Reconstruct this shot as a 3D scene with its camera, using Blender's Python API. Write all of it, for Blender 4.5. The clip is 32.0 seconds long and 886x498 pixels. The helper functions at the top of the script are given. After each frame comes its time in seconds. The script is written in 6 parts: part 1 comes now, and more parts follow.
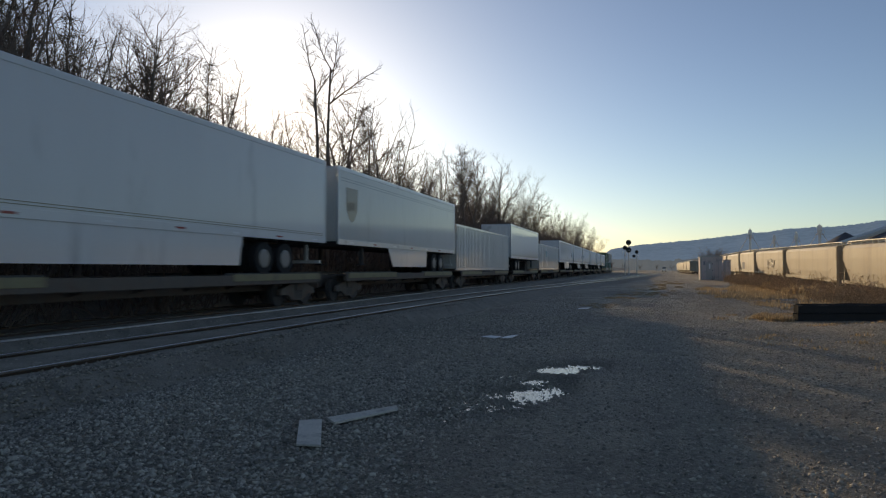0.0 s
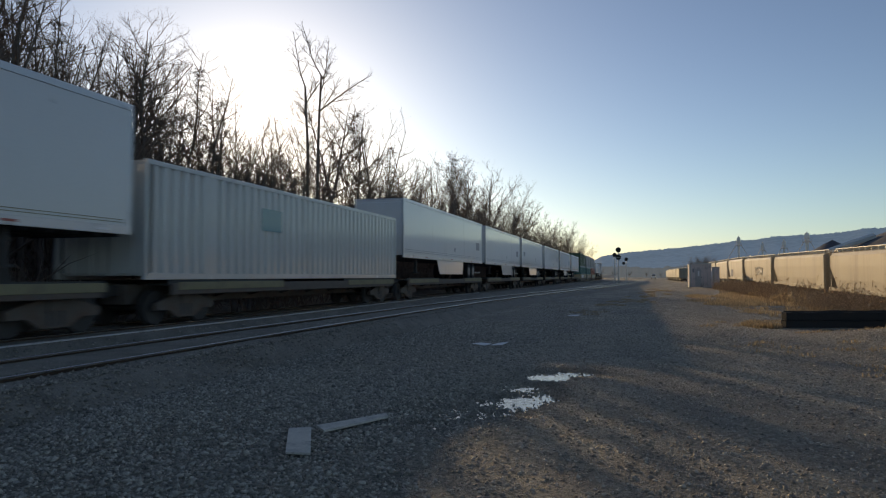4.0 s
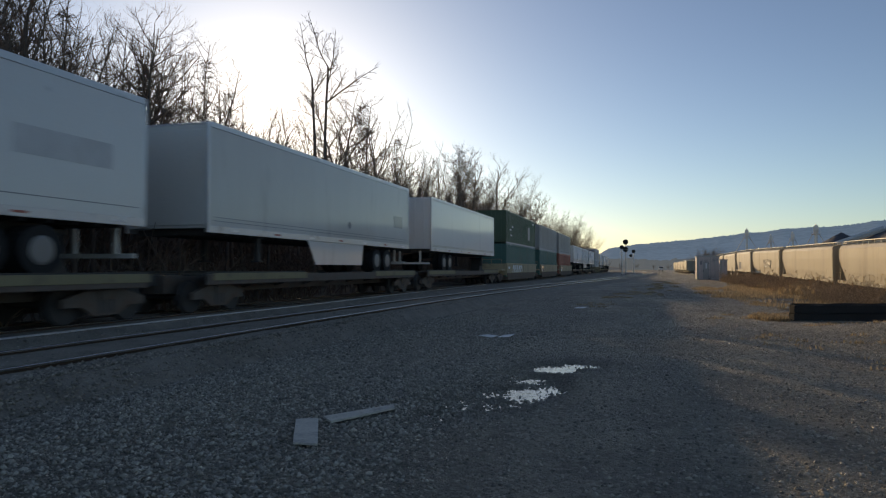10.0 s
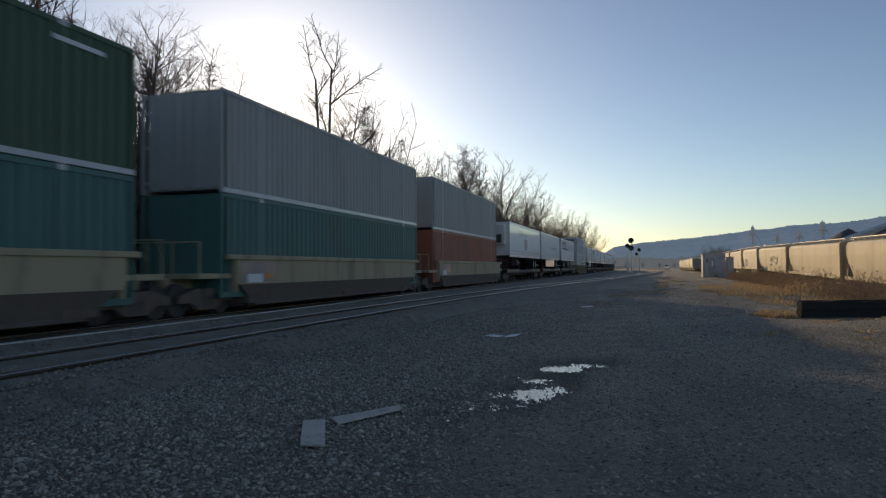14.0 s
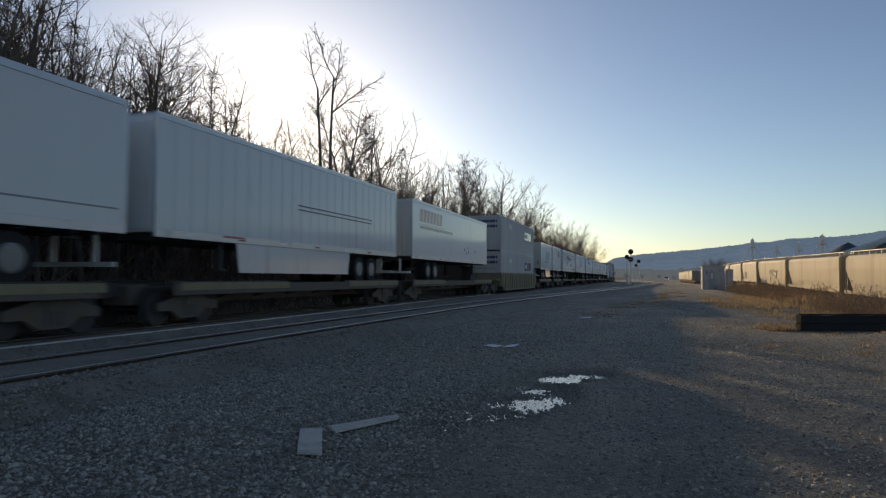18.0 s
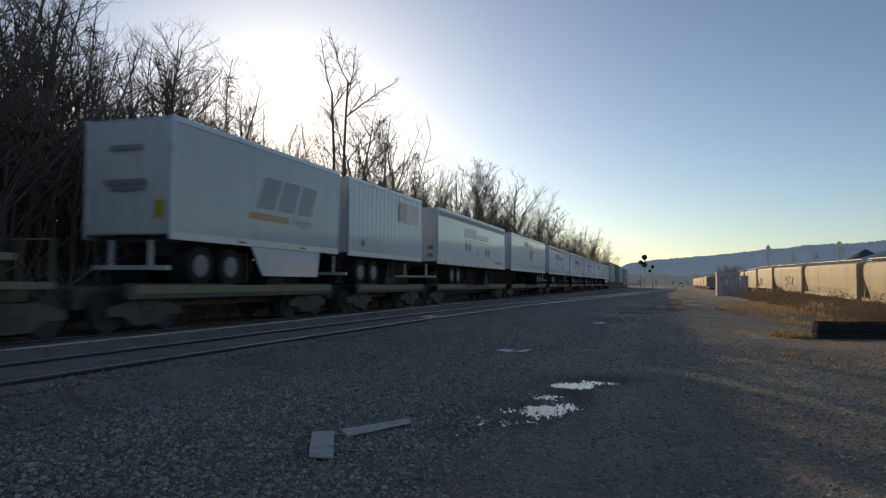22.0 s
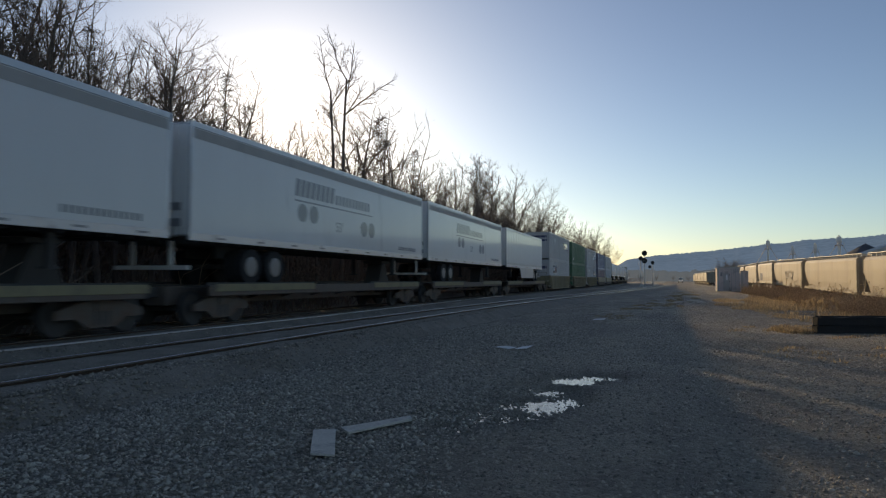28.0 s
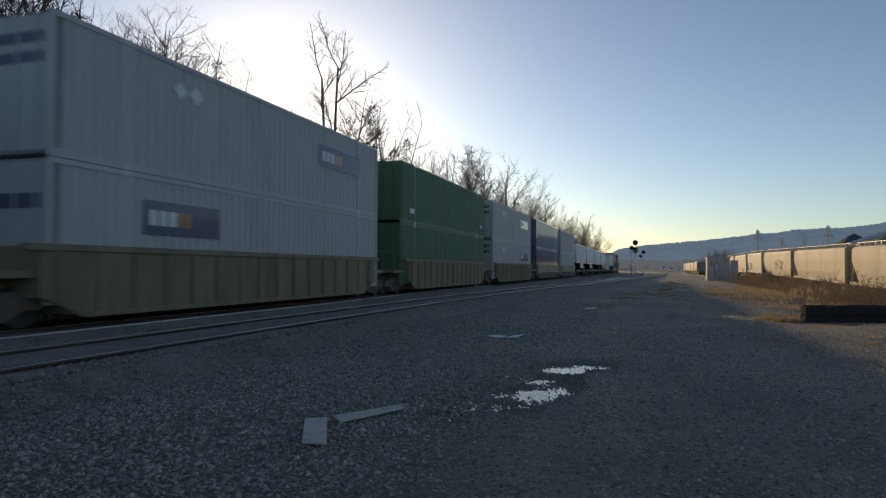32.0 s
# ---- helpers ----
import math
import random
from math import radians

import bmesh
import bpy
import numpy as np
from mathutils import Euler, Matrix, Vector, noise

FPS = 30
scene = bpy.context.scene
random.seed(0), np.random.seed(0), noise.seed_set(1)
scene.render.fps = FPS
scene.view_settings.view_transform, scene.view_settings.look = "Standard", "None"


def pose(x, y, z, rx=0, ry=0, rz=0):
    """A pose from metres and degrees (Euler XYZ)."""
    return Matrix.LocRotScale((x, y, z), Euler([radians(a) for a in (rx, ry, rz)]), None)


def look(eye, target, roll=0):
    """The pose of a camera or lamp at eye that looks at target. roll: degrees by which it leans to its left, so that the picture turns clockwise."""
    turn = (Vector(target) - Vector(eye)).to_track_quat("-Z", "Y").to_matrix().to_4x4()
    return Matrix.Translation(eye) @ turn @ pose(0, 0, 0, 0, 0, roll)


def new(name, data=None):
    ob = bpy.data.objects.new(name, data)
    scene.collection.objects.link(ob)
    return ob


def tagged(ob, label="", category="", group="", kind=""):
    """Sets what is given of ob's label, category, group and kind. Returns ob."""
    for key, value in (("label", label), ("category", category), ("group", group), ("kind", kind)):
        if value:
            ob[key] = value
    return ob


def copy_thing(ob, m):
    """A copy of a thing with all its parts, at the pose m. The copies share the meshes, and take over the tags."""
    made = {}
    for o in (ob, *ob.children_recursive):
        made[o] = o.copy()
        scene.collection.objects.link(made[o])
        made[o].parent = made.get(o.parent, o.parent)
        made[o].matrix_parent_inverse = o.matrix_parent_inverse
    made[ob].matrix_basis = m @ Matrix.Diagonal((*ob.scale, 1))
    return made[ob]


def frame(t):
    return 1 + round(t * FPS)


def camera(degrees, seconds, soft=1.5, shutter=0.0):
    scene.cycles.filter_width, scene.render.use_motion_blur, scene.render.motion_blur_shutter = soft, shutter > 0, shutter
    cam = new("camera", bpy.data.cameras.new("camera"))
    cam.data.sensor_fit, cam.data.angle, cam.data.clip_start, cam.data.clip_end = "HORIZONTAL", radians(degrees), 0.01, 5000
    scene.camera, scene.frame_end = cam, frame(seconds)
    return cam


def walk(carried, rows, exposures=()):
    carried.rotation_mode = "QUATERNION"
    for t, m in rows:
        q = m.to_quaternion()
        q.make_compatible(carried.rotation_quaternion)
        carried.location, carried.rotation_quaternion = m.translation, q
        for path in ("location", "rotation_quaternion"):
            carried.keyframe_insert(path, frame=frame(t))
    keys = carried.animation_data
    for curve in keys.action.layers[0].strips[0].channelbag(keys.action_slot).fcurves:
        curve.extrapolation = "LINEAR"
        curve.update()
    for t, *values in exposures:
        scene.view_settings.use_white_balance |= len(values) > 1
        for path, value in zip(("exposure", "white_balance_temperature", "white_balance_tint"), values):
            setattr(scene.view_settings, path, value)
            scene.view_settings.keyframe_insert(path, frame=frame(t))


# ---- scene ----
# Level ground at z = 0 by the camera; the running tracks lead along +y; rail tops lie 0.34 m up.
EYE = (0.0, 0.0, 1.55)
RAIL = 0.34
TRAIN_X = -12.37
SPEED = 15.0
cam = camera(67.43, 32.0, soft=1.2, shutter=0.4)
VIEW = (
    (0, 91.73, 0.03, 16.85), (0.5, 91.76, -0.04, 16.88), (1, 91.71, -0.02, 16.87), (1.5, 91.66, 0.15, 16.27), (2, 91.64, -0.02, 16.04),
    (2.5, 91.71, 0.00, 16.05), (3, 91.74, -0.05, 16.00), (3.5, 92.38, 0.01, 15.94), (5.5, 92.09, -0.24, 16.32), (6, 92.16, -0.44, 16.08),
    (6.5, 92.29, -0.63, 15.99), (7, 92.34, -0.54, 15.90), (7.5, 92.35, -0.68, 15.90), (8, 92.22, -0.63, 15.90), (8.5, 92.20, -0.95, 16.27),
    (9, 92.18, -0.20, 16.57), (9.5, 91.83, -0.36, 16.57), (10, 91.64, -0.12, 16.60), (10.5, 91.31, -0.13, 16.59), (11, 91.12, -0.28, 16.60),
    (11.5, 91.09, -0.32, 16.66), (12, 91.21, -0.18, 16.91), (12.5, 91.28, -0.15, 17.08), (13, 91.47, 0.21, 17.16), (13.5, 91.62, 0.30, 17.22),
    (14, 91.67, 0.45, 17.06), (14.5, 92.13, -0.18, 17.13), (16.5, 92.27, -0.39, 17.40), (17, 92.50, -0.26, 17.10), (17.5, 92.70, -0.26, 17.17),
    (18, 92.46, -0.21, 17.01), (18.5, 92.37, -0.10, 17.05), (19, 92.38, -0.09, 17.12), (19.5, 92.42, 0.03, 17.23), (20, 92.47, 0.03, 17.20),
    (20.5, 92.48, -0.00, 17.02), (21, 92.84, -0.55, 17.51), (21.5, 92.82, -0.83, 18.07), (22, 92.82, -0.62, 18.09), (22.5, 92.83, -0.53, 18.16),
    (23, 92.73, -0.38, 18.19), (23.5, 91.77, -0.44, 17.11), (24, 91.75, -0.14, 17.11), (24.5, 91.80, -0.06, 17.13), (25, 92.15, -0.19, 17.21),
    (25.5, 92.39, -0.05, 18.15), (27.5, 92.45, -0.16, 18.96), (28, 92.59, -0.21, 18.10), (28.5, 92.38, -0.32, 17.85), (29, 92.17, -0.02, 17.57),
    (29.5, 91.91, -0.09, 17.66), (30, 91.60, 0.05, 17.73), (30.5, 91.56, 0.23, 17.72), (31, 91.53, 0.14, 17.78), (31.5, 91.56, 0.30, 17.42),
    (32, 91.65, -0.30, 17.38),
)
walk(cam, [(t, pose(*EYE, rx, ry, rz)) for t, rx, ry, rz in VIEW], exposures=((0, 1.0, 9600, 14), (32, 1.0, 9600, 14)))

# ---- world and sun ----
SUN_AZ, SUN_EL = radians(-31.5), radians(13.4)   # azimuth from +y, negative towards -x
world = bpy.data.worlds.new("sky")
scene.world = world
world.use_nodes = True
wn = world.node_tree.nodes
sky = wn.new("ShaderNodeTexSky")
sky.sky_type = "NISHITA"
sky.sun_disc = False
sky.sun_elevation = SUN_EL
sky.sun_rotation = SUN_AZ
sky.air_density, sky.dust_density, sky.ozone_density = 0.9, 0.44, 4.8
wn["Background"].inputs["Strength"].default_value = 0.054
clear = wn.new("ShaderNodeGamma")          # dry winter air: deep blue away from the sun, a bright glow about it
clear.inputs["Gamma"].default_value = 1.15
pale = wn.new("ShaderNodeHueSaturation")
pale.inputs["Saturation"].default_value = 0.95
world.node_tree.links.new(sky.outputs[0], clear.inputs["Color"])
world.node_tree.links.new(clear.outputs[0], pale.inputs["Color"])
world.node_tree.links.new(pale.outputs[0], wn["Background"].inputs["Color"])
sun_data = bpy.data.lights.new("sun", "SUN")
sun_data.energy, sun_data.angle, sun_data.color = 1.3, radians(0.53), (1.0, 0.85, 0.62)
sun = new("sun", sun_data)
toward = Vector((math.sin(SUN_AZ) * math.cos(SUN_EL), math.cos(SUN_AZ) * math.cos(SUN_EL), math.sin(SUN_EL)))
sun.matrix_world = look(toward * 60, (0, 0, 0))

# ---- materials ----
def mat(name, base, rough=0.7, metal=0.0, var=0.25, scale=3.0, fine=60.0, bump=0.15, dirt=None, dirt_amount=0.0, dirt_scale=1.2, island=0.0, spec=0.5, bump_scale=None, streak=False):
    """Painted, mineral or woody surface: two scales of tone, stains and fine relief in the thing's own metres."""
    m = bpy.data.materials.new(name)
    m.use_nodes = True
    n, l = m.node_tree.nodes, m.node_tree.links
    b = n["Principled BSDF"]
    b.inputs["Metallic"].default_value = metal
    b.inputs["Specular IOR Level"].default_value = spec
    tc = n.new("ShaderNodeTexCoord")
    mp = n.new("ShaderNodeMapping")
    l.new(tc.outputs["Object"], mp.inputs["Vector"])
    if streak:
        mp.inputs["Scale"].default_value = (1.0, 1.0, 0.18)
    big = n.new("ShaderNodeTexNoise")
    big.inputs["Scale"].default_value, big.inputs["Detail"].default_value = scale, 6.0
    small = n.new("ShaderNodeTexNoise")
    small.inputs["Scale"].default_value, small.inputs["Detail"].default_value = fine, 4.0
    l.new(mp.outputs[0], big.inputs["Vector"])
    l.new(tc.outputs["Object"], small.inputs["Vector"])
    add = n.new("ShaderNodeMath")
    add.operation = "MULTIPLY_ADD"
    add.inputs[1].default_value = 0.5
    l.new(small.outputs["Fac"], add.inputs[0])
    half = n.new("ShaderNodeMath")
    half.operation = "MULTIPLY"
    half.inputs[1].default_value = 0.5
    l.new(big.outputs["Fac"], half.inputs[0])
    l.new(half.outputs[0], add.inputs[2])
    ramp = n.new("ShaderNodeValToRGB")
    lo = [max(0.0, c * (1 - var)) for c in base]
    hi = [min(1.0, c * (1 + var)) for c in base]
    ramp.color_ramp.elements[0].position, ramp.color_ramp.elements[1].position = 0.3, 0.7
    ramp.color_ramp.elements[0].color, ramp.color_ramp.elements[1].color = (*lo, 1), (*hi, 1)
    l.new(add.outputs[0], ramp.inputs[0])
    out = ramp.outputs[0]
    if dirt:
        dn = n.new("ShaderNodeTexNoise")
        dn.inputs["Scale"].default_value, dn.inputs["Detail"].default_value, dn.inputs["Roughness"].default_value = dirt_scale, 8.0, 0.65
        l.new(mp.outputs[0], dn.inputs["Vector"])
        dr = n.new("ShaderNodeValToRGB")
        dr.color_ramp.elements[0].position, dr.color_ramp.elements[1].position = 0.62 - 0.35 * dirt_amount, 0.78
        l.new(dn.outputs["Fac"], dr.inputs[0])
        mix = n.new("ShaderNodeMixRGB")
        mix.inputs[2].default_value = (*dirt, 1)
        l.new(dr.outputs[0], mix.inputs[0])
        l.new(out, mix.inputs[1])
        out = mix.outputs[0]
    if island:
        info = n.new("ShaderNodeNewGeometry")
        obi = n.new("ShaderNodeObjectInfo")
        s = n.new("ShaderNodeMath")
        s.operation = "ADD"
        l.new(info.outputs["Random Per Island"], s.inputs[0])
        l.new(obi.outputs["Random"], s.inputs[1])
        f = n.new("ShaderNodeMath")
        f.operation = "FRACT"
        l.new(s.outputs[0], f.inputs[0])
        v = n.new("ShaderNodeMapRange")
        v.inputs[3].default_value, v.inputs[4].default_value = 1 - island, 1 + island
        l.new(f.outputs[0], v.inputs[0])
        hsv = n.new("ShaderNodeHueSaturation")
        l.new(out, hsv.inputs["Color"])
        l.new(v.outputs[0], hsv.inputs["Value"])
        out = hsv.outputs[0]
    l.new(out, b.inputs["Base Color"])
    rr = n.new("ShaderNodeMapRange")
    rr.inputs[3].default_value, rr.inputs[4].default_value = max(0.03, rough - 0.12), min(1.0, rough + 0.12)
    l.new(big.outputs["Fac"], rr.inputs[0])
    l.new(rr.outputs[0], b.inputs["Roughness"])
    if bump:
        bp = n.new("ShaderNodeBump")
        bp.inputs["Strength"].default_value, bp.inputs["Distance"].default_value = bump, 0.02
        if bump_scale:
            bn = n.new("ShaderNodeTexNoise")
            bn.inputs["Scale"].default_value, bn.inputs["Detail"].default_value = bump_scale, 8.0
            l.new(tc.outputs["Object"], bn.inputs["Vector"])
            l.new(bn.outputs["Fac"], bp.inputs["Height"])
        else:
            l.new(small.outputs["Fac"], bp.inputs["Height"])
        l.new(bp.outputs[0], b.inputs["Normal"])
    return m


GRIME = (0.12, 0.10, 0.085)
M_WHITE = mat("white_trailer_paint", (0.80, 0.79, 0.765), 0.38, 0.0, 0.05, 0.8, 30, 0.03, (0.5, 0.49, 0.46), 0.04, 0.9, streak=True)
M_OFFWHITE = mat("aged_white_paint", (0.67, 0.65, 0.60), 0.5, 0.0, 0.08, 0.8, 30, 0.04, (0.5, 0.47, 0.43), 0.08, 1.1, streak=True)
M_ALU = mat("brushed_aluminium", (0.62, 0.63, 0.64), 0.36, 0.75, 0.08, 2.0, 60, 0.05, GRIME, 0.15, 1.0)
M_STEELPANEL = mat("bright_trailer_panel", (0.76, 0.755, 0.73), 0.32, 0.12, 0.05, 0.6, 20, 0.03)
M_GREYPAINT = mat("grey_container_paint", (0.46, 0.44, 0.41), 0.5, 0.0, 0.1, 0.8, 30, 0.05, (0.33, 0.31, 0.28), 0.2, 1.0, streak=True)
M_SILVER = mat("silver_grey_container_paint", (0.56, 0.56, 0.55), 0.5, 0.05, 0.08, 0.8, 30, 0.05, (0.4, 0.39, 0.37), 0.12, 1.0, streak=True)
M_GREEN = mat("dark_green_container_paint", (0.08, 0.145, 0.085), 0.5, 0.0, 0.15, 0.8, 30, 0.05, GRIME, 0.12, 1.0, streak=True)
M_EGREEN = mat("bright_green_container_paint", (0.065, 0.19, 0.105), 0.5, 0.0, 0.12, 0.8, 30, 0.05, GRIME, 0.12, 1.0, streak=True)
M_TEAL = mat("teal_container_paint", (0.065, 0.20, 0.175), 0.5, 0.0, 0.15, 0.8, 30, 0.05, GRIME, 0.15, 1.0, streak=True)
M_RED = mat("orange_red_container_paint", (0.46, 0.13, 0.08), 0.5, 0.0, 0.15, 0.8, 30, 0.05, GRIME, 0.2, 1.0, streak=True)
M_NAVY = mat("navy_paint", (0.10, 0.11, 0.185), 0.8, 0.0, 0.1, 2, 40, 0.02, spec=0.25)
M_LTRED = mat("red_lettering_paint", (0.45, 0.05, 0.035), 0.5, 0.0, 0.1, 2, 40, 0.0)
M_LTGREY = mat("grey_lettering_paint", (0.26, 0.26, 0.275), 0.5, 0.0, 0.1, 2, 40, 0.0)
M_LTWHITE = mat("white_lettering_paint", (0.86, 0.86, 0.85), 0.5, 0.0, 0.1, 2, 40, 0.0)
M_LTORANGE = mat("orange_lettering_paint", (0.62, 0.2, 0.03), 0.5, 0.0, 0.1, 2, 40, 0.0)
M_LTYELLOW = mat("yellow_stripe_paint", (0.65, 0.42, 0.05), 0.5, 0.0, 0.1, 2, 40, 0.0)
M_TAN = mat("tan_well_car_paint", (0.50, 0.40, 0.25), 0.6, 0.0, 0.12, 0.9, 30, 0.06, GRIME, 0.35, 1.2, streak=True)
M_YELLOWCAR = mat("weathered_yellow_car_paint", (0.33, 0.27, 0.15), 0.6, 0.0, 0.2, 0.9, 30, 0.06, GRIME, 0.7, 1.2, streak=True)
M_BROWNSTEEL = mat("brown_weathered_steel", (0.18, 0.145, 0.12), 0.75, 0.2, 0.3, 2.0, 40, 0.2, (0.16, 0.08, 0.045), 0.4, 2.0)
M_BLACKSTEEL = mat("black_running_gear", (0.085, 0.08, 0.074), 0.7, 0.3, 0.3, 3.0, 50, 0.2)
M_RUBBER = mat("tyre_rubber", (0.02, 0.02, 0.02), 0.85, 0.0, 0.25, 6.0, 80, 0.2)
M_RIM = mat("white_wheel_rim", (0.27, 0.27, 0.26), 0.45, 0.4, 0.1, 6, 60, 0.05)
M_RAILTOP = mat("polished_rail_steel", (0.55, 0.54, 0.52), 0.16, 1.0, 0.1, 8.0, 90, 0.02)
M_RAILDULL = mat("scuffed_bare_rail_steel", (0.66, 0.65, 0.63), 0.5, 0.7, 0.12, 8.0, 90, 0.02)
M_RAILSIDE = mat("rusty_rail_steel", (0.10, 0.06, 0.04), 0.8, 0.3, 0.3, 6.0, 60, 0.2)
M_TIE = mat("creosoted_tie_timber", (0.12, 0.098, 0.08), 0.9, 0.0, 0.35, 4.0, 50, 0.4, island=0.25)
M_BALLAST = mat("brown_stained_ballast", (0.24, 0.21, 0.17), 0.95, 0.0, 0.45, 2.0, 45, 0.9, bump_scale=22.0)
M_STONE = mat("grey_ballast_stone", (0.38, 0.34, 0.275), 0.6, 0.0, 0.25, 8.0, 60, 0.5, island=0.55)
M_STONEBROWN = mat("brown_ballast_stone", (0.29, 0.255, 0.21), 0.9, 0.0, 0.25, 8.0, 60, 0.4, island=0.45)
M_BARK = mat("grey_brown_bark", (0.20, 0.16, 0.13), 0.9, 0.0, 0.35, 5.0, 60, 0.5)
M_TWIG = mat("reddish_brown_twigs", (0.22, 0.16, 0.125), 0.9, 0.0, 0.3, 3.0, 40, 0.2)
M_VINE = mat("dry_vine_tangle", (0.085, 0.068, 0.05), 0.9, 0.0, 0.35, 3.0, 40, 0.2, island=0.3)
M_DRYGRASS = mat("dry_golden_grass", (0.52, 0.39, 0.24), 0.85, 0.0, 0.3, 3.0, 40, 0.0, island=0.35)
M_WEED = mat("dry_brown_weeds", (0.50, 0.385, 0.265), 0.9, 0.0, 0.3, 3.0, 40, 0.0, island=0.35)
for m_ in (M_DRYGRASS, M_WEED):
    # thin dry blades let light through
    nt = m_.node_tree
    pr = nt.nodes["Principled BSDF"]
    tl, mx = nt.nodes.new("ShaderNodeBsdfTranslucent"), nt.nodes.new("ShaderNodeMixShader")
    if pr.inputs["Base Color"].links:
        nt.links.new(pr.inputs["Base Color"].links[0].from_socket, tl.inputs["Color"])
    mx.inputs[0].default_value = 0.5
    nt.links.new(pr.outputs[0], mx.inputs[1])
    nt.links.new(tl.outputs[0], mx.inputs[2])
    nt.links.new(mx.outputs[0], nt.nodes["Material Output"].inputs["Surface"])
M_HOPPER = mat("beige_hopper_paint", (0.38, 0.322, 0.237), 0.55, 0.0, 0.10, 0.7, 30, 0.05, (0.22, 0.18, 0.13), 0.45, 0.8, streak=True)
M_HOPPER_WHITE = mat("chalky_white_hopper_paint", (0.46, 0.41, 0.33), 0.55, 0.0, 0.10, 0.7, 30, 0.05, (0.22, 0.18, 0.13), 0.45, 0.8, streak=True)
M_TIMBER = mat("tarred_black_timber", (0.028, 0.026, 0.024), 0.85, 0.0, 0.35, 5.0, 50, 0.5)
M_PLY = mat("weathered_grey_plywood", (0.60, 0.56, 0.48), 0.85, 0.0, 0.22, 5.0, 60, 0.2, (0.2, 0.18, 0.16), 0.3, 6.0)
M_PAPER = mat("white_litter_card", (0.82, 0.82, 0.80), 0.8, 0.0, 0.12, 5.0, 60, 0.1)
M_CABINET = mat("pale_grey_cabinet_steel", (0.48, 0.46, 0.43), 0.5, 0.3, 0.08, 1.5, 40, 0.05, GRIME, 0.2, 1.0)
M_SHED = mat("grey_brown_shed_siding", (0.66, 0.575, 0.53), 0.7, 0.0, 0.1, 1.5, 40, 0.08, GRIME, 0.2, 1.0)
M_GALV = mat("galvanised_steel", (0.74, 0.72, 0.67), 0.5, 0.3, 0.12, 2.0, 40, 0.05)
M_SIGNALBLACK = mat("black_signal_paint", (0.02, 0.02, 0.022), 0.6, 0.0, 0.2, 3.0, 40, 0.05)
M_SILLPALE = mat("pale_deck_edge_paint", (0.32, 0.27, 0.15), 0.65, 0.0, 0.2, 1.5, 40, 0.05, GRIME, 0.4, 1.5)
M_FADED = mat("faded_grey_lettering_paint", (0.62, 0.61, 0.60), 0.5, 0.0, 0.15, 2, 40, 0.0)
M_FADEDORANGE = mat("faded_orange_lettering_paint", (0.55, 0.36, 0.25), 0.5, 0.0, 0.25, 2, 40, 0.0)
M_FADEDRED = mat("faded_brick_red_emblem_paint", (0.40, 0.24, 0.19), 0.5, 0.0, 0.15, 2, 40, 0.0)
M_EMBLEMTAN = mat("tan_emblem_lettering_paint", (0.34, 0.25, 0.17), 0.5, 0.0, 0.1, 2, 40, 0.0)
M_SHIELD = mat("brown_emblem_paint", (0.20, 0.12, 0.07), 0.5, 0.0, 0.1, 2, 40, 0.0)
M_LTTEAL = mat("teal_emblem_paint", (0.12, 0.32, 0.34), 0.5, 0.0, 0.1, 2, 40, 0.0)
for m_ in (M_WHITE, M_OFFWHITE, M_STEELPANEL, M_LTGREY, M_FADED, M_NAVY, M_LTRED, M_FADEDRED, M_FADEDORANGE, M_LTORANGE, M_SHIELD, M_LTTEAL):
    # clear gel coat over the trailer sheets and the marks on them
    pr = m_.node_tree.nodes["Principled BSDF"]
    pr.inputs["Coat Weight"].default_value, pr.inputs["Coat Roughness"].default_value = 1.0, 0.08
M_DARKROOF = mat("dark_heaped_material", (0.085, 0.09, 0.10), 0.9, 0.0, 0.25, 0.4, 10, 0.3)


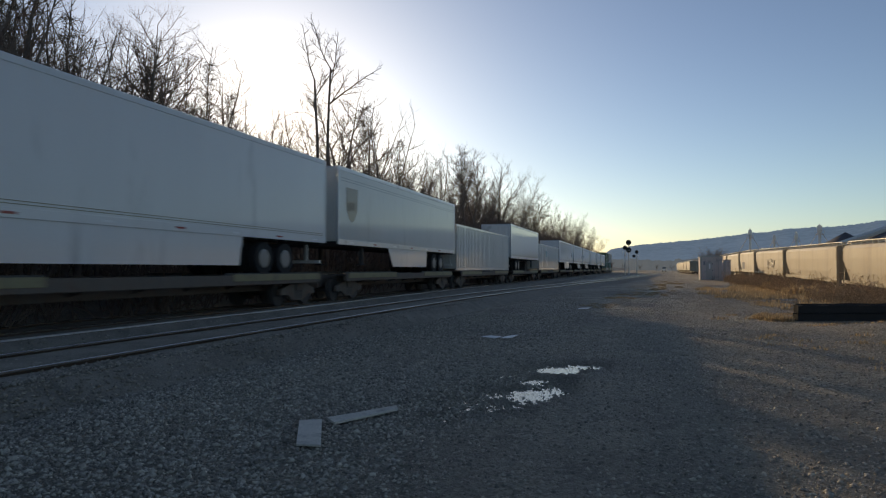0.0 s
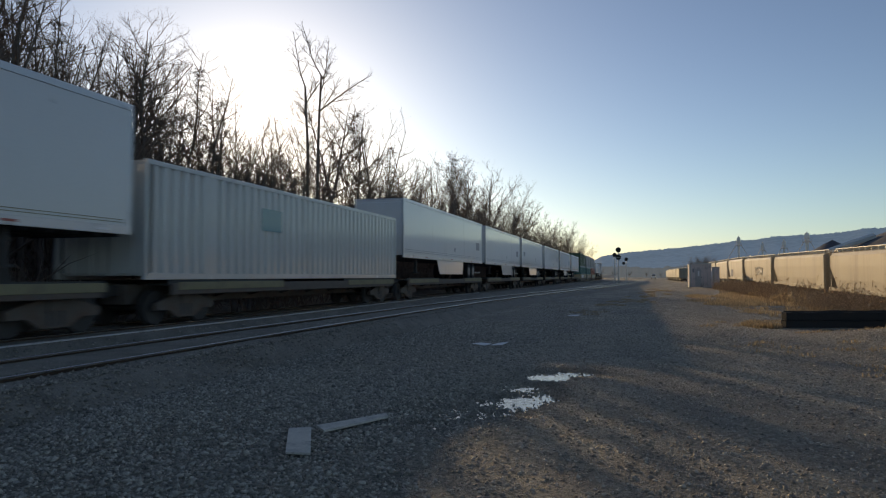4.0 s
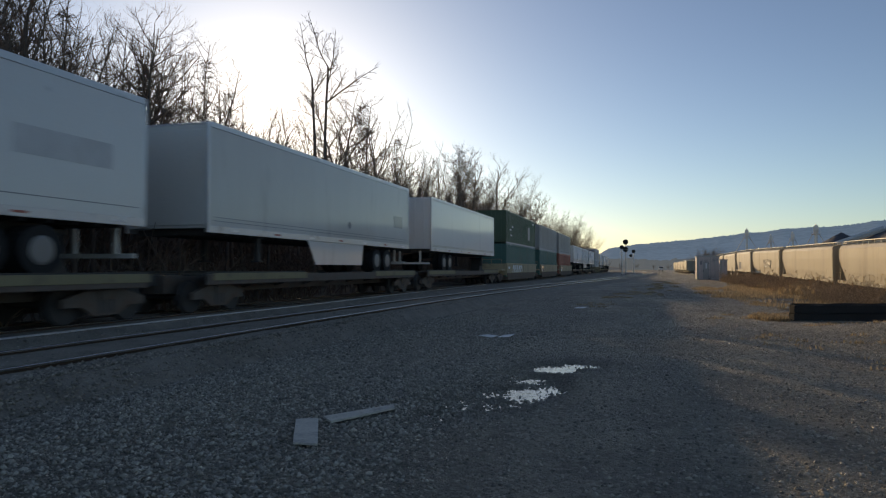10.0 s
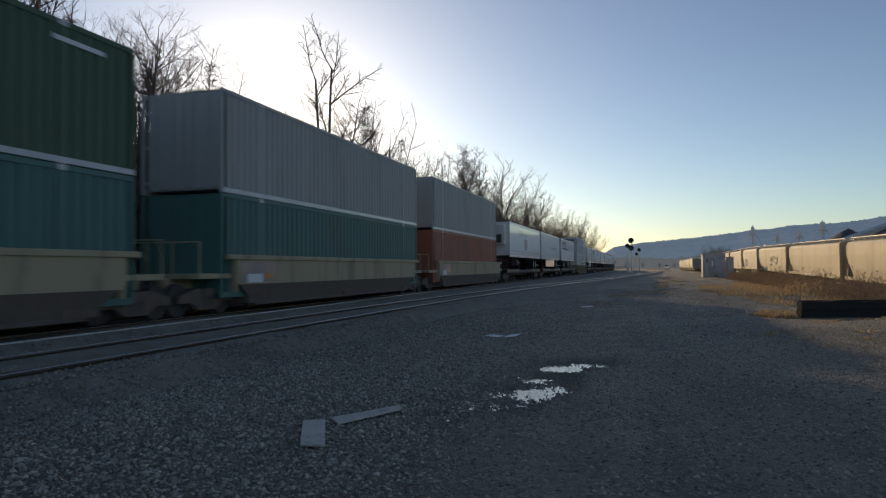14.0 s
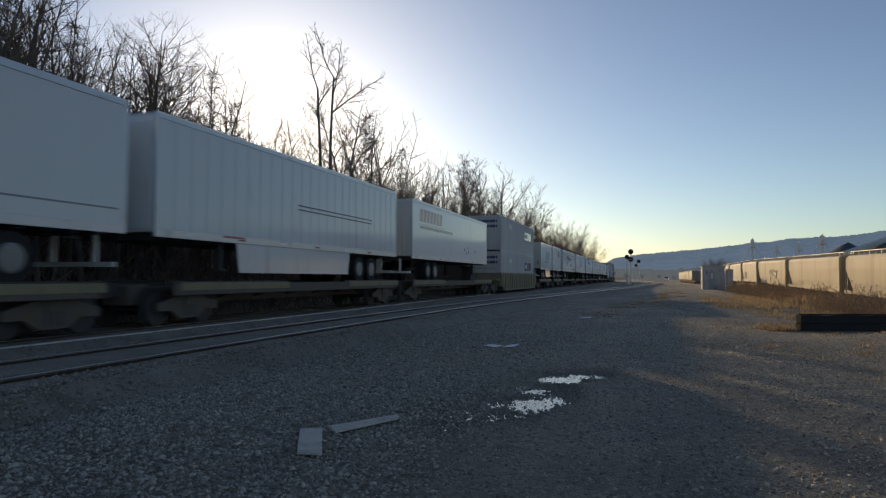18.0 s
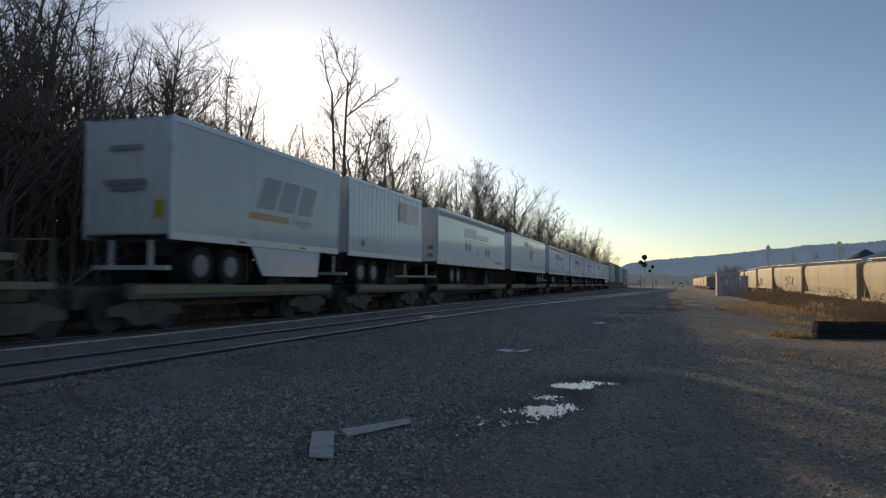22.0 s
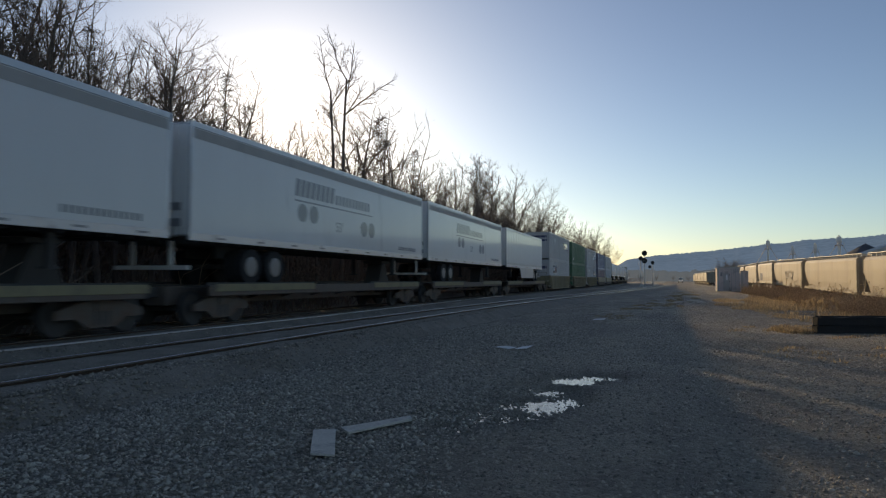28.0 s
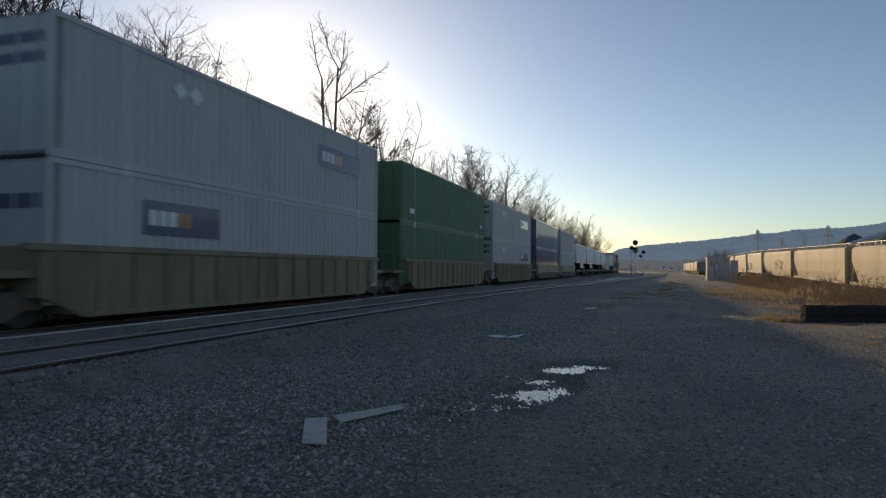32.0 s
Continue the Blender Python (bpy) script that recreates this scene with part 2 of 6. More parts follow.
def ground_material():
    m = bpy.data.materials.new("gravel_yard")
    m.use_nodes = True
    n, l = m.node_tree.nodes, m.node_tree.links
    b = n["Principled BSDF"]
    tc = n.new("ShaderNodeTexCoord")

    def tex(scale, detail=8.0, rough=0.6):
        t = n.new("ShaderNodeTexNoise")
        t.inputs["Scale"].default_value, t.inputs["Detail"].default_value, t.inputs["Roughness"].default_value = scale, detail, rough
        l.new(tc.outputs["Object"], t.inputs["Vector"])
        return t

    def ramp(src, p0, p1, c0, c1):
        r = n.new("ShaderNodeValToRGB")
        r.color_ramp.elements[0].position, r.color_ramp.elements[1].position = p0, p1
        r.color_ramp.elements[0].color, r.color_ramp.elements[1].color = (*c0, 1), (*c1, 1)
        l.new(src, r.inputs[0])
        return r.outputs[0]

    def mix(fac, a, c, mode="MIX"):
        x = n.new("ShaderNodeMixRGB")
        x.blend_type = mode
        if isinstance(fac, float):
            x.inputs[0].default_value = fac
        else:
            l.new(fac, x.inputs[0])
        l.new(a, x.inputs[1])
        if isinstance(c, tuple):
            x.inputs[2].default_value = (*c, 1)
        else:
            l.new(c, x.inputs[2])
        return x.outputs[0]

    vor = n.new("ShaderNodeTexVoronoi")
    vor.inputs["Scale"].default_value = 48.0
    l.new(tc.outputs["Object"], vor.inputs["Vector"])
    stones = ramp(vor.outputs["Color"], 0.1, 0.9, (0.18, 0.155, 0.115), (0.87, 0.78, 0.60))
    fine = tex(120.0).outputs["Fac"]
    col = mix(0.5, stones, ramp(fine, 0.35, 0.65, (0.20, 0.172, 0.13), (0.81, 0.72, 0.55)))
    vor2 = n.new("ShaderNodeTexVoronoi")
    vor2.inputs["Scale"].default_value = 21.0
    l.new(tc.outputs["Object"], vor2.inputs["Vector"])
    chunks = ramp(vor2.outputs["Color"], 0.25, 0.95, (0.10, 0.088, 0.067), (0.86, 0.77, 0.61))
    col = mix(ramp(tex(1.3, 3.0).outputs["Fac"], 0.4, 0.6, (0.15, 0.15, 0.15), (0.6, 0.6, 0.6)), col, chunks)
    big = tex(0.35, 6.0).outputs["Fac"]
    col = mix(ramp(big, 0.42, 0.6, (0, 0, 0), (1, 1, 1)), col, mix(0.55, col, (0.27, 0.24, 0.205)))
    dark = tex(0.16, 4.0).outputs["Fac"]
    col = mix(ramp(dark, 0.46, 0.6, (0, 0, 0), (0.75, 0.75, 0.75)), col, mix(0.6, col, (0.21, 0.185, 0.16)))
    # darker uneven bands and patches, drawn out along the yard road
    band = n.new("ShaderNodeMapping")
    band.inputs["Scale"].default_value = (1.0, 0.22, 1.0)
    l.new(tc.outputs["Object"], band.inputs["Vector"])
    bt = n.new("ShaderNodeTexNoise")
    bt.inputs["Scale"].default_value, bt.inputs["Detail"].default_value, bt.inputs["Roughness"].default_value = 0.55, 7.0, 0.65
    l.new(band.outputs[0], bt.inputs["Vector"])
    col = mix(ramp(bt.outputs["Fac"], 0.42, 0.6, (0, 0, 0), (0.85, 0.85, 0.85)), col, mix(0.55, col, (0.16, 0.145, 0.13)))
    # tan earth with dry thatch away to the east of the tracks
    sep = n.new("ShaderNodeSeparateXYZ")
    l.new(tc.outputs["Object"], sep.inputs[0])
    edge = n.new("ShaderNodeMath")
    edge.operation = "MULTIPLY_ADD"
    edge.inputs[1].default_value, edge.inputs[2].default_value = 3.0, -1.5
    l.new(tex(0.5, 6.0).outputs["Fac"], edge.inputs[0])
    s = n.new("ShaderNodeMath")
    l.new(sep.outputs["X"], s.inputs[0])
    l.new(edge.outputs[0], s.inputs[1])
    rng = n.new("ShaderNodeMapRange")
    rng.inputs[1].default_value, rng.inputs[2].default_value = 2.6, 6.0
    l.new(s.outputs[0], rng.inputs[0])
    patch = ramp(tex(0.45, 8.0, 0.7).outputs["Fac"], 0.46, 0.62, (0, 0, 0), (0.8, 0.8, 0.8))
    fac = n.new("ShaderNodeMath")
    fac.operation = "MULTIPLY"
    l.new(rng.outputs[0], fac.inputs[0])
    l.new(patch, fac.inputs[1])
    col = mix(fac.outputs[0], col, ramp(fine, 0.3, 0.7, (0.15, 0.125, 0.095), (0.40, 0.33, 0.235)))
    # far woods and fields, their colour darkened for shade between rough growth
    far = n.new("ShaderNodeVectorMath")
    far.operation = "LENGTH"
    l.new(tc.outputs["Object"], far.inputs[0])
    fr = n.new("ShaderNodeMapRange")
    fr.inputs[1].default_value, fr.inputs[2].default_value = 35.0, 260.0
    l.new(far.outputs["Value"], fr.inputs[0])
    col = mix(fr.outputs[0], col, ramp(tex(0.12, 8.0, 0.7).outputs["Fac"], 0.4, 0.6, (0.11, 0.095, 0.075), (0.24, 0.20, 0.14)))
    l.new(col, b.inputs["Base Color"])
    b.inputs["Roughness"].default_value = 0.62
    b.inputs["Specular IOR Level"].default_value = 0.45
    bp = n.new("ShaderNodeBump")
    bp.inputs["Strength"].default_value, bp.inputs["Distance"].default_value = 1.0, 0.1
    hm = n.new("ShaderNodeMath")
    l.new(vor.outputs["Distance"], hm.inputs[0])
    l.new(fine, hm.inputs[1])
    l.new(hm.outputs[0], bp.inputs["Height"])
    l.new(bp.outputs[0], b.inputs["Normal"])
    return m


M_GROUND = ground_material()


# ---- mesh helpers ----
class Geo:
    """Collects boxes, tubes and sheets of one mesh, each with a material slot."""

    def __init__(self):
        self.v, self.f, self.s = [], [], []

    def add(self, verts, faces, slot=0):
        o = len(self.v)
        self.v.extend(verts)
        self.f.extend([tuple(i + o for i in f) for f in faces])
        self.s.extend([slot] * len(faces))
        return self

    def box(self, x0, x1, y0, y1, z0, z1, slot=0, m=None):
        vs = [(x, y, z) for z in (z0, z1) for y in (y0, y1) for x in (x0, x1)]
        if m is not None:
            vs = [tuple(m @ Vector(p)) for p in vs]
        return self.add(vs, [(0, 2, 3, 1), (4, 5, 7, 6), (0, 1, 5, 4), (1, 3, 7, 5), (3, 2, 6, 7), (2, 0, 4, 6)], slot)

    def bevel_box(self, x0, x1, y0, y1, z0, z1, r=0.02, slot=0, m=None):
        """A box with chamfered edges."""
        vs, ids = [], {}
        for cx, sx in ((x0, 1), (x1, -1)):
            for cy, sy in ((y0, 1), (y1, -1)):
                for cz, sz in ((z0, 1), (z1, -1)):
                    for a in range(3):
                        p = [cx + sx * r, cy + sy * r, cz + sz * r]
                        p[a] = (cx, cy, cz)[a]
                        ids[(sx, sy, sz, a)] = len(vs)
                        vs.append(tuple(p) if m is None else tuple(m @ Vector(p)))
        fs = []
        for a in range(3):
            b, c = (a + 1) % 3, (a + 2) % 3
            for s in (1, -1):
                quad = []
                for u, w in ((1, 1), (-1, 1), (-1, -1), (1, -1)):
                    k = [0, 0, 0]
                    k[a], k[b], k[c] = s, u, w
                    quad.append(ids[(*k, a)])
                fs.append(tuple(quad if s < 0 else quad[::-1]))
            for u in (1, -1):
                for w in (1, -1):
                    k1, k2 = [0, 0, 0], [0, 0, 0]
                    k1[a], k2[a] = 1, -1
                    k1[b] = k2[b] = u
                    k1[c] = k2[c] = w
                    fs.append((ids[(*k1, b)], ids[(*k2, b)], ids[(*k2, c)], ids[(*k1, c)]))
        for sx in (1, -1):
            for sy in (1, -1):
                for sz in (1, -1):
                    fs.append(tuple(ids[(sx, sy, sz, a)] for a in range(3)))
        return self.add(vs, fs, slot)

    def tube(self, p0, p1, r0, r1=None, n=12, caps=True, slot=0):
        r1 = r0 if r1 is None else r1
        p0, p1 = Vector(p0), Vector(p1)
        d = (p1 - p0).normalized()
        a = d.orthogonal().normalized()
        b = d.cross(a)
        vs = []
        for p, r in ((p0, r0), (p1, r1)):
            for i in range(n):
                t = 2 * math.pi * i / n
                vs.append(tuple(p + (a * math.cos(t) + b * math.sin(t)) * r))
        fs = [(i, (i + 1) % n, n + (i + 1) % n, n + i) for i in range(n)]
        if caps:
            fs += [tuple(range(n))[::-1], tuple(range(n, 2 * n))]
        return self.add(vs, fs, slot)

    def prism(self, outline, axis, a0, a1, slot=0):
        """A flat outline drawn out along an axis; outline points are the other two coordinates in x, y, z order."""
        n = len(outline)
        vs = []
        for a in (a0, a1):
            for u, w in outline:
                p = [u, w]
                p.insert(axis, a)
                vs.append(tuple(p))
        fs = [(i, (i + 1) % n, n + (i + 1) % n, n + i) for i in range(n)] + [tuple(range(n))[::-1], tuple(range(n, 2 * n))]
        return self.add(vs, fs, slot)

    def mesh(self, name, mats, smooth=False):
        me = bpy.data.meshes.new(name)
        me.from_pydata(self.v, [], self.f)
        for m in (mats if isinstance(mats, (list, tuple)) else [mats]):
            me.materials.append(m)
        if any(self.s):
            me.polygons.foreach_set("material_index", self.s)
        bm = bmesh.new()
        bm.from_mesh(me)
        bmesh.ops.recalc_face_normals(bm, faces=bm.faces)
        bm.to_mesh(me)
        bm.free()
        if smooth:
            me.polygons.foreach_set("use_smooth", [True] * len(me.polygons))
        me.update()
        return me


def part(name, geo, mats, parent, label="", smooth=False):
    """One mesh under a thing or a part."""
    ob = new(name, geo if isinstance(geo, bpy.types.Mesh) else geo.mesh(name, mats, smooth))
    ob.parent = parent
    if label:
        ob["label"] = label
    return ob


def thing(name, label, category, group="", kind="", m=None):
    ob = new(name)
    ob.empty_display_size = 0.2
    if m is not None:
        ob.matrix_world = m
    return tagged(ob, label, category, group, kind)


def solid(name, geo, mats, label, category="", group="", kind="", smooth=False):
    return tagged(new(name, geo.mesh(name, mats, smooth)), label, category, group, kind)


# ---- ground and tracks ----
def smooth01(t):
    t = min(1.0, max(0.0, t))
    return t * t * (3 - 2 * t)


def yard_z(y):
    """Rail level of the yard track, which climbs gently away from the camera."""
    return min(-0.2, max(-1.25, -0.95 + 0.0135 * (y - 50)))


PUDDLE_Z = -0.0485
POOLS = ((-1.32, 10.55, 0.42, 0.42, 1.0), (-1.0, 11.0, 0.36, 0.34, 0.75), (-1.40, 8.38, 0.32, 0.48, 1.0), (-1.16, 8.75, 0.22, 0.4, 0.7), (-1.5, 9.35, 0.36, 0.36, 0.62),
         (-1.83, 8.25, 0.34, 0.45, 0.50), (-1.98, 7.5, 0.36, 0.55, 0.45), (-2.08, 6.8, 0.2, 0.4, 0.40), (-1.6, 7.5, 0.3, 0.4, 0.42), (-1.85, 9.7, 0.3, 0.4, 0.46))   # x, y, radii, depth


def ground_z(x, y):
    z = (yard_z(y) - 0.22) * smooth01((x - 8.5) / 5) + 3.4 * smooth01((-x - 14.3) / 14) + 4.0 * smooth01((-x - 34) / 60)
    z += 0.05 * noise.noise(Vector((x * 0.16, y * 0.16, 0.0))) + 0.018 * noise.noise(Vector((x * 0.9, y * 0.9, 3.0)))
    # low heap of ballast in the middle of the yard
    z += 0.42 * math.exp(-((x - 7.6) / 2.6) ** 2 - ((y - 18.2) / 2.0) ** 2)
    # shallow hollow that holds the puddles
    if -2.7 < x < -0.3 and 6.0 < y < 12.0:
        wide, deep = 0.0, 0.0
        for cx, cy, rx, ry, amp in POOLS:
            q = ((x - cx) / rx) ** 2 + ((y - cy) / ry) ** 2
            deep = max(deep, amp * math.exp(-q))
            wide = max(wide, math.exp(-0.35 * q))
        bed = PUDDLE_Z + 0.0205 - 0.056 * deep
        bed += 0.013 * noise.noise(Vector((x * 2.6, y * 4.6, 5.0))) + 0.014 * noise.noise(Vector((x * 8.0, y * 9.0, 2.0))) + 0.026 * noise.noise(Vector((x * 26.0, y * 17.0, 4.0)))
        z = max(z, PUDDLE_Z + 0.012) + smooth01((wide - 0.15) * 2.2) * (bed - max(z, PUDDLE_Z + 0.012))
    if x < -5.2:
        z -= 0.06 * smooth01((-5.2 - x) / 1.5)
    return z


def spread(a, b, near, far, step, grow):
    """Coordinates from a to b, step apart between near and far, wider beyond."""
    out, p, s = [], near, step
    while p < far:
        out.append(p)
        p += step
    while p < b:
        out.append(p)
        p += s
        s *= grow
    out.append(b)
    low, p, s = [], near, step
    while p > a:
        p -= s
        s *= grow
        low.append(max(p, a))
    return low[::-1] + out


def make_ground():
    xs = sorted(set(spread(-4500, 4500, -9.0, 14.0, 0.22, 1.25)) | {round(-2.6 + 0.0155 * i, 4) for i in range(136)})
    ys = sorted(set(spread(-4500, 4500, 2.0, 34.0, 0.22, 1.2)) | {round(6.1 + 0.0185 * i, 4) for i in range(300)})
    g = Geo()
    nx = len(xs)
    for y in ys:
        for x in xs:
            g.v.append((x, y, ground_z(x, y)))
    for j in range(len(ys) - 1):
        for i in range(nx - 1):
            a = j * nx + i
            g.f.append((a, a + 1, a + nx + 1, a + nx))
    g.s = [0] * len(g.f)
    me = bpy.data.meshes.new("ground")
    me.from_pydata(g.v, [], g.f)
    me.materials.append(M_GROUND)
    me.polygons.foreach_set("use_smooth", [True] * len(me.polygons))
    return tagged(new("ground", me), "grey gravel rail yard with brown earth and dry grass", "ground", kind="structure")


KNOT_Y = (-60, 0, 18, 30, 42, 55, 85, 118, 150, 190, 230, 270, 310, 350, 390)
KNOT_X = (-8.05, -8.05, -8.05, -7.75, -7.0, -5.9, -3.2, -1.0, 0.9, 2.5, 3.0, 1.5, -3.0, -11.0, -24.0)


def siding_x(y):
    k = max(0, min(len(KNOT_Y) - 2, int(np.searchsorted(KNOT_Y, y)) - 1))
    h = KNOT_Y[k + 1] - KNOT_Y[k]
    t = (y - KNOT_Y[k]) / h

    def slope(i):
        a, b = max(0, i - 1), min(len(KNOT_Y) - 1, i + 1)
        return (KNOT_X[b] - KNOT_X[a]) / (KNOT_Y[b] - KNOT_Y[a])
    p0, p1, m0, m1 = KNOT_X[k], KNOT_X[k + 1], slope(k) * h, slope(k + 1) * h
    return (2 * t ** 3 - 3 * t * t + 1) * p0 + (t ** 3 - 2 * t * t + t) * m0 + (3 * t * t - 2 * t ** 3) * p1 + (t ** 3 - t * t) * m1


BEND_AT, BEND_R = 235.0, 420.0


def main_at(s):
    """Place and heading (degrees) on the main track at s metres along it."""
    if s <= BEND_AT:
        return TRAIN_X, s, 0.0
    a = (s - BEND_AT) / BEND_R
    return TRAIN_X - BEND_R * (1 - math.cos(a)), BEND_AT + BEND_R * math.sin(a), math.degrees(a)


def path_points(kind, a, b, step):
    pts = []
    n = int((b - a) / step) + 1
    for i in range(n + 1):
        s = a + (b - a) * i / n
        if kind == "main":
            x, y, h = main_at(s)
            pts.append((x, y, radians(h)))
        elif kind == "siding":
            x = siding_x(s)
            pts.append((x, s, -math.atan2(siding_x(s + 0.5) - siding_x(s - 0.5), 1.0)))
        else:
            pts.append((HOPPER_X, s, 0.0))
    return pts


def rise(kind, y):
    return yard_z(y) if kind == "yard" else 0.0


def sweep(profile, pts, z, shift=0.0, close=True, kind=""):
    """A profile (across, up) drawn along a path."""
    g = Geo()
    n = len(profile)
    for x, y, h in pts:
        c, s = math.cos(h), math.sin(h)
        for u, w in profile:
            g.v.append((x + (u + shift) * c, y + (u + shift) * s, z + w + rise(kind, y)))
    for i in range(len(pts) - 1):
        for k in range(n if close else n - 1):
            a, b = i * n + k, i * n + (k + 1) % n
            g.f.append((a, b, b + n, a + n))
    g.s = [0] * len(g.f)
    return g


RAIL_HEAD = ((-0.036, -0.035), (0.036, -0.035), (0.036, -0.009), (0.029, -0.0035), (0.014, -0.0008), (-0.014, -0.0008), (-0.029, -0.0035), (-0.036, -0.009))
RAIL_WEB = ((-0.07, -0.17), (0.07, -0.17), (0.07, -0.16), (0.01, -0.14), (0.01, -0.035), (-0.01, -0.035), (-0.01, -0.14), (-0.07, -0.16))
HOPPER_X = 15.6


BED_DROP = 0.095   # rail head above the fouled stone bed


def make_track(name, kind, a, b, z, label, near):
    tr = thing(name, label, "railway track", kind="structure")
    pts = path_points(kind, a, b, 2.0)
    for side in (-0.7535, 0.7535):
        rail = part("rail", sweep(RAIL_WEB, pts, z, side, True, kind), M_RAILSIDE, tr)
        part("rail_head", sweep(RAIL_HEAD, pts, z, side, True, kind), M_RAILTOP, rail, "polished steel rail head")
    tie = Geo().bevel_box(-1.3, 1.3, -0.115, 0.115, -0.15, 0.0, 0.012).mesh("tie", M_TIE)
    rest = Geo()
    for i, (x, y, h) in enumerate(path_points(kind, a, b, 0.56)):
        jig = random.uniform(-0.03, 0.03)
        m = pose(x, y + jig, z - BED_DROP + rise(kind, y) + random.uniform(-0.012, 0.004), 0, 0, math.degrees(h) + random.uniform(-1, 1))
        if near[0] < y < near[1]:
            o = part("tie", tie, None, tr)
            o.matrix_local = m
        elif y < 160:
            rest.box(-1.3, 1.3, -0.115, 0.115, -0.15, 0.0, 0, m)
    if rest.v:
        tagged(part("far_ties", rest, M_TIE, tr), kind="stuff")
    return tr


def bed_z(x, y):
    """Height of the stones on either track bed, or of the ground where it is higher."""
    z = ground_z(x, y)
    for cx, top, w in ((TRAIN_X, RAIL - BED_DROP, 1.75), (siding_x(y), RAIL - BED_DROP - 0.006, 1.35)):
        d = abs(x - cx)
        z = max(z, top + (0.015 if d < w else -(d - w) / 1.6))
    return z


def make_ballast(name, kind, a, b, top, spreadw, drop, label):
    prof = [(-spreadw - drop * 1.6, -drop), (-spreadw, 0.0), (-0.8, 0.03), (0.8, 0.03), (spreadw, 0.0), (spreadw + drop * 1.6, -drop)]
    g = sweep(prof, path_points(kind, a, b, 1.0), top, 0.0, False, kind)
    for i, (x, y, z) in enumerate(g.v):
        g.v[i] = (x, y, z + 0.025 * noise.noise(Vector((x * 1.3, y * 1.3, 0))))
    return solid(name, g, M_BALLAST, label, "ballast", kind="structure", smooth=True)


ground = make_ground()
make_ballast("ballast_main", "main", -60, 420, RAIL - BED_DROP, 1.75, 0.46, "brown-stained stone ballast under the main track")
make_ballast("ballast_siding", "siding", -60, 385, RAIL - BED_DROP - 0.006, 1.35, 0.43, "brown-stained stone ballast under the second track")
make_ballast("ballast_yard", "yard", 10, 420, -BED_DROP - 0.01, 1.6, 0.3, "grey-brown ballast under the hopper track")
make_track("track_main", "main", -60, 420, RAIL, "main railway track with polished rails on dark timber ties", (6, 60))
make_track("track_siding", "siding", -60, 385, RAIL, "second railway track with polished rails on dark timber ties", (3, 60))


def loose_rail(y0, y1, knots_y, knots_x, label):
    """A spare rail lying half bedded in the stones beside the main track."""
    ys = [y0 + (y1 - y0) * i / 40 for i in range(41)]
    xs = np.interp(ys, knots_y, knots_x)
    pts = [(float(x), y, 0.0) for x, y in zip(xs, ys)]
    t = thing("loose_rail", label, "rail")
    rail = part("rail", sweep(RAIL_WEB, pts, RAIL - 0.045, 0.0), M_RAILSIDE, t)
    part("rail_head", sweep(RAIL_HEAD, pts, RAIL - 0.045, 0.0), M_RAILDULL, rail, "scuffed bright rail head")


loose_rail(0.5, 50.0, (0.5, 20.6, 27.9, 39, 50), (-10.84, -10.98, -11.22, -11.4, -11.5), "long spare steel rail bedded in ballast beside the main track")
make_track("track_yard", "yard", 10, 420, 0.0, "yard track carrying parked hopper cars", (40, 60))


# ---- rolling stock ----
def wheelset(g, x, y, z, r=0.42, slot=0):
    for s in (-1, 1):
        g.tube((x + s * 0.68, y, z), (x + s * 0.82, y, z), r, r, 20, True, slot)
        g.tube((x + s * 0.66, y, z), (x + s * 0.70, y, z), r + 0.03, r + 0.03, 20, True, slot)
    g.tube((x - 1.0, y, z), (x + 1.0, y, z), 0.08, 0.08, 8, True, slot)


BOGIE = {}


def bogie_meshes():
    if BOGIE:
        return BOGIE
    w = Geo()
    wheelset(w, 0, 0, 0.42)
    BOGIE["wheelset"] = w.mesh("wheelset", M_BLACKSTEEL)
    f = Geo()
    prof = [(-1.15, 0.36), (-1.15, 0.54), (-0.5, 0.72), (0.5, 0.72), (1.15, 0.54), (1.15, 0.36), (0.7, 0.36), (0.35, 0.16), (-0.35, 0.16), (-0.7, 0.36)]
    f.prism(prof, 0, -0.06, 0.06)
    BOGIE["side_frame"] = f.mesh("side_frame", M_BROWNSTEEL)
    s = Geo()
    s.tube((0, 0, 0.2), (0, 0, 0.56), 0.075, 0.075, 8)
    BOGIE["spring"] = s.mesh("spring", M_BLACKSTEEL)
    b = Geo().box(-1.1, 1.1, -0.2, 0.2, 0.5, 0.72).tube((0, 0, 0.72), (0, 0, 0.82), 0.2, 0.2, 12)
    BOGIE["bolster"] = b.mesh("bolster", M_BROWNSTEEL)
    return BOGIE


def bogie(parent, y):
    """A two-axle freight truck under a car: truck > wheelset, side frames, springs."""
    k = bogie_meshes()
    tr = part("truck", k["bolster"], None, parent)
    tr.location = (0, y, 0)
    for dy in (-0.89, 0.89):
        part("wheelset", k["wheelset"], None, tr, "worn steel wheels on an axle").location = (0, dy, 0)
    for dx in (-1.0, 1.0):
        part("side_frame", k["side_frame"], None, tr).location = (dx, 0, 0)
        for dy in (-0.17, 0, 0.17):
            part("spring", k["spring"], None, tr).location = (dx, dy, 0)
    return tr


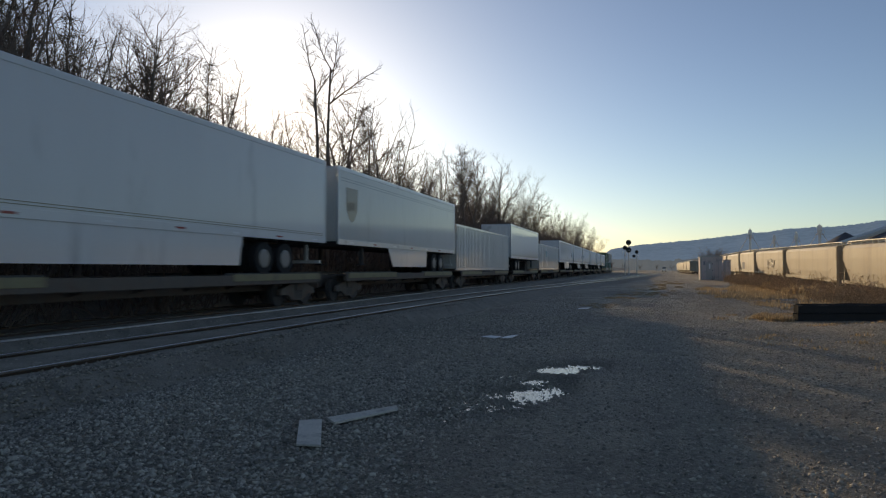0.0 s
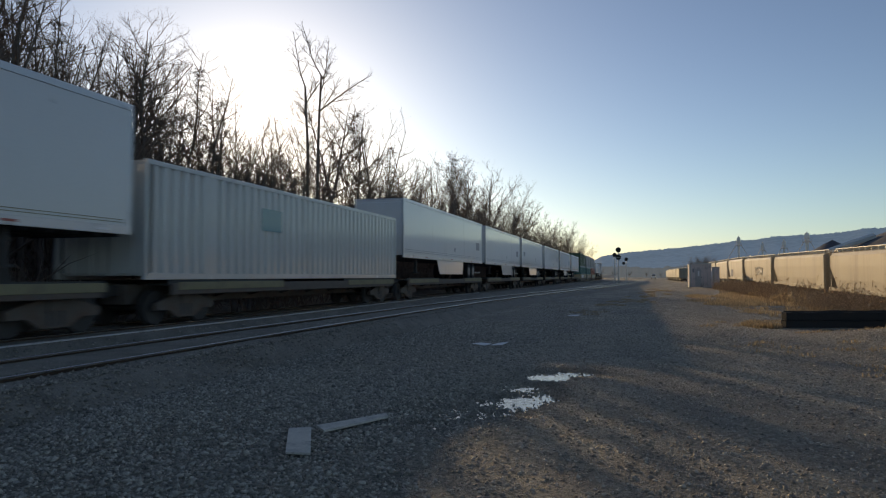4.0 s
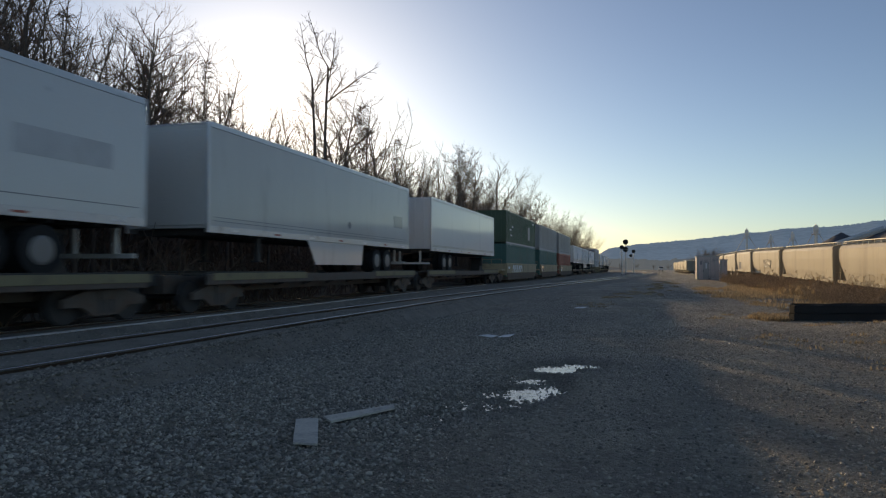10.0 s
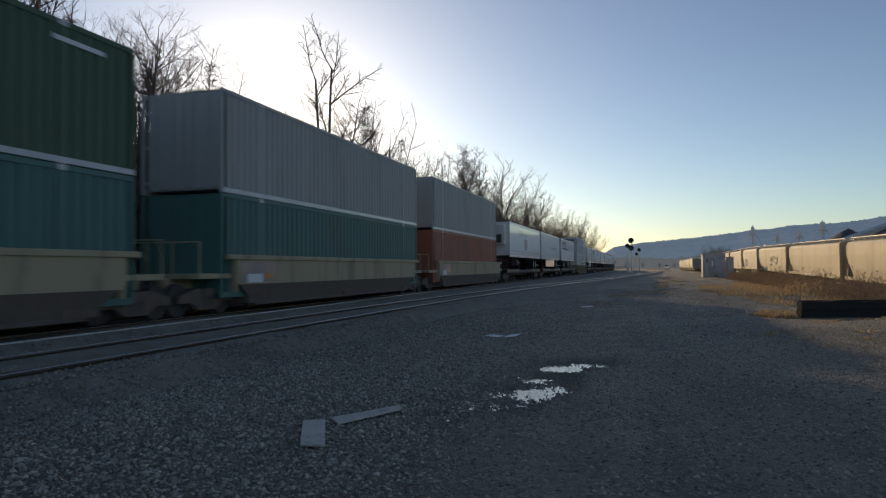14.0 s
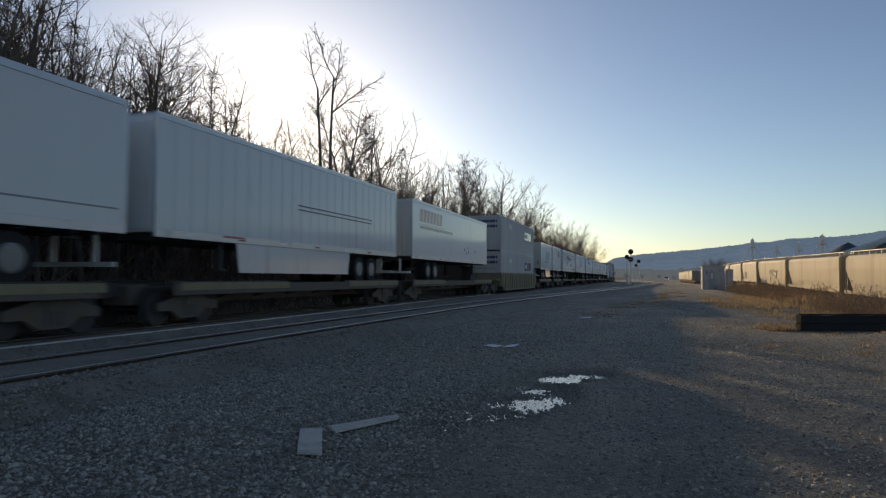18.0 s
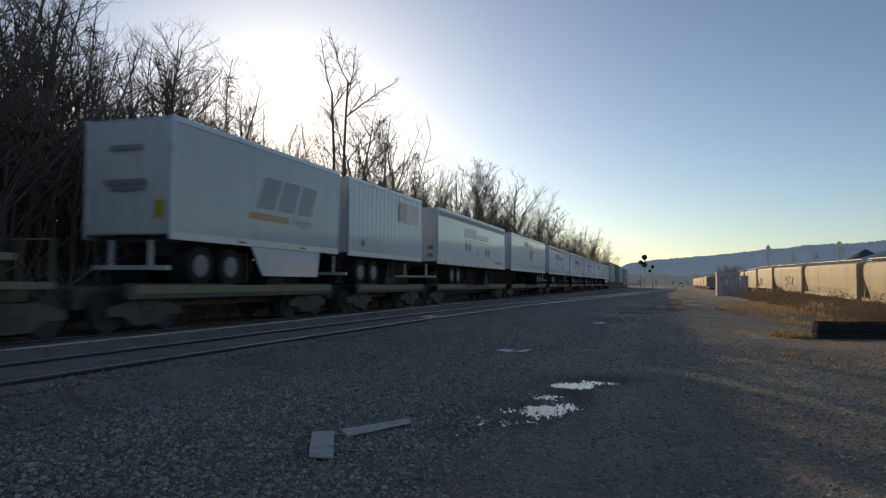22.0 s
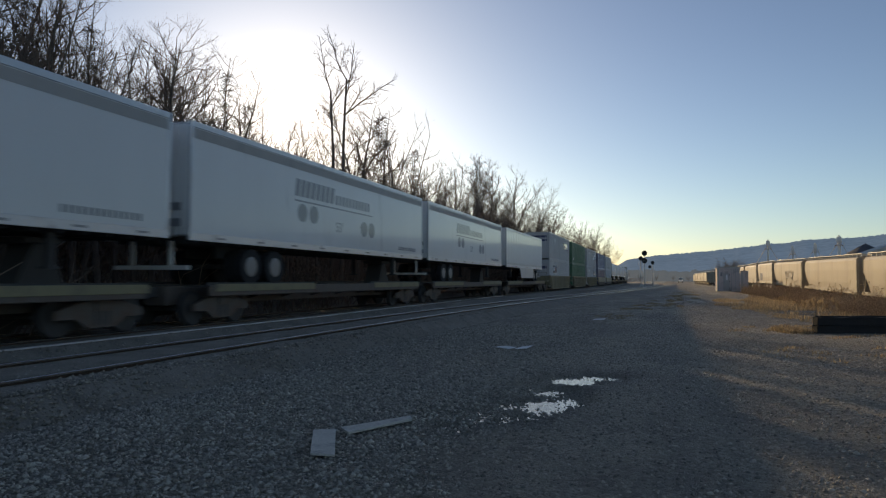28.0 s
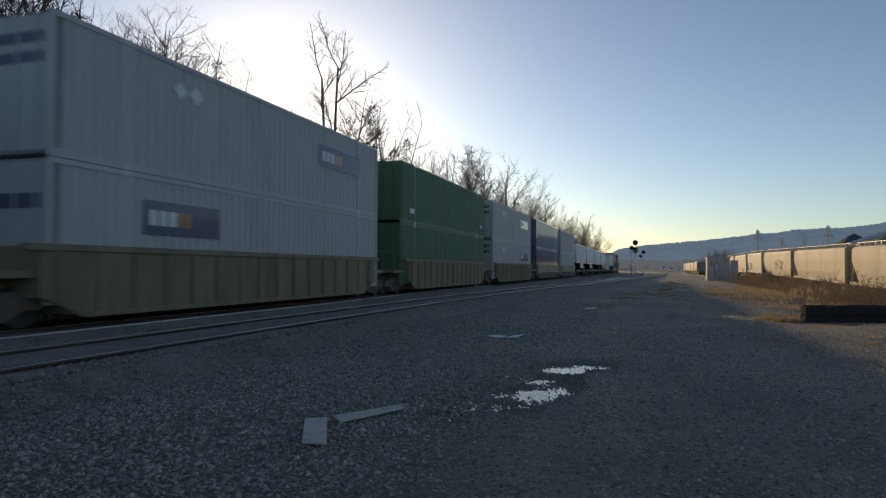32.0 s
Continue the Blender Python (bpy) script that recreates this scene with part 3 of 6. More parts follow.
def flat_car(length, stripe=None):
    """Skeletal intermodal flat car, rail level at z = 0, centred."""
    car = thing("flat_car", "dark weathered steel intermodal flat car on two trucks", "railway car", "train of intermodal cars")
    h = length / 2
    g = Geo()
    g.bevel_box(-0.38, 0.38, -h + 0.5, h - 0.5, 0.5, 1.0, 0.02)
    for y in np.arange(-h + 2.2, h - 2.0, 1.9):
        g.prism([(-1.32, 0.98), (1.32, 0.98), (1.32, 0.88), (0.4, 0.6), (-0.4, 0.6), (-1.32, 0.88)], 1, y - 0.06, y + 0.06)
    part("centre_sill", g, M_BROWNSTEEL, car)
    for s in (-1, 1):
        e = Geo().bevel_box(s * 1.30 - 0.06, s * 1.30 + 0.06, -h + 1.0, h - 1.0, 0.74, 1.03, 0.015)
        part("side_sill", e, M_BROWNSTEEL, car)
        for a, b in ((-h + 0.9, -h + 6.4), (h - 6.4, h - 0.9)):
            t = Geo().box(s * 0.95 - 0.33, s * 0.95 + 0.33, a, b, 0.98, 1.02)
            t.box(s * 1.30 - 0.02, s * 1.30 + 0.02, a, b, 1.0, 1.10)
            part("tyre_runway", t, M_BLACKSTEEL, car)
            part("edge_plate", Geo().bevel_box(s * 1.365 - 0.012, s * 1.365 + 0.012, a + 0.3, b, 0.86, 1.06, 0.006), stripe or M_SILLPALE, car, "faded pale yellow edge plate")
    for s in (-1, 1):
        c = Geo().box(-0.14, 0.14, min(s * (h - 0.6), s * h), max(s * (h - 0.6), s * h), 0.72, 0.98)
        c.box(-0.2, 0.2, min(s * (h - 0.12), s * (h + 0.1)), max(s * (h - 0.12), s * (h + 0.1)), 0.68, 1.0)
        part("coupler", c, M_BLACKSTEEL, car)
        bogie(car, s * (h - 1.9))
    hitch = Geo()
    hitch.prism([(h - 3.4, 1.0), (h - 2.2, 1.0), (h - 2.7, 1.9), (h - 3.0, 1.9)], 0, -0.35, 0.35)
    hitch.bevel_box(-0.45, 0.45, h - 3.3, h - 2.4, 1.9, 2.02, 0.02)
    part("hitch_stand", hitch, M_BLACKSTEEL, car)
    return car


def ribs_side(x, y0, y1, z0, z1, pitch, depth):
    """Corrugated side sheet: outer face swings between x and x - depth."""
    n = max(1, int(round((y1 - y0) / pitch)))
    p = (y1 - y0) / n
    outline = []
    for i in range(n):
        a = y0 + i * p
        outline += [(x, a), (x, a + 0.42 * p), (x - depth, a + 0.55 * p), (x - depth, a + 0.87 * p)]
    outline.append((x, y1))
    g = Geo()
    for z in (z0, z1):
        for u, y in outline:
            g.v.append((u, y, z))
    m = len(outline)
    for i in range(m - 1):
        g.f.append((i, i + 1, m + i + 1, m + i))
    g.s = [0] * len(g.f)
    return g


def lettering(text, size, mat_, parent, x, y, z, slant=0.0, name="lettering"):
    """Flat painted letters on a side that looks towards +x; y is the left end of the words as seen."""
    cu = bpy.data.curves.new(name, "FONT")
    cu.body, cu.size, cu.shear, cu.offset, cu.extrude = text, size, slant, 0.012 * size, 0.0
    cu.fill_mode = "FRONT"
    ob = bpy.data.objects.new(name, cu)
    scene.collection.objects.link(ob)
    me = bpy.data.meshes.new_from_object(ob.evaluated_get(bpy.context.evaluated_depsgraph_get()))
    bpy.data.objects.remove(ob)
    bpy.data.curves.remove(cu)
    me.materials.clear()
    me.materials.append(mat_)
    o = part(name, me, None, parent)
    o.matrix_local = Matrix(((0, 0, 1, x), (1, 0, 0, y), (0, 1, 0, z), (0, 0, 0, 1)))
    return o


def panel(name, parent, mat_, x, y0, y1, z0, z1, label="", t=0.004):
    return part(name, Geo().box(x, x + t, y0, y1, z0, z1), mat_, parent, label)


def door_end(parent, y, s, z0, z1, w, mat_, z_off=0.0):
    """A pair of doors with lock rods on an end wall whose outward way is s along y."""
    h = w / 2
    for side in (-1, 1):
        d = Geo()
        a, b = sorted((side * 0.012, side * (h - 0.1)))
        ya, yb = sorted((y, y + s * 0.035))
        d.bevel_box(a, b, ya, yb, z0 + 0.14, z1 - 0.1, 0.012)
        leaf = part("door", d, mat_, parent)
        for fx in (0.28, 0.72):
            x = side * fx * (h - 0.1)
            r = Geo().tube((x, y + s * 0.06, z0 + 0.1), (x, y + s * 0.06, z1 - 0.06), 0.022, 0.022, 8)
            r.box(x - 0.03, x + 0.03, *sorted((y + s * 0.035, y + s * 0.09)), z0 + 1.0, z0 + 1.06)
            part("lock_rod", r, mat_, leaf)
        for fz in (0.3, 1.3, 2.3):
            hg = Geo().box(*sorted((side * (h - 0.22), side * (h - 0.04))), *sorted((y + s * 0.035, y + s * 0.055)), z0 + fz, z0 + fz + 0.09)
            part("hinge", hg, mat_, leaf)


def trailer(name, label, length, side_mat, door_at=-1, skirt=None, posts=0.0, rails=M_ALU, deco=None, front_mat=None, boards=False, z0=2.15, z1=5.15, tandem=None, gear=True, slant=0.6):
    """Highway box trailer riding on a flat car; rail level z = 0. door_at: end (+1 or -1 along y) that has the doors."""
    tr = thing(name, label, "trailer", "train of intermodal cars")
    h, w = length / 2, 1.295
    b = Geo().bevel_box(-w, w, -h, h, z0 + 0.12, z1 - 0.06, 0.015)
    body = part("body", b, side_mat, tr)
    part("roof", Geo().bevel_box(-w + 0.01, w - 0.01, -h + 0.01, h - 0.01, z1 - 0.058, z1, 0.02), M_ALU, tr)
    for s in (-1, 1):
        part("bottom_rail", Geo().bevel_box(s * w - 0.02, s * w + 0.02, -h, h, z0, z0 + 0.2, 0.008), rails, tr)
        part("top_rail", Geo().bevel_box(s * w - 0.018, s * w + 0.018, -h, h, z1 - 0.15, z1 + 0.004, 0.008), rails, tr)
    part("floor_frame", floor_beams(h, z0), M_BLACKSTEEL, tr)
    if posts:
        n = int(length / posts)
        for i in range(1, n):
            y = -h + length * i / n
            for s in (-1, 1):
                part("side_post", Geo().box(s * w - 0.013, s * w + 0.013, y - 0.025, y + 0.025, z0 + 0.2, z1 - 0.15), side_mat, body)
    if boards:
        for i in range(12):
            z = z0 + 0.28 + i * 0.215
            part("side_board", Geo().bevel_box(w - 0.01, w + 0.018, -h + 0.1, h - 0.1, z, z + 0.16, 0.008), side_mat, body)
    for s in (-1, 1):
        for e in (-1, 1):
            part("corner_post", Geo().bevel_box(s * w - 0.07, s * w + 0.022, e * h - 0.06, e * h + 0.022, z0, z1, 0.01), rails, tr)
    door_end(tr, door_at * h, door_at, z0, z1, 2 * w, front_mat or side_mat)
    nose = -door_at
    part("nose_panel", Geo().bevel_box(-w + 0.12, w - 0.12, *sorted((nose * h, nose * (h + 0.03))), z0 + 0.2, z1 - 0.2, 0.012), front_mat or side_mat, tr)
    ty = door_at * (h - (tandem or 3.3))
    for dy in (-0.62, 0.62):
        ax = part("axle", Geo().tube((-0.95, ty + dy, 1.54), (0.95, ty + dy, 1.54), 0.07, 0.07, 8), M_BLACKSTEEL, tr)
        for s in (-1, 1):
            for off in (0.78, 1.1):
                wh = part("tyre", Geo().tube((s * off - 0.13, ty + dy, 1.54), (s * off + 0.13, ty + dy, 1.54), 0.5, 0.5, 22), M_RUBBER, ax)
            part("rim", Geo().tube((s * 1.235, ty + dy, 1.54), (s * 1.25, ty + dy, 1.54), 0.29, 0.24, 18), M_RIM, ax, "pale steel wheel rim")
    part("slider_frame", Geo().box(-0.55, -0.45, ty - 1.3, ty + 1.3, 1.78, z0).box(0.45, 0.55, ty - 1.3, ty + 1.3, 1.78, z0).box(-0.5, 0.5, ty - 0.1, ty + 0.1, 1.8, z0), M_BLACKSTEEL, tr)
    if gear:
        gy = nose * (h - 2.9)
        for s in (-1, 1):
            part("landing_leg", Geo().box(s * 0.95 - 0.07, s * 0.95 + 0.07, gy - 0.07, gy + 0.07, 1.42, z0).box(s * 0.95 - 0.14, s * 0.95 + 0.14, gy - 0.14, gy + 0.14, 1.38, 1.43), M_BLACKSTEEL, tr)
    by = door_at * (h - 0.12)
    part("rear_guard", Geo().box(-1.15, 1.15, by - 0.05, by + 0.05, 1.42, 1.53).box(-0.65, -0.55, by - 0.04, by + 0.04, 1.5, z0).box(0.55, 0.65, by - 0.04, by + 0.04, 1.5, z0), M_GALV, tr)
    if skirt:
        a, c = skirt
        sk = Geo().prism([(a, z0), (c, z0), (c - 0.15, 1.32), (a + slant, 1.32)], 0, w - 0.03, w - 0.01)
        part("side_skirt", sk, M_WHITE, tr, "flat white side skirt panel")
    if deco:
        deco(tr, h, w + 0.003, z0, z1)
    return tr


def floor_beams(h, z0):
    g = Geo()
    for y in np.arange(-h + 0.3, h - 0.2, 0.6):
        g.box(-1.24, 1.24, y - 0.03, y + 0.03, z0 - 0.06, z0 + 0.1)
    g.box(-0.05, 0.05, -h + 0.2, h - 0.2, z0 - 0.05, z0 + 0.09)
    return g


def container(name, label, mat_, length=16.154, rib=0.3, depth=0.06, deco=None, doors=-1, rails=None):
    """Domestic container, bottom at z = 0."""
    c = thing(name, label, "container", "train of intermodal cars")
    h, w, H = length / 2, 1.295, 2.89
    part("core", Geo().box(-w + depth + 0.03, w - depth - 0.03, -h + 0.04, h - 0.04, 0.1, H - 0.05), mat_, c)
    for s in (-1, 1):
        g = ribs_side(w - 0.004, -h + 0.16, h - 0.16, 0.14, H - 0.12, rib, depth)
        g.v = [(s * x, y, z) for x, y, z in g.v]
        part("corrugated_side", g, mat_, c)
        part("bottom_rail", Geo().bevel_box(s * w - 0.04, s * w + 0.003, -h, h, 0.0, 0.16, 0.008), rails or mat_, c)
        part("top_rail", Geo().bevel_box(s * w - 0.04, s * w + 0.003, -h, h, H - 0.12, H, 0.008), rails or mat_, c)
        for e in (-1, 1):
            part("corner_post", Geo().bevel_box(s * w - 0.09, s * w + 0.006, e * h - 0.09, e * h + 0.006, 0.0, H, 0.01), rails or mat_, c)
            for z in (0.0, H - 0.12):
                part("corner_casting", Geo().bevel_box(s * w - 0.1, s * w + 0.012, e * 6.1 - 0.09, e * 6.1 + 0.09, z, z + 0.122, 0.01), M_GALV, c)
        for e in (-1, 1):
            part("lifting_post", Geo().bevel_box(s * w - 0.04, s * w + 0.004, e * 6.1 - 0.11, e * 6.1 + 0.11, 0.1, H - 0.1, 0.008), rails or mat_, c)
    part("roof", Geo().box(-w + 0.03, w - 0.03, -h + 0.02, h - 0.02, H - 0.05, H - 0.012), mat_, c)
    door_end(c, doors * (h - 0.03), doors, 0.0, H, 2 * w, mat_)
    part("front_wall", Geo().bevel_box(-w + 0.1, w - 0.1, *sorted((-doors * (h - 0.05), -doors * (h + 0.0))), 0.12, H - 0.1, 0.01), mat_, c)
    if deco:
        deco(c, h, w + 0.008, 0.0, H)
    return c


WELL = 0.45


def well_car(length, mat_, ribbed, label, deco=None):
    """Double-stack well car, rail level z = 0."""
    car = thing("well_car", label, "railway car", "train of intermodal cars")
    h = length / 2
    w = 1.46
    for s in (-1, 1):
        g = Geo()
        x0, x1 = sorted((s * (w - 0.05), s * w))
        if ribbed:
            g.prism([(-h + 1.9, 0.62), (-h + 2.9, 0.2), (h - 2.9, 0.2), (h - 1.9, 0.62), (h - 1.9, 1.62), (-h + 1.9, 1.62)], 0, x0, x1)
        else:
            g.prism([(-h + 2.0, 0.80), (h - 2.0, 0.80), (h - 1.9, 0.9), (h - 1.9, 1.62), (-h + 1.9, 1.62), (-h + 1.9, 0.9)], 0, x0, x1)
        side = part("side_sill", g, mat_, car)
        x0, x1 = sorted((s * (w - 0.1), s * (w + 0.05)))
        part("top_chord", Geo().bevel_box(x0, x1, -h + 1.5, h - 1.5, 1.5, 1.64, 0.015), mat_, side)
        if ribbed:
            part("bottom_chord", Geo().bevel_box(x0, x1, -h + 2.9, h - 2.9, 0.18, 0.3, 0.015), mat_, side)
        else:
            # lower sheet, grimy and drawn in towards the bottom; brown also paints its shade
            low = [(s * (x - d), e * (h - yy), z) for z, x, yy in ((0.80, w - 0.012, 2.05), (0.2, w - 0.11, 2.95)) for d in (0.0, 0.04) for e in (-1, 1)]
            part("lower_side", Geo().add(low, [(0, 1, 5, 4), (2, 6, 7, 3), (0, 4, 6, 2), (1, 3, 7, 5), (4, 5, 7, 6), (0, 2, 3, 1)]), M_BROWNSTEEL, side, "grimy brown lower side sheet, darkened for its shade")
            x0, x1 = sorted((s * (w - 0.17), s * (w - 0.07)))
            part("bottom_chord", Geo().bevel_box(x0, x1, -h + 2.9, h - 2.9, 0.18, 0.28, 0.015), M_BROWNSTEEL, side)
        if ribbed:
            for y in np.arange(-h + 2.3, h - 2.2, 0.98):
                a, b = sorted((s * w, s * (w + 0.06)))
                lo = 0.22 if abs(y) < h - 2.9 else 0.5
                part("side_rib", Geo().bevel_box(a, b, y - 0.05, y + 0.05, lo, 1.5, 0.008), mat_, side)
    for y in (-h + 3.1, 0.0, h - 3.1):
        part("floor_beam", Geo().box(-w + 0.05, w - 0.05, y - 0.5, y + 0.5, 0.26, 0.44), M_BROWNSTEEL, car)
    for s in (-1, 1):
        e = Geo()
        e.bevel_box(-1.3, 1.3, *sorted((s * (h - 1.9), s * (h - 0.5))), 0.98, 1.12, 0.015)
        e.box(-0.35, 0.35, *sorted((s * (h - 2.6), s * (h - 0.3))), 0.72, 1.0)
        e.box(-w + 0.04, w - 0.04, *sorted((s * (h - 2.0), s * (h - 1.9))), 0.6, 1.6)
        part("end_platform", e, mat_, car)
        c = Geo().box(-0.14, 0.14, *sorted((s * (h - 0.4), s * h)), 0.72, 0.98).box(-0.2, 0.2, *sorted((s * (h - 0.12), s * (h + 0.1))), 0.68, 1.0)
        part("coupler", c, M_BLACKSTEEL, car)
        rails_ = Geo()
        for x in (-1.25, -0.4, 0.4, 1.25):
            rails_.tube((x, s * (h - 0.55), 1.1), (x, s * (h - 0.55), 1.95), 0.02, 0.02, 6)
        rails_.tube((-1.25, s * (h - 0.55), 1.95), (1.25, s * (h - 0.55), 1.95), 0.02, 0.02, 6)
        part("hand_rail", rails_, mat_, car)
        bogie(car, s * (h - 1.15))
    if deco:
        deco(car, h, w + 0.003, 0, 0)
    return car


# ---- the train: where each load starts and ends, in metres along the track at the start ----
MOVERS = []


def on_train(ob, a, b, z=0.0):
    MOVERS.append((ob, (a + b) / 2, RAIL + z))
    return ob


def blocks(parent, mat_, x, y0, y1, z0, z1, n, slant=0.12, gap=0.22, name="emblem_block"):
    """A row of plain slanted blocks in the place of a painted trade name."""
    p = (y1 - y0) / n
    for i in range(n):
        a, b = y0 + i * p, y0 + (i + 1 - gap) * p
        part(name, Geo().prism([(a, z0), (b, z0), (b + slant, z1), (a + slant, z1)], 0, x, x + 0.004), mat_, parent)


def disc(parent, mat_, x, y, z, r):
    part("round_emblem", Geo().tube((x, y, z), (x + 0.004, y, z), r, r, 28), mat_, parent)


def shield(parent, mat_, x, y, z, w, h):
    part("shield_emblem", Geo().prism([(y - w, z + h), (y + w, z + h), (y + w * 0.92, z - h * 0.3), (y + w * 0.5, z - h * 0.8), (y, z - h), (y - w * 0.5, z - h * 0.8), (y - w * 0.92, z - h * 0.3)], 0, x, x + 0.004), mat_, parent)


def marker_row(parent, x, h, z, n=7, mat_=None):
    """Small red and white reflector strips along the bottom rail."""
    for i in range(n):
        y = -h + 1.0 + (2 * h - 2.0) * i / (n - 1)
        panel("reflector", parent, (M_LTRED if i % 2 else M_LTWHITE) if mat_ is None else mat_, x + 0.02, y, y + 0.35, z + 0.07, z + 0.12)


def deco_parcel(t, h, w, z0, z1):
    shield(t, M_SHIELD, w, -h + 1.2, 3.72, 0.55, 0.68)
    blocks(t, M_EMBLEMTAN, w + 0.005, -h + 0.82, -h + 1.58, 3.5, 3.85, 3, 0.0, 0.3)
    for z in (4.72, 4.62):
        panel("pinstripe", t, M_LTGREY, w, -h + 0.2, h - 0.2, z, z + 0.018)
    marker_row(t, w, h, z0)


def deco_lines(t, h, w, z0, z1):
    for z in (z0 + 0.32, z0 + 0.42):
        panel("pinstripe", t, M_LTGREY, w, -h + 0.2, h - 0.2, z, z + 0.016)
    panel("data_panel", t, M_LTGREY, w, h - 2.0, h - 0.9, z0 + 0.95, z0 + 1.5)
    disc(t, M_LTGREY, w, 1.0, z0 + 0.75, 0.14)
    marker_row(t, w, h, z0)


def deco_lines_b(t, h, w, z0, z1):
    panel("pinstripe", t, M_LTGREY, w, -h + 0.2, h - 0.2, z0 + 0.42, z0 + 0.44)
    panel("data_panel", t, M_LTGREY, w, -h + 1.2, -h + 2.2, z0 + 1.15, z0 + 1.6)
    panel("vent_slot", t, M_BLACKSTEEL, w, 2.0, 2.18, z0 + 0.7, z0 + 1.2)
    marker_row(t, w, h, z0)


def deco_lines_c(t, h, w, z0, z1):
    panel("pinstripe", t, M_LTGREY, w, -h + 0.2, h - 0.2, z0 + 0.42, z0 + 0.44)
    panel("data_panel", t, M_FADED, w, h - 3.4, h - 1.0, z0 + 1.2, z0 + 1.75)
    panel("tall_panel", t, M_FADED, w, -h + 0.9, -h + 1.9, z0 + 1.3, z0 + 2.6)
    part("hazard_diamond", Geo().prism([(1.9, z0 + 0.75), (2.15, z0 + 1.0), (2.4, z0 + 0.75), (2.15, z0 + 0.5)], 0, w, w + 0.004), M_LTGREY, t)
    marker_row(t, w, h, z0)


def deco_plain(t, h, w, z0, z1):
    marker_row(t, w, h, z0)
    for i in range(2):
        panel("pinstripe", t, M_SILLPALE, w, -h + 0.2, h - 0.2, z0 + 0.26 + i * 0.06, z0 + 0.275 + i * 0.06)


def deco_reefer(t, h, w, z0, z1):
    panel("name_panel", t, M_FADED, w, -h + 4.3, -h + 6.3, z0 + 1.95, z0 + 2.5, "faded grey name panel")
    blocks(t, M_FADED, w, -h + 6.5, -h + 9.2, z0 + 1.95, z0 + 2.3, 9, 0.03, 0.35)
    shield(t, M_FADEDRED, w, -h + 7.95, z0 + 1.2, 0.78, 0.55)
    panel("stripe", t, M_LTGREY, w, -h + 0.2, h - 0.2, z0 + 0.52, z0 + 0.56)
    marker_row(t, w, h, z0)
    u = part("refrigeration_unit", Geo().bevel_box(-0.95, 0.95, -h - 0.5, -h - 0.03, z0 + 1.0, z1 - 0.25, 0.06), M_OFFWHITE, t, "white refrigeration unit on the nose")
    part("grille", Geo().box(-0.7, 0.7, -h - 0.52, -h - 0.495, z0 + 1.2, z0 + 1.9), M_BLACKSTEEL, u)
    part("fuel_tank", Geo().tube((0.9, -h + 3.6, 1.7), (0.9, -h + 5.0, 1.7), 0.28, 0.28, 16), M_BLACKSTEEL, t)


def deco_stripes(t, h, w, z0, z1):
    for z in (z0 + 1.28, z0 + 1.42):
        panel("stripe", t, M_NAVY, w + 0.015, -1.2, 5.0, z, z + 0.045)
    marker_row(t, w, h, z0)
    panel("reflective_strip", t, M_LTRED, w + 0.02, -h + 2.6, -h + 3.6, z0 + 0.13, z0 + 0.18)


def deco_red(t, h, w, z0, z1):
    blocks(t, M_LTRED, w, -h + 1.1, -h + 5.0, z0 + 1.95, z0 + 2.6, 7, 0.14, 0.2)
    panel("stripe", t, M_LTRED, w, -h + 1.1, -h + 5.6, z0 + 1.80, z0 + 1.83)
    panel("stripe", t, M_NAVY, w, -h + 1.1, -h + 7.2, z0 + 1.58, z0 + 1.74)
    for y, z in ((1.9, 0.85), (2.3, 0.62), (2.7, 0.95), (2.9, 0.7), (4.6, 0.8)):
        disc(t, M_LTGREY, w, y, z0 + z, 0.12)
    marker_row(t, w, h, z0, 5)


def deco_pup(t, h, w, z0, z1):
    blocks(t, M_LTGREY, w, -h + 3.5, -h + 6.8, z0 + 1.15, z0 + 2.1, 3, 0.4, 0.16)
    panel("bar", t, M_LTORANGE, w, -h + 3.1, -h + 5.3, z0 + 0.8, z0 + 1.0)
    lettering("Freight", 0.42, M_LTGREY, t, w + 0.002, -h + 5.45, z0 + 0.78)
    for x0, x1, z in ((-0.55, 0.45, z0 + 2.2), (-0.7, 0.6, z0 + 1.35), (-0.5, 0.55, z0 + 1.2)):
        part("end_bar", Geo().box(x0, x1, -h - 0.1, -h - 0.092, z, z + 0.13), M_LTGREY, t)
    part("end_placard", Geo().box(0.85, 1.12, -h - 0.1, -h - 0.092, z0 + 0.55, z0 + 0.95), M_LTYELLOW, t, "yellow placard on the end")
    marker_row(t, w, h, z0, 5)


def deco_pup_b(t, h, w, z0, z1):
    panel("name_panel", t, M_FADEDORANGE, w + 0.03, h - 3.0, h - 0.5, z0 + 1.72, z0 + 2.6, "faded orange name panel")
    blocks(t, M_LTRED, w + 0.035, h - 2.95, h - 2.0, z0 + 1.8, z0 + 2.55, 3, 0.0, 0.45)
    disc(t, M_LTGREY, w + 0.016, -h + 1.2, z0 + 0.55, 0.16)


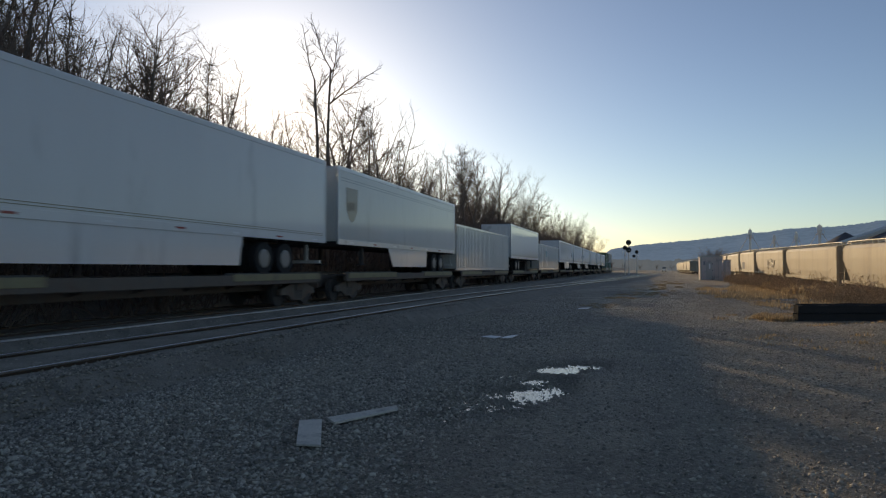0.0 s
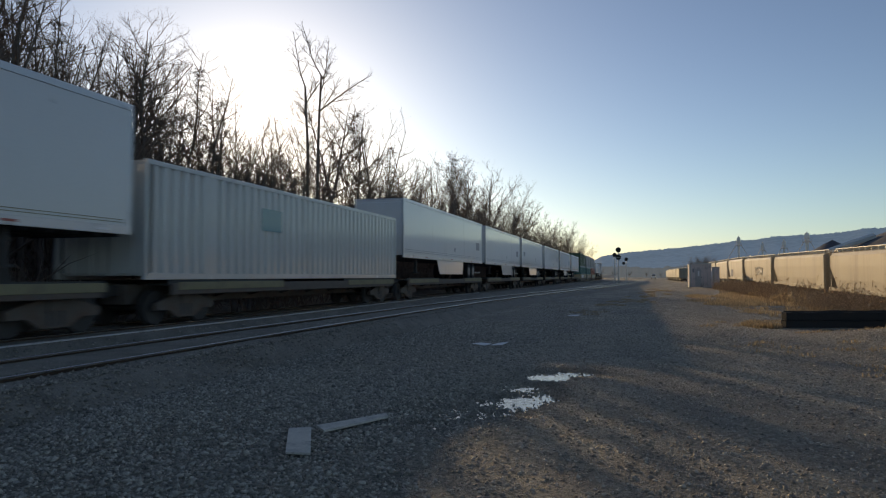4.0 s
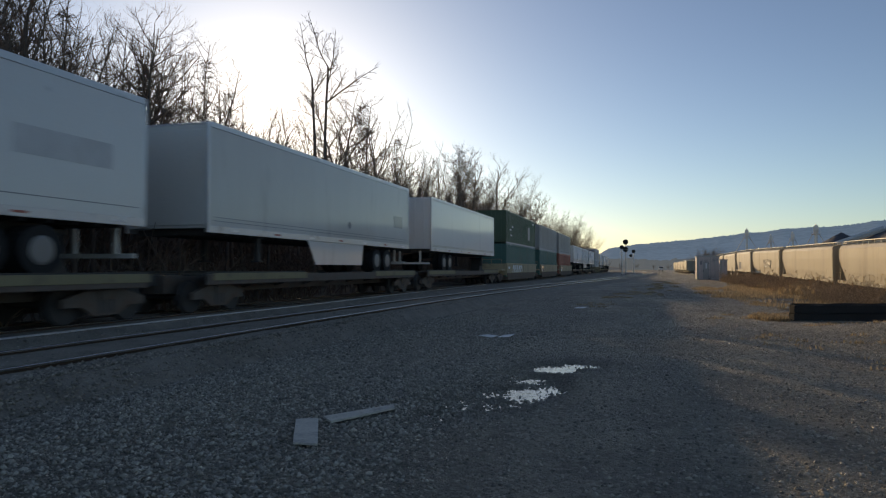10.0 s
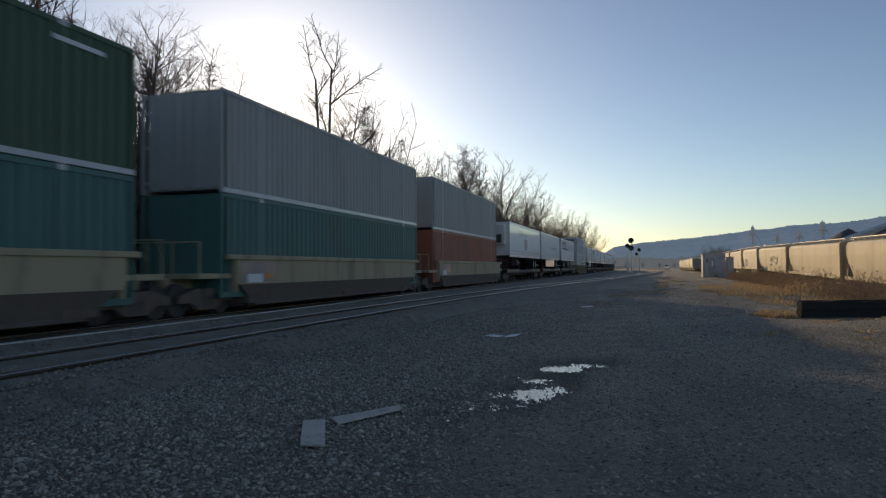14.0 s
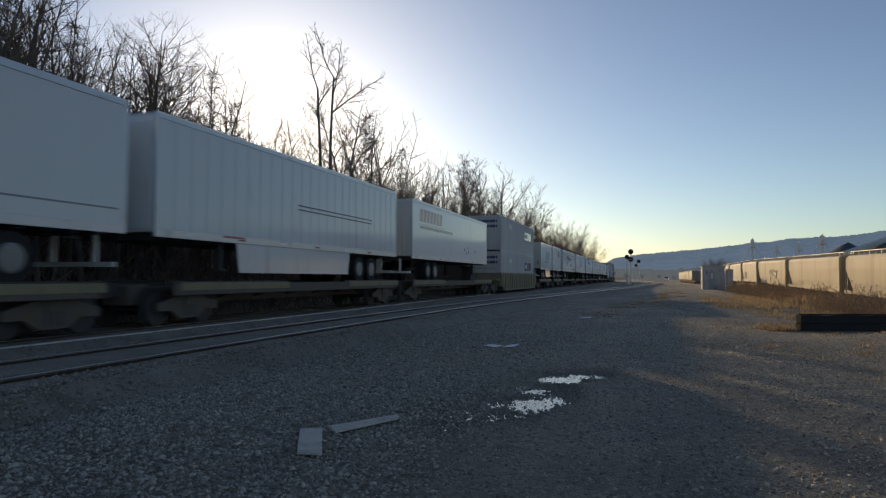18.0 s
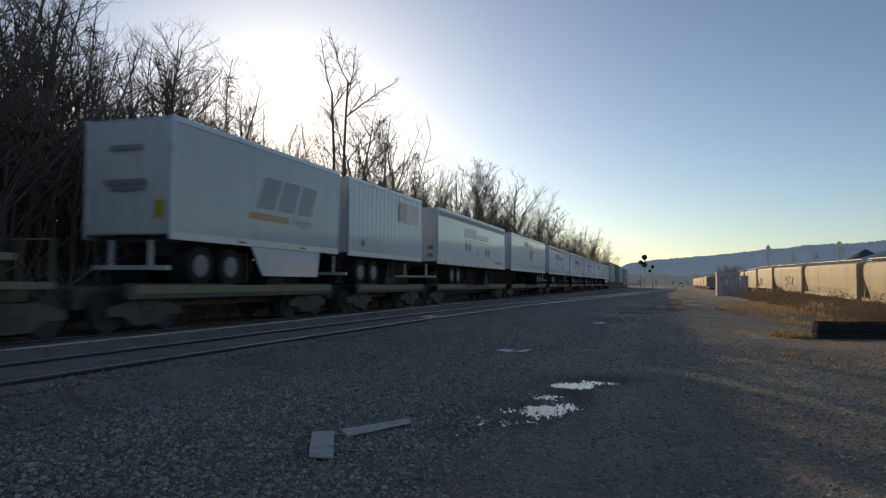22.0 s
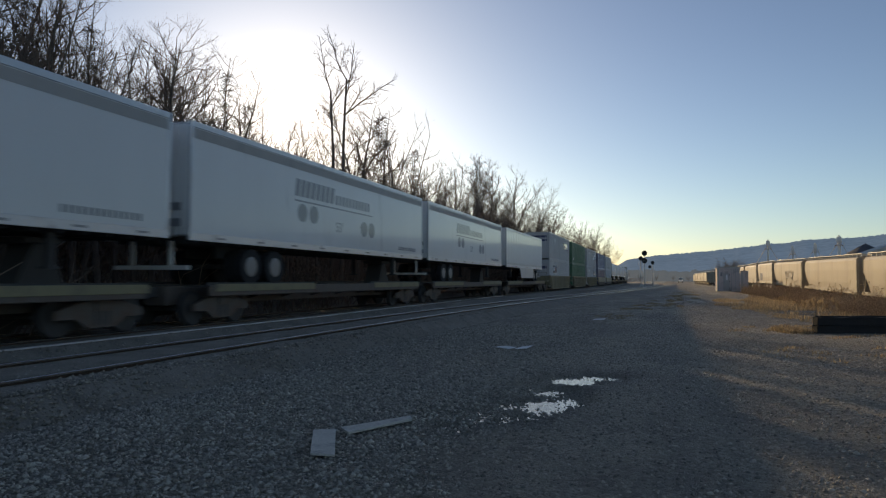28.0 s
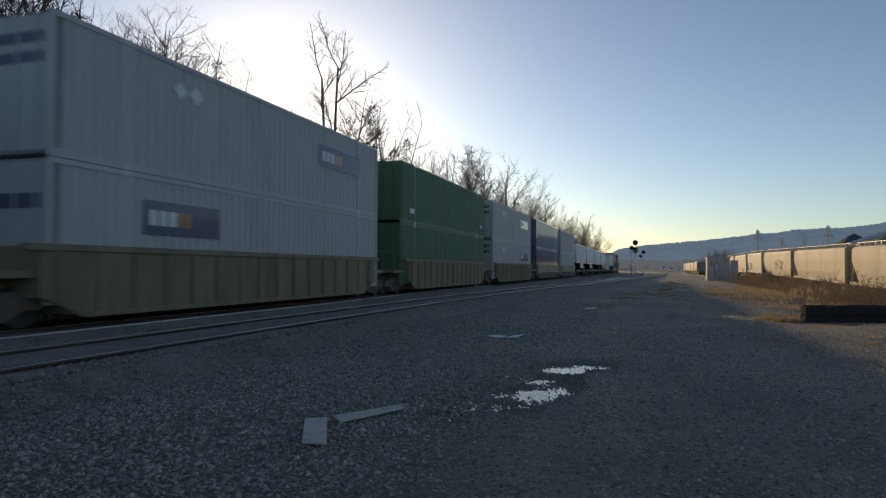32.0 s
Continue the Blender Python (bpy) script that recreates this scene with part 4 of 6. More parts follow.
def deco_discs(t, h, w, z0, z1):
    blocks(t, M_LTGREY, w, -h + 4.9, -h + 7.6, z0 + 1.72, z0 + 2.28, 8, 0.1, 0.22)
    blocks(t, M_LTGREY, w, -h + 7.7, -h + 10.7, z0 + 1.72, z0 + 2.06, 11, 0.02, 0.35)
    panel("underline", t, M_LTGREY, w, -h + 4.9, -h + 10.9, z0 + 1.55, z0 + 1.6)
    for y in (5.4, 6.15):
        disc(t, M_LTGREY, w, -h + y, z0 + 1.2, 0.3)
    for y in (10.15, 10.85):
        disc(t, M_LTGREY, w, -h + y, z0 + 1.0, 0.3)
    lettering("53'", 0.48, M_LTGREY, t, w + 0.002, -h + 7.75, z0 + 0.75)
    panel("top_band", t, M_GREYPAINT, w, -h + 0.02, h - 0.02, z1 - 0.42, z1 - 0.17, "dull grey band under the top rail")
    for z in (z0 + 0.35, z0 + 0.75):
        part("end_mark", Geo().box(0.75, 1.05, -h - 0.1, -h - 0.092, z, z + 0.2), M_LTGREY, t)
    blocks(t, M_LTGREY, w, h - 3.0, h - 0.8, z0 + 0.34, z0 + 0.5, 14, 0.0, 0.4, "small_print")
    marker_row(t, w, h, z0, 9, M_LTGREY)


def deco_boards(t, h, w, z0, z1):
    panel("name_panel", t, M_LTGREY, w + 0.019, -h + 5.3, -h + 7.1, z0 + 2.1, z0 + 2.62, "dark name panel")
    blocks(t, M_LTWHITE, w + 0.024, -h + 5.45, -h + 7.0, z0 + 2.18, z0 + 2.54, 5, 0.05, 0.25)
    blocks(t, M_LTGREY, w + 0.019, -h + 7.3, -h + 9.4, z0 + 2.1, z0 + 2.45, 7, 0.03, 0.35)
    shield(t, M_LTGREY, w + 0.019, -h + 8.4, z0 + 1.4, 0.78, 0.5)
    panel("stripe", t, M_LTGREY, w + 0.019, -h + 0.2, h - 0.2, z0 + 0.5, z0 + 0.54)
    marker_row(t, w, h, z0)


def deco_teal(c, h, w, z0, z1):
    panel("emblem", c, M_LTTEAL, w, -h + 5.0, -h + 6.2, 1.5, 2.2, "faded teal emblem")


def diamonds(c, w, y, z, n=2):
    for i in range(n):
        part("hazard_diamond", Geo().prism([(y + i * 0.6 - 0.24, z), (y + i * 0.6, z - 0.24), (y + i * 0.6 + 0.24, z), (y + i * 0.6, z + 0.24)], 0, w, w + 0.004), M_LTWHITE, c)


def deco_parcelbox_far(c, h, w, z0, z1):
    panel("name_panel", c, M_NAVY, w, h - 5.3, h - 1.7, 1.45, 2.2, "navy name panel")
    blocks(c, M_LTWHITE, w + 0.005, h - 5.0, h - 4.0, 1.65, 2.0, 3, 0.0, 0.2)
    blocks(c, M_LTORANGE, w + 0.005, h - 4.0, h - 3.4, 1.65, 2.0, 2, 0.0, 0.2)
    diamonds(c, w, -h + 3.6, 2.2)
    for z in (1.9, 2.3):
        part("end_panel", Geo().box(-1.0, 1.0, -h - 0.02, -h - 0.012, z, z + 0.22), M_NAVY, c)


def deco_parcelbox_near(c, h, w, z0, z1):
    panel("name_panel", c, M_NAVY, w, -h + 2.4, -h + 5.2, 1.5, 2.3, "navy name panel")
    blocks(c, M_LTWHITE, w + 0.005, -h + 2.6, -h + 3.6, 1.72, 2.08, 3, 0.0, 0.2)
    blocks(c, M_LTORANGE, w + 0.005, -h + 3.6, -h + 4.1, 1.72, 2.08, 2, 0.0, 0.2)
    part("end_panel", Geo().box(-1.0, 1.0, -h - 0.02, -h - 0.012, 1.9, 2.2), M_NAVY, c)


def deco_patch(c, h, w, z0, z1):
    deco_palerail(c, h, w, z0, z1)
    panel("paint_patch", c, M_GREYPAINT, w, 3.2, 4.4, 0.7, 2.0, "pale repainted patch")
    panel("number_bar", c, M_LTWHITE, w, h - 2.2, h - 0.9, 2.45, 2.55)
    for k, (y, z) in enumerate(((-6.6, 1.2), (-6.2, 0.7), (-5.6, 1.5))):
        panel("number_bar", c, M_LTWHITE, w, y, y + 0.7, z, z + 0.14)


def deco_palerail(c, h, w, z0, z1):
    panel("rail_stripe", c, M_FADED, w, -h + 0.02, h - 0.02, 0.02, 0.14, "pale worn bottom rail")


def deco_marks(c, h, w, z0, z1):
    panel("number_bar", c, M_LTWHITE, w, -h + 1.2, -h + 1.8, 0.5, 0.75)
    panel("number_bar", c, M_LTWHITE, w, h - 1.1, h - 0.6, 0.55, 0.75)


def deco_graffiti(car, h, w, z0, z1):
    """White block shapes painted along the sill."""
    for i, (a, b, s) in enumerate(((-5.7, -4.75, 0.25), (-4.6, -3.8, 0.1), (-3.65, -2.8, 0.05), (-2.65, -1.75, 0.1), (-1.65, -0.6, 0.0))):
        part("painted_shape", Geo().prism([(a, 0.84), (a + 0.28, 0.84), (a + 0.34, 1.15), (b - 0.34, 1.15), (b - 0.28, 0.84), (b, 0.84), (b - 0.08 + s, 1.47), (a + 0.1 + s, 1.49)], 0, w, w + 0.004), M_LTWHITE, car, "white graffiti shape")
    panel("number_bar", car, M_LTWHITE, w, -h + 2.4, -h + 3.2, 1.15, 1.35)


def deco_sillmarks(car, h, w, z0, z1):
    panel("data_panel", car, M_LTGREY, w, -h + 2.1, -h + 3.9, 0.86, 1.45)
    panel("number_bar", car, M_LTWHITE, w + 0.005, -h + 2.4, -h + 3.2, 0.85, 1.1)
    panel("warning_mark", car, M_LTORANGE, w + 0.005, -h + 3.3, -h + 3.7, 0.95, 1.1)



FRONT_CARS = (
    (-15.0, 1.2, "t", dict(side_mat=M_WHITE)),
    (2.2, 4.7, "gap", {}),
    (5.7, 21.8, "t", dict(side_mat=M_WHITE, door_at=1, skirt=(-7.2, 2.9), rails=M_WHITE, deco=deco_plain, label="white box trailer with a long side skirt")),
    (22.9, 39.0, "t", dict(side_mat=M_OFFWHITE, door_at=1, skirt=(-2.9, 2.7), deco=deco_parcel, label="off-white box trailer with a brown shield emblem")),
    (39.5, 55.9, "c", dict(mat_=M_OFFWHITE)),
    (57.0, 72.6, "t", dict(side_mat=M_STEELPANEL, door_at=-1, deco=deco_plain, label="bright smooth-sided box trailer")),
    (73.2, 90.3, "c", dict(mat_=M_OFFWHITE, deco=deco_teal, label="off-white container with a faded teal emblem")),
    (91.4, 109.3, "t", dict(side_mat=M_WHITE, skirt=(-3, 3.2), door_at=1, deco=deco_lines, label="white box trailer with pinstripes and a short skirt")),
    (110.6, 126.6, "t", dict(side_mat=M_WHITE, skirt=(-1.5, 3.6), door_at=1, deco=deco_lines, label="white box trailer with pinstripes and a short skirt")),
    (128.0, 143.9, "t", dict(side_mat=M_STEELPANEL, skirt=(-3.0, 3.0), door_at=1, deco=deco_lines_b, label="glossy pale box trailer with a grey data panel")),
    (146.2, 162.8, "t", dict(side_mat=M_STEELPANEL, door_at=1, deco=deco_lines_c, label="glossy pale box trailer with a grey data panel")),
    (165.2, 181.1, "t", dict(side_mat=M_OFFWHITE, door_at=1, skirt=(-2.4, 2.4), deco=deco_lines, label="off-white box trailer with lined lower edge")),
    (184.9, 201.1, "t", dict(side_mat=M_WHITE, door_at=-1, deco=deco_plain, label="plain white box trailer, doors to the front")),
    (206.2, 222.3, "s", dict(top=M_GREEN, low=M_TEAL, car=M_TAN, car_deco=deco_graffiti, top_deco=deco_patch, low_deco=deco_marks, car_label="tan well car with white graffiti on its sill", top_label="dark green container stacked on a teal one", low_label="teal-green container in a well car")),
    (225.6, 241.6, "s", dict(top=M_GREYPAINT, low=M_TEAL, car=M_TAN, top_deco=deco_palerail, car_deco=deco_sillmarks, low_deco=deco_marks, top_label="grey container stacked on a teal one", low_label="teal-green container in a well car")),
    (244.3, 260.1, "s", dict(top=M_GREYPAINT, low=M_RED, car=M_TAN, top_deco=deco_palerail, car_deco=deco_sillmarks, low_deco=deco_marks, top_label="grey container stacked on an orange-red one", low_label="orange-red container in a well car")),
)
MIDDLE_CARS = (
    (265.4, 282.0, "t", dict(side_mat=M_WHITE, door_at=1, deco=deco_reefer, label="white refrigerated trailer with dark emblem and name panel")),
    (283.0, 298.7, "t", dict(side_mat=M_WHITE, door_at=1, posts=0.61, skirt=(-4.6, 2.9), slant=0.15, deco=deco_stripes, label="white ribbed trailer with navy double stripe")),
    (301.0, 317.0, "t", dict(side_mat=M_WHITE, door_at=-1, front_mat=M_OFFWHITE, deco=deco_red, label="white trailer with red name blocks and navy stripe")),
    (322.0, 338.0, "s", dict(top=M_SILVER, low=M_SILVER, top_deco=deco_parcelbox_far, low_deco=deco_parcelbox_far, car=M_YELLOWCAR, ribbed=True, car_label="yellow weathered well car with ribbed sides", top_label="silver-grey container with navy name panel, stacked", low_label="silver-grey container with navy name panel in a well")),
    (343.0, 351.6, "t", dict(side_mat=M_OFFWHITE, door_at=-1, skirt=(-1.0, 3.0), tandem=1.8, deco=deco_pup, label="short white freight trailer with grey blocks and orange bar")),
    (352.5, 360.4, "t", dict(side_mat=M_WHITE, door_at=-1, posts=0.4, tandem=1.8, deco=deco_pup_b, label="short ribbed white trailer with orange-red panel")),
    (363.0, 378.7, "t", dict(side_mat=M_WHITE, door_at=-1, deco=deco_discs, label="white trailer with grey name blocks and dark discs")),
    (381.0, 397.2, "t", dict(side_mat=M_WHITE, door_at=1, boards=True, deco=deco_boards, label="white trailer with ridged sides, dark shield and name panel")),
    (399.6, 416.0, "t", dict(side_mat=M_WHITE, door_at=-1, deco=deco_discs, label="white trailer with grey name blocks and dark discs")),
    (417.1, 432.9, "t", dict(side_mat=M_WHITE, door_at=-1, deco=deco_discs, label="white trailer with grey name blocks and dark discs")),
    (433.7, 450.5, "t", dict(side_mat=M_WHITE, door_at=-1, deco=deco_discs, label="white trailer with grey name blocks and dark discs")),
    (451.5, 467.6, "t", dict(side_mat=M_WHITE, door_at=-1, deco=deco_discs, label="white trailer with grey name blocks and dark discs")),
    (469.4, 485.2, "t", dict(side_mat=M_STEELPANEL, door_at=1, posts=0.6, skirt=(-2.7, 3.4), deco=deco_plain, label="bright ribbed trailer with a short white skirt")),
)
REAR_CARS = (
    (490.0, 506.0, "s", dict(top=M_SILVER, low=M_SILVER, top_deco=deco_parcelbox_far, low_deco=deco_parcelbox_near, car=M_YELLOWCAR, ribbed=True, car_label="yellow weathered well car with ribbed sides", top_label="silver-grey container with navy name panel, stacked", low_label="silver-grey container with navy name panel in a well")),
    (508.8, 524.8, "s", dict(top=M_EGREEN, low=M_EGREEN, car=M_YELLOWCAR, ribbed=True, top_deco=deco_marks, low_deco=deco_marks, car_label="yellow weathered well car with ribbed sides", top_label="bright green container stacked on another", low_label="bright green container in a well car")),
    (527.6, 543.7, "s", dict(top=M_SILVER, low=M_SILVER, top_deco=deco_parcelbox_far, low_deco=deco_parcelbox_far, car=M_YELLOWCAR, ribbed=True, car_label="yellow weathered well car with ribbed sides", top_label="silver-grey container with navy name panel, stacked", low_label="silver-grey container with navy name panel in a well")),
    (547.0, 563.2, "s", dict(top=M_NAVY, low=M_NAVY, car=M_TAN)),
    (566.0, 582.2, "s", dict(top=M_SILVER, low=M_SILVER, car=M_TAN)),
    (585.0, 601.0, "t", dict(side_mat=M_WHITE, door_at=1, skirt=(-2, 3))),
    (602.5, 618.5, "t", dict(side_mat=M_WHITE, door_at=1, skirt=(-2, 3))),
    (620.0, 636.0, "t", dict(side_mat=M_STEELPANEL, door_at=1)),
    (637.5, 653.5, "t", dict(side_mat=M_WHITE, door_at=1, skirt=(-2, 3))),
    (655.0, 671.0, "c", dict(mat_=M_OFFWHITE)),
    (672.5, 688.5, "t", dict(side_mat=M_WHITE, door_at=1)),
    (690.0, 706.0, "s", dict(top=M_GREYPAINT, low=M_TEAL, car=M_TAN, top_deco=deco_palerail, car_deco=deco_sillmarks, low_deco=deco_marks, top_label="grey container stacked on a teal one", low_label="teal-green container in a well car")),
    (709.0, 725.0, "s", dict(top=M_RED, low=M_GREEN, car=M_TAN)),
    (728.0, 744.0, "t", dict(side_mat=M_WHITE, door_at=1)),
    (746.0, 762.0, "t", dict(side_mat=M_WHITE, door_at=1)),
)
CONSIST = FRONT_CARS + MIDDLE_CARS + REAR_CARS


def build_train():
    rows = [c for c in CONSIST if c[2] != "gap"]
    for i, (a, b, kind, k) in enumerate(rows):
        k = dict(k)
        prev_b = rows[i - 1][1] if i else a - 1.0
        next_a = rows[i + 1][0] if i + 1 < len(rows) else b + 1.0
        ca, cb = (prev_b + a) / 2 + 0.15, (b + next_a) / 2 - 0.15
        deco = k.pop("deco", None)
        if kind == "s":
            car = well_car(cb - ca, k["car"], k.get("ribbed", False), k.get("car_label", "tan double-stack well car with two stacked containers"), k.get("car_deco"))
            on_train(car, ca, cb)
            low = container("container", k.get("low_label", "corrugated steel container in the bottom of a well car"), k["low"], b - a, deco=k.get("low_deco"))
            top = container("container", k.get("top_label", "corrugated steel container stacked on another container"), k["top"], b - a, deco=k.get("top_deco"))
            on_train(low, a, b, WELL)
            on_train(top, a, b, WELL + 2.9)
        else:
            on_train(flat_car(cb - ca, k.pop("stripe", None)), ca, cb)
            if kind == "c":
                label = k.pop("label", "pale corrugated container riding on a flat car")
                on_train(container("container", label, k["mat_"], b - a, deco=deco, rib=k.get("rib", 0.4), depth=0.1), a, b, 1.12)
            else:
                label = k.pop("label", "white box trailer riding on a flat car")
                on_train(trailer("box_trailer", label, b - a, deco=deco, **k), a, b)


build_train()


# ---- parked covered hoppers ----
def hopper_car(length, mat_, label):
    car = thing("hopper_car", label, "railway car", "row of parked hopper cars")
    h = length / 2
    prof = [(-0.55, 0.95), (-1.5, 1.5), (-1.54, 2.2), (-1.55, 3.2), (-1.54, 3.9), (-1.4, 4.12), (-0.7, 4.3), (0.7, 4.3), (1.4, 4.12), (1.54, 3.9), (1.55, 3.2), (1.54, 2.2), (1.5, 1.5), (0.55, 0.95)]
    g = Geo()
    n = len(prof)
    for y, e in ((-h + 0.9, 1.75), (-h + 1.0, 1.7), (-h + 2.6, 0.0), (h - 2.6, 0.0), (h - 1.0, 1.7), (h - 0.9, 1.75)):
        for x, z in prof:
            g.v.append((x, y, max(z, 1.5 + e * 0.85) if z < 3 else z))
    for i in range(5):
        for k in range(n):
            a, b = i * n + k, i * n + (k + 1) % n
            g.f.append((a, b, b + n, a + n))
    g.f += [tuple(range(n)), tuple(range(5 * n, 6 * n))]
    g.s = [0] * len(g.f)
    part("body", g, mat_, car)
    for s in (-1, 1):
        part("side_sill", Geo().bevel_box(s * 1.5 - 0.06, s * 1.5 + 0.06, -h + 0.4, h - 0.4, 1.35, 1.6, 0.015), mat_, car)
        wk = Geo()
        wk.box(s * 0.95 - 0.22, s * 0.95 + 0.22, -h + 0.6, h - 0.6, 4.42, 4.46)
        for y in np.arange(-h + 0.8, h - 0.6, 1.2):
            wk.box(s * 0.95 - 0.2, s * 0.95 + 0.2, y - 0.03, y + 0.03, 4.2, 4.42)
        part("running_board", wk, M_GALV, car)
    e = Geo().box(-1.5, 1.5, -h + 0.55, -h + 0.6, 1.45, 4.1)
    for s in (-1, 1):
        e.prism([(-h + 0.6, 1.5), (-h + 2.7, 1.5), (-h + 1.0, 4.05), (-h + 0.6, 4.05)], 0, s * 1.52 - 0.02, s * 1.52 + 0.02)
    part("end_bulkhead", e, mat_, car)
    for y in np.linspace(-h + 4.2, h - 4.2, 3):
        part("discharge_chute", Geo().prism([(y - 1.6, 1.5), (y + 1.6, 1.5), (y + 0.45, 0.42), (y - 0.45, 0.42)], 0, -0.75, 0.75), mat_, car)
    part("trough_hatch", Geo().box(-0.3, 0.3, -h + 1.5, h - 1.5, 4.3, 4.42), mat_, car)
    for s in (-1, 1):
        part("end_sill", Geo().box(-1.5, 1.5, *sorted((s * (h - 0.5), s * (h - 0.3))), 1.1, 1.45).box(-0.3, 0.3, *sorted((s * (h - 2.8), s * (h - 0.3))), 0.75, 1.15), mat_, car)
        for x in (-1.225, 1.225):
            l = Geo()
            for dx in (-0.225, 0.225):
                l.tube((x + dx, s * (h - 0.42), 1.2), (x + dx, s * (h - 0.42), 4.4), 0.025, 0.025, 6)
            for k in range(9):
                l.tube((x - 0.22, s * (h - 0.42), 1.4 + k * 0.35), (x + 0.22, s * (h - 0.42), 1.4 + k * 0.35), 0.015, 0.015, 6)
            part("end_ladder", l, mat_, car)
        part("corner_brace", Geo().prism([(s * (h - 0.4), 1.4), (s * (h - 0.5), 1.4), (s * (h - 1.3), 4.0), (s * (h - 1.2), 4.0)], 0, -1.42, -1.36).prism([(s * (h - 0.4), 1.4), (s * (h - 0.5), 1.4), (s * (h - 1.3), 4.0), (s * (h - 1.2), 4.0)], 0, 1.36, 1.42), mat_, car)
        part("coupler", Geo().box(-0.14, 0.14, *sorted((s * (h - 0.3), s * (h + 0.2))), 0.75, 1.0), M_BLACKSTEEL, car)
        bogie(car, s * (h - 2.1))
    return car


EDGES = (15.0, 36.0, 56.5, 77.0, 96.3, 111.5, 127.6, 143.5)
for i in range(len(EDGES) - 1):
    a, b = EDGES[i], EDGES[i + 1]
    white = i in (4, 5)
    car = hopper_car(b - a - 0.4, M_HOPPER_WHITE if white else M_HOPPER, "chalky white covered hopper car parked on a yard track" if white else "beige covered hopper car parked on a yard track, sunlit")
    car.matrix_world = pose(HOPPER_X, (a + b) / 2, yard_z((a + b) / 2), math.degrees(math.atan((yard_z(b) - yard_z(a)) / (b - a))))
    if i == 3:
        rs = random.Random(8)
        for k in range(11):
            y, z = -4.2 + k * 0.42, 2.1 + rs.uniform(0, 0.3)
            path = [Vector((-1.556, y + rs.uniform(-0.4, 0.4), z + 0.28 * j + rs.uniform(-0.1, 0.1))) for j in range(4)]
            g = Geo()
            for a_, b_ in zip(path, path[1:]):
                g.tube(a_, b_, 0.03, 0.03, 5)
            part("graffiti_stroke", g, M_GREYPAINT, car, "grey spray-painted stroke")
    if i == 4:
        part("stencil_panel", Geo().box(-1.562, -1.555, 1.6, 4.0, 1.75, 2.75), M_LTGREY, car, "grey stencilled data panel")
for i in range(5):
    car = hopper_car(17.5, M_HOPPER, "rusty beige covered hopper car parked far down the yard")
    car.matrix_world = pose(HOPPER_X, 236 + 18.2 * i, yard_z(300))


# ---- bare winter trees ----
def tube_path(g, pts, radii, n):
    base = len(g.v)
    for i, (p, r) in enumerate(zip(pts, radii)):
        d = (pts[min(i + 1, len(pts) - 1)] - pts[max(i - 1, 0)]).normalized()
        a = d.orthogonal().normalized()
        b = d.cross(a)
        for k in range(n):
            t = 2 * math.pi * k / n
            g.v.append(tuple(p + (a * math.cos(t) + b * math.sin(t)) * r))
    for i in range(len(pts) - 1):
        for k in range(n):
            q, q2 = base + i * n + k, base + i * n + (k + 1) % n
            g.f.append((q, q2, q2 + n, q + n))
            g.s.append(0)


def bough(rnd, g, p, d, length, r0, r1, segs, wob, lift, sides):
    """One tapered limb that bends upwards by lift and strays by wob; gives its points, radii and length."""
    pts, radii, q, dd = [p], [r0], p.copy(), d.normalized()
    for i in range(segs):
        dd = (dd + Vector((rnd.gauss(0, wob), rnd.gauss(0, wob), rnd.gauss(lift, wob * 0.6)))).normalized()
        q = q + dd * (length / segs)
        pts.append(q.copy())
        radii.append(r0 + (r1 - r0) * (i + 1) / segs)
    tube_path(g, pts, radii, sides)
    return pts, radii, length


def sprout(rnd, g, stem, order, orders, start, gap, reach, ang, thick):
    """Side limbs along a stem in a spiral, and their own side limbs down to the twigs."""
    pts, radii, total = stem
    segs = len(pts) - 1
    s, turn = start * total, rnd.random() * 6.283
    while s < total * 0.985:
        f = s / total
        i = min(segs - 1, int(f * segs))
        at = pts[i].lerp(pts[i + 1], f * segs - i)
        along = (pts[i + 1] - pts[i]).normalized()
        side = along.orthogonal().normalized()
        turn += 2.4 + rnd.gauss(0, 0.5)
        side.rotate(Matrix.Rotation(turn, 3, along))
        if order > 1 and side.z < -0.35 and rnd.random() < 0.6:
            side.z = -side.z
        a = ang * rnd.uniform(0.7, 1.3)
        d = (along * math.cos(a) + side * math.sin(a)).normalized()
        ll = reach * (1.0 - 0.5 * f) * rnd.uniform(0.6, 1.15) if order == 1 else (0.3 + reach * (total - s)) * rnd.uniform(0.55, 1.1)
        r = min(radii[i] * 0.7, (0.05, 0.055, 0.027, 0.0155, 0.0105)[order] * thick)
        limb = bough(rnd, g, at, d, ll, r, r * (0.3, 0.3, 0.35, 0.45, 0.55)[order], (6, 6, 4, 3, 1)[order], (0.0, 0.15, 0.17, 0.15, 0.1)[order], (0.0, 0.07, 0.05, 0.03, 0.02)[order], (5, 5, 3, 3, 3)[order])
        if order < orders and ll > 0.35:
            sprout(rnd, g, limb, order + 1, orders, 0.3 if order == 1 else 0.2, gap * (1.0, 0.62, 0.62, 0.75)[order], (0.0, 0.58, 0.5, 0.42)[order], 0.85, thick)
        s += gap * rnd.uniform(0.7, 1.35)


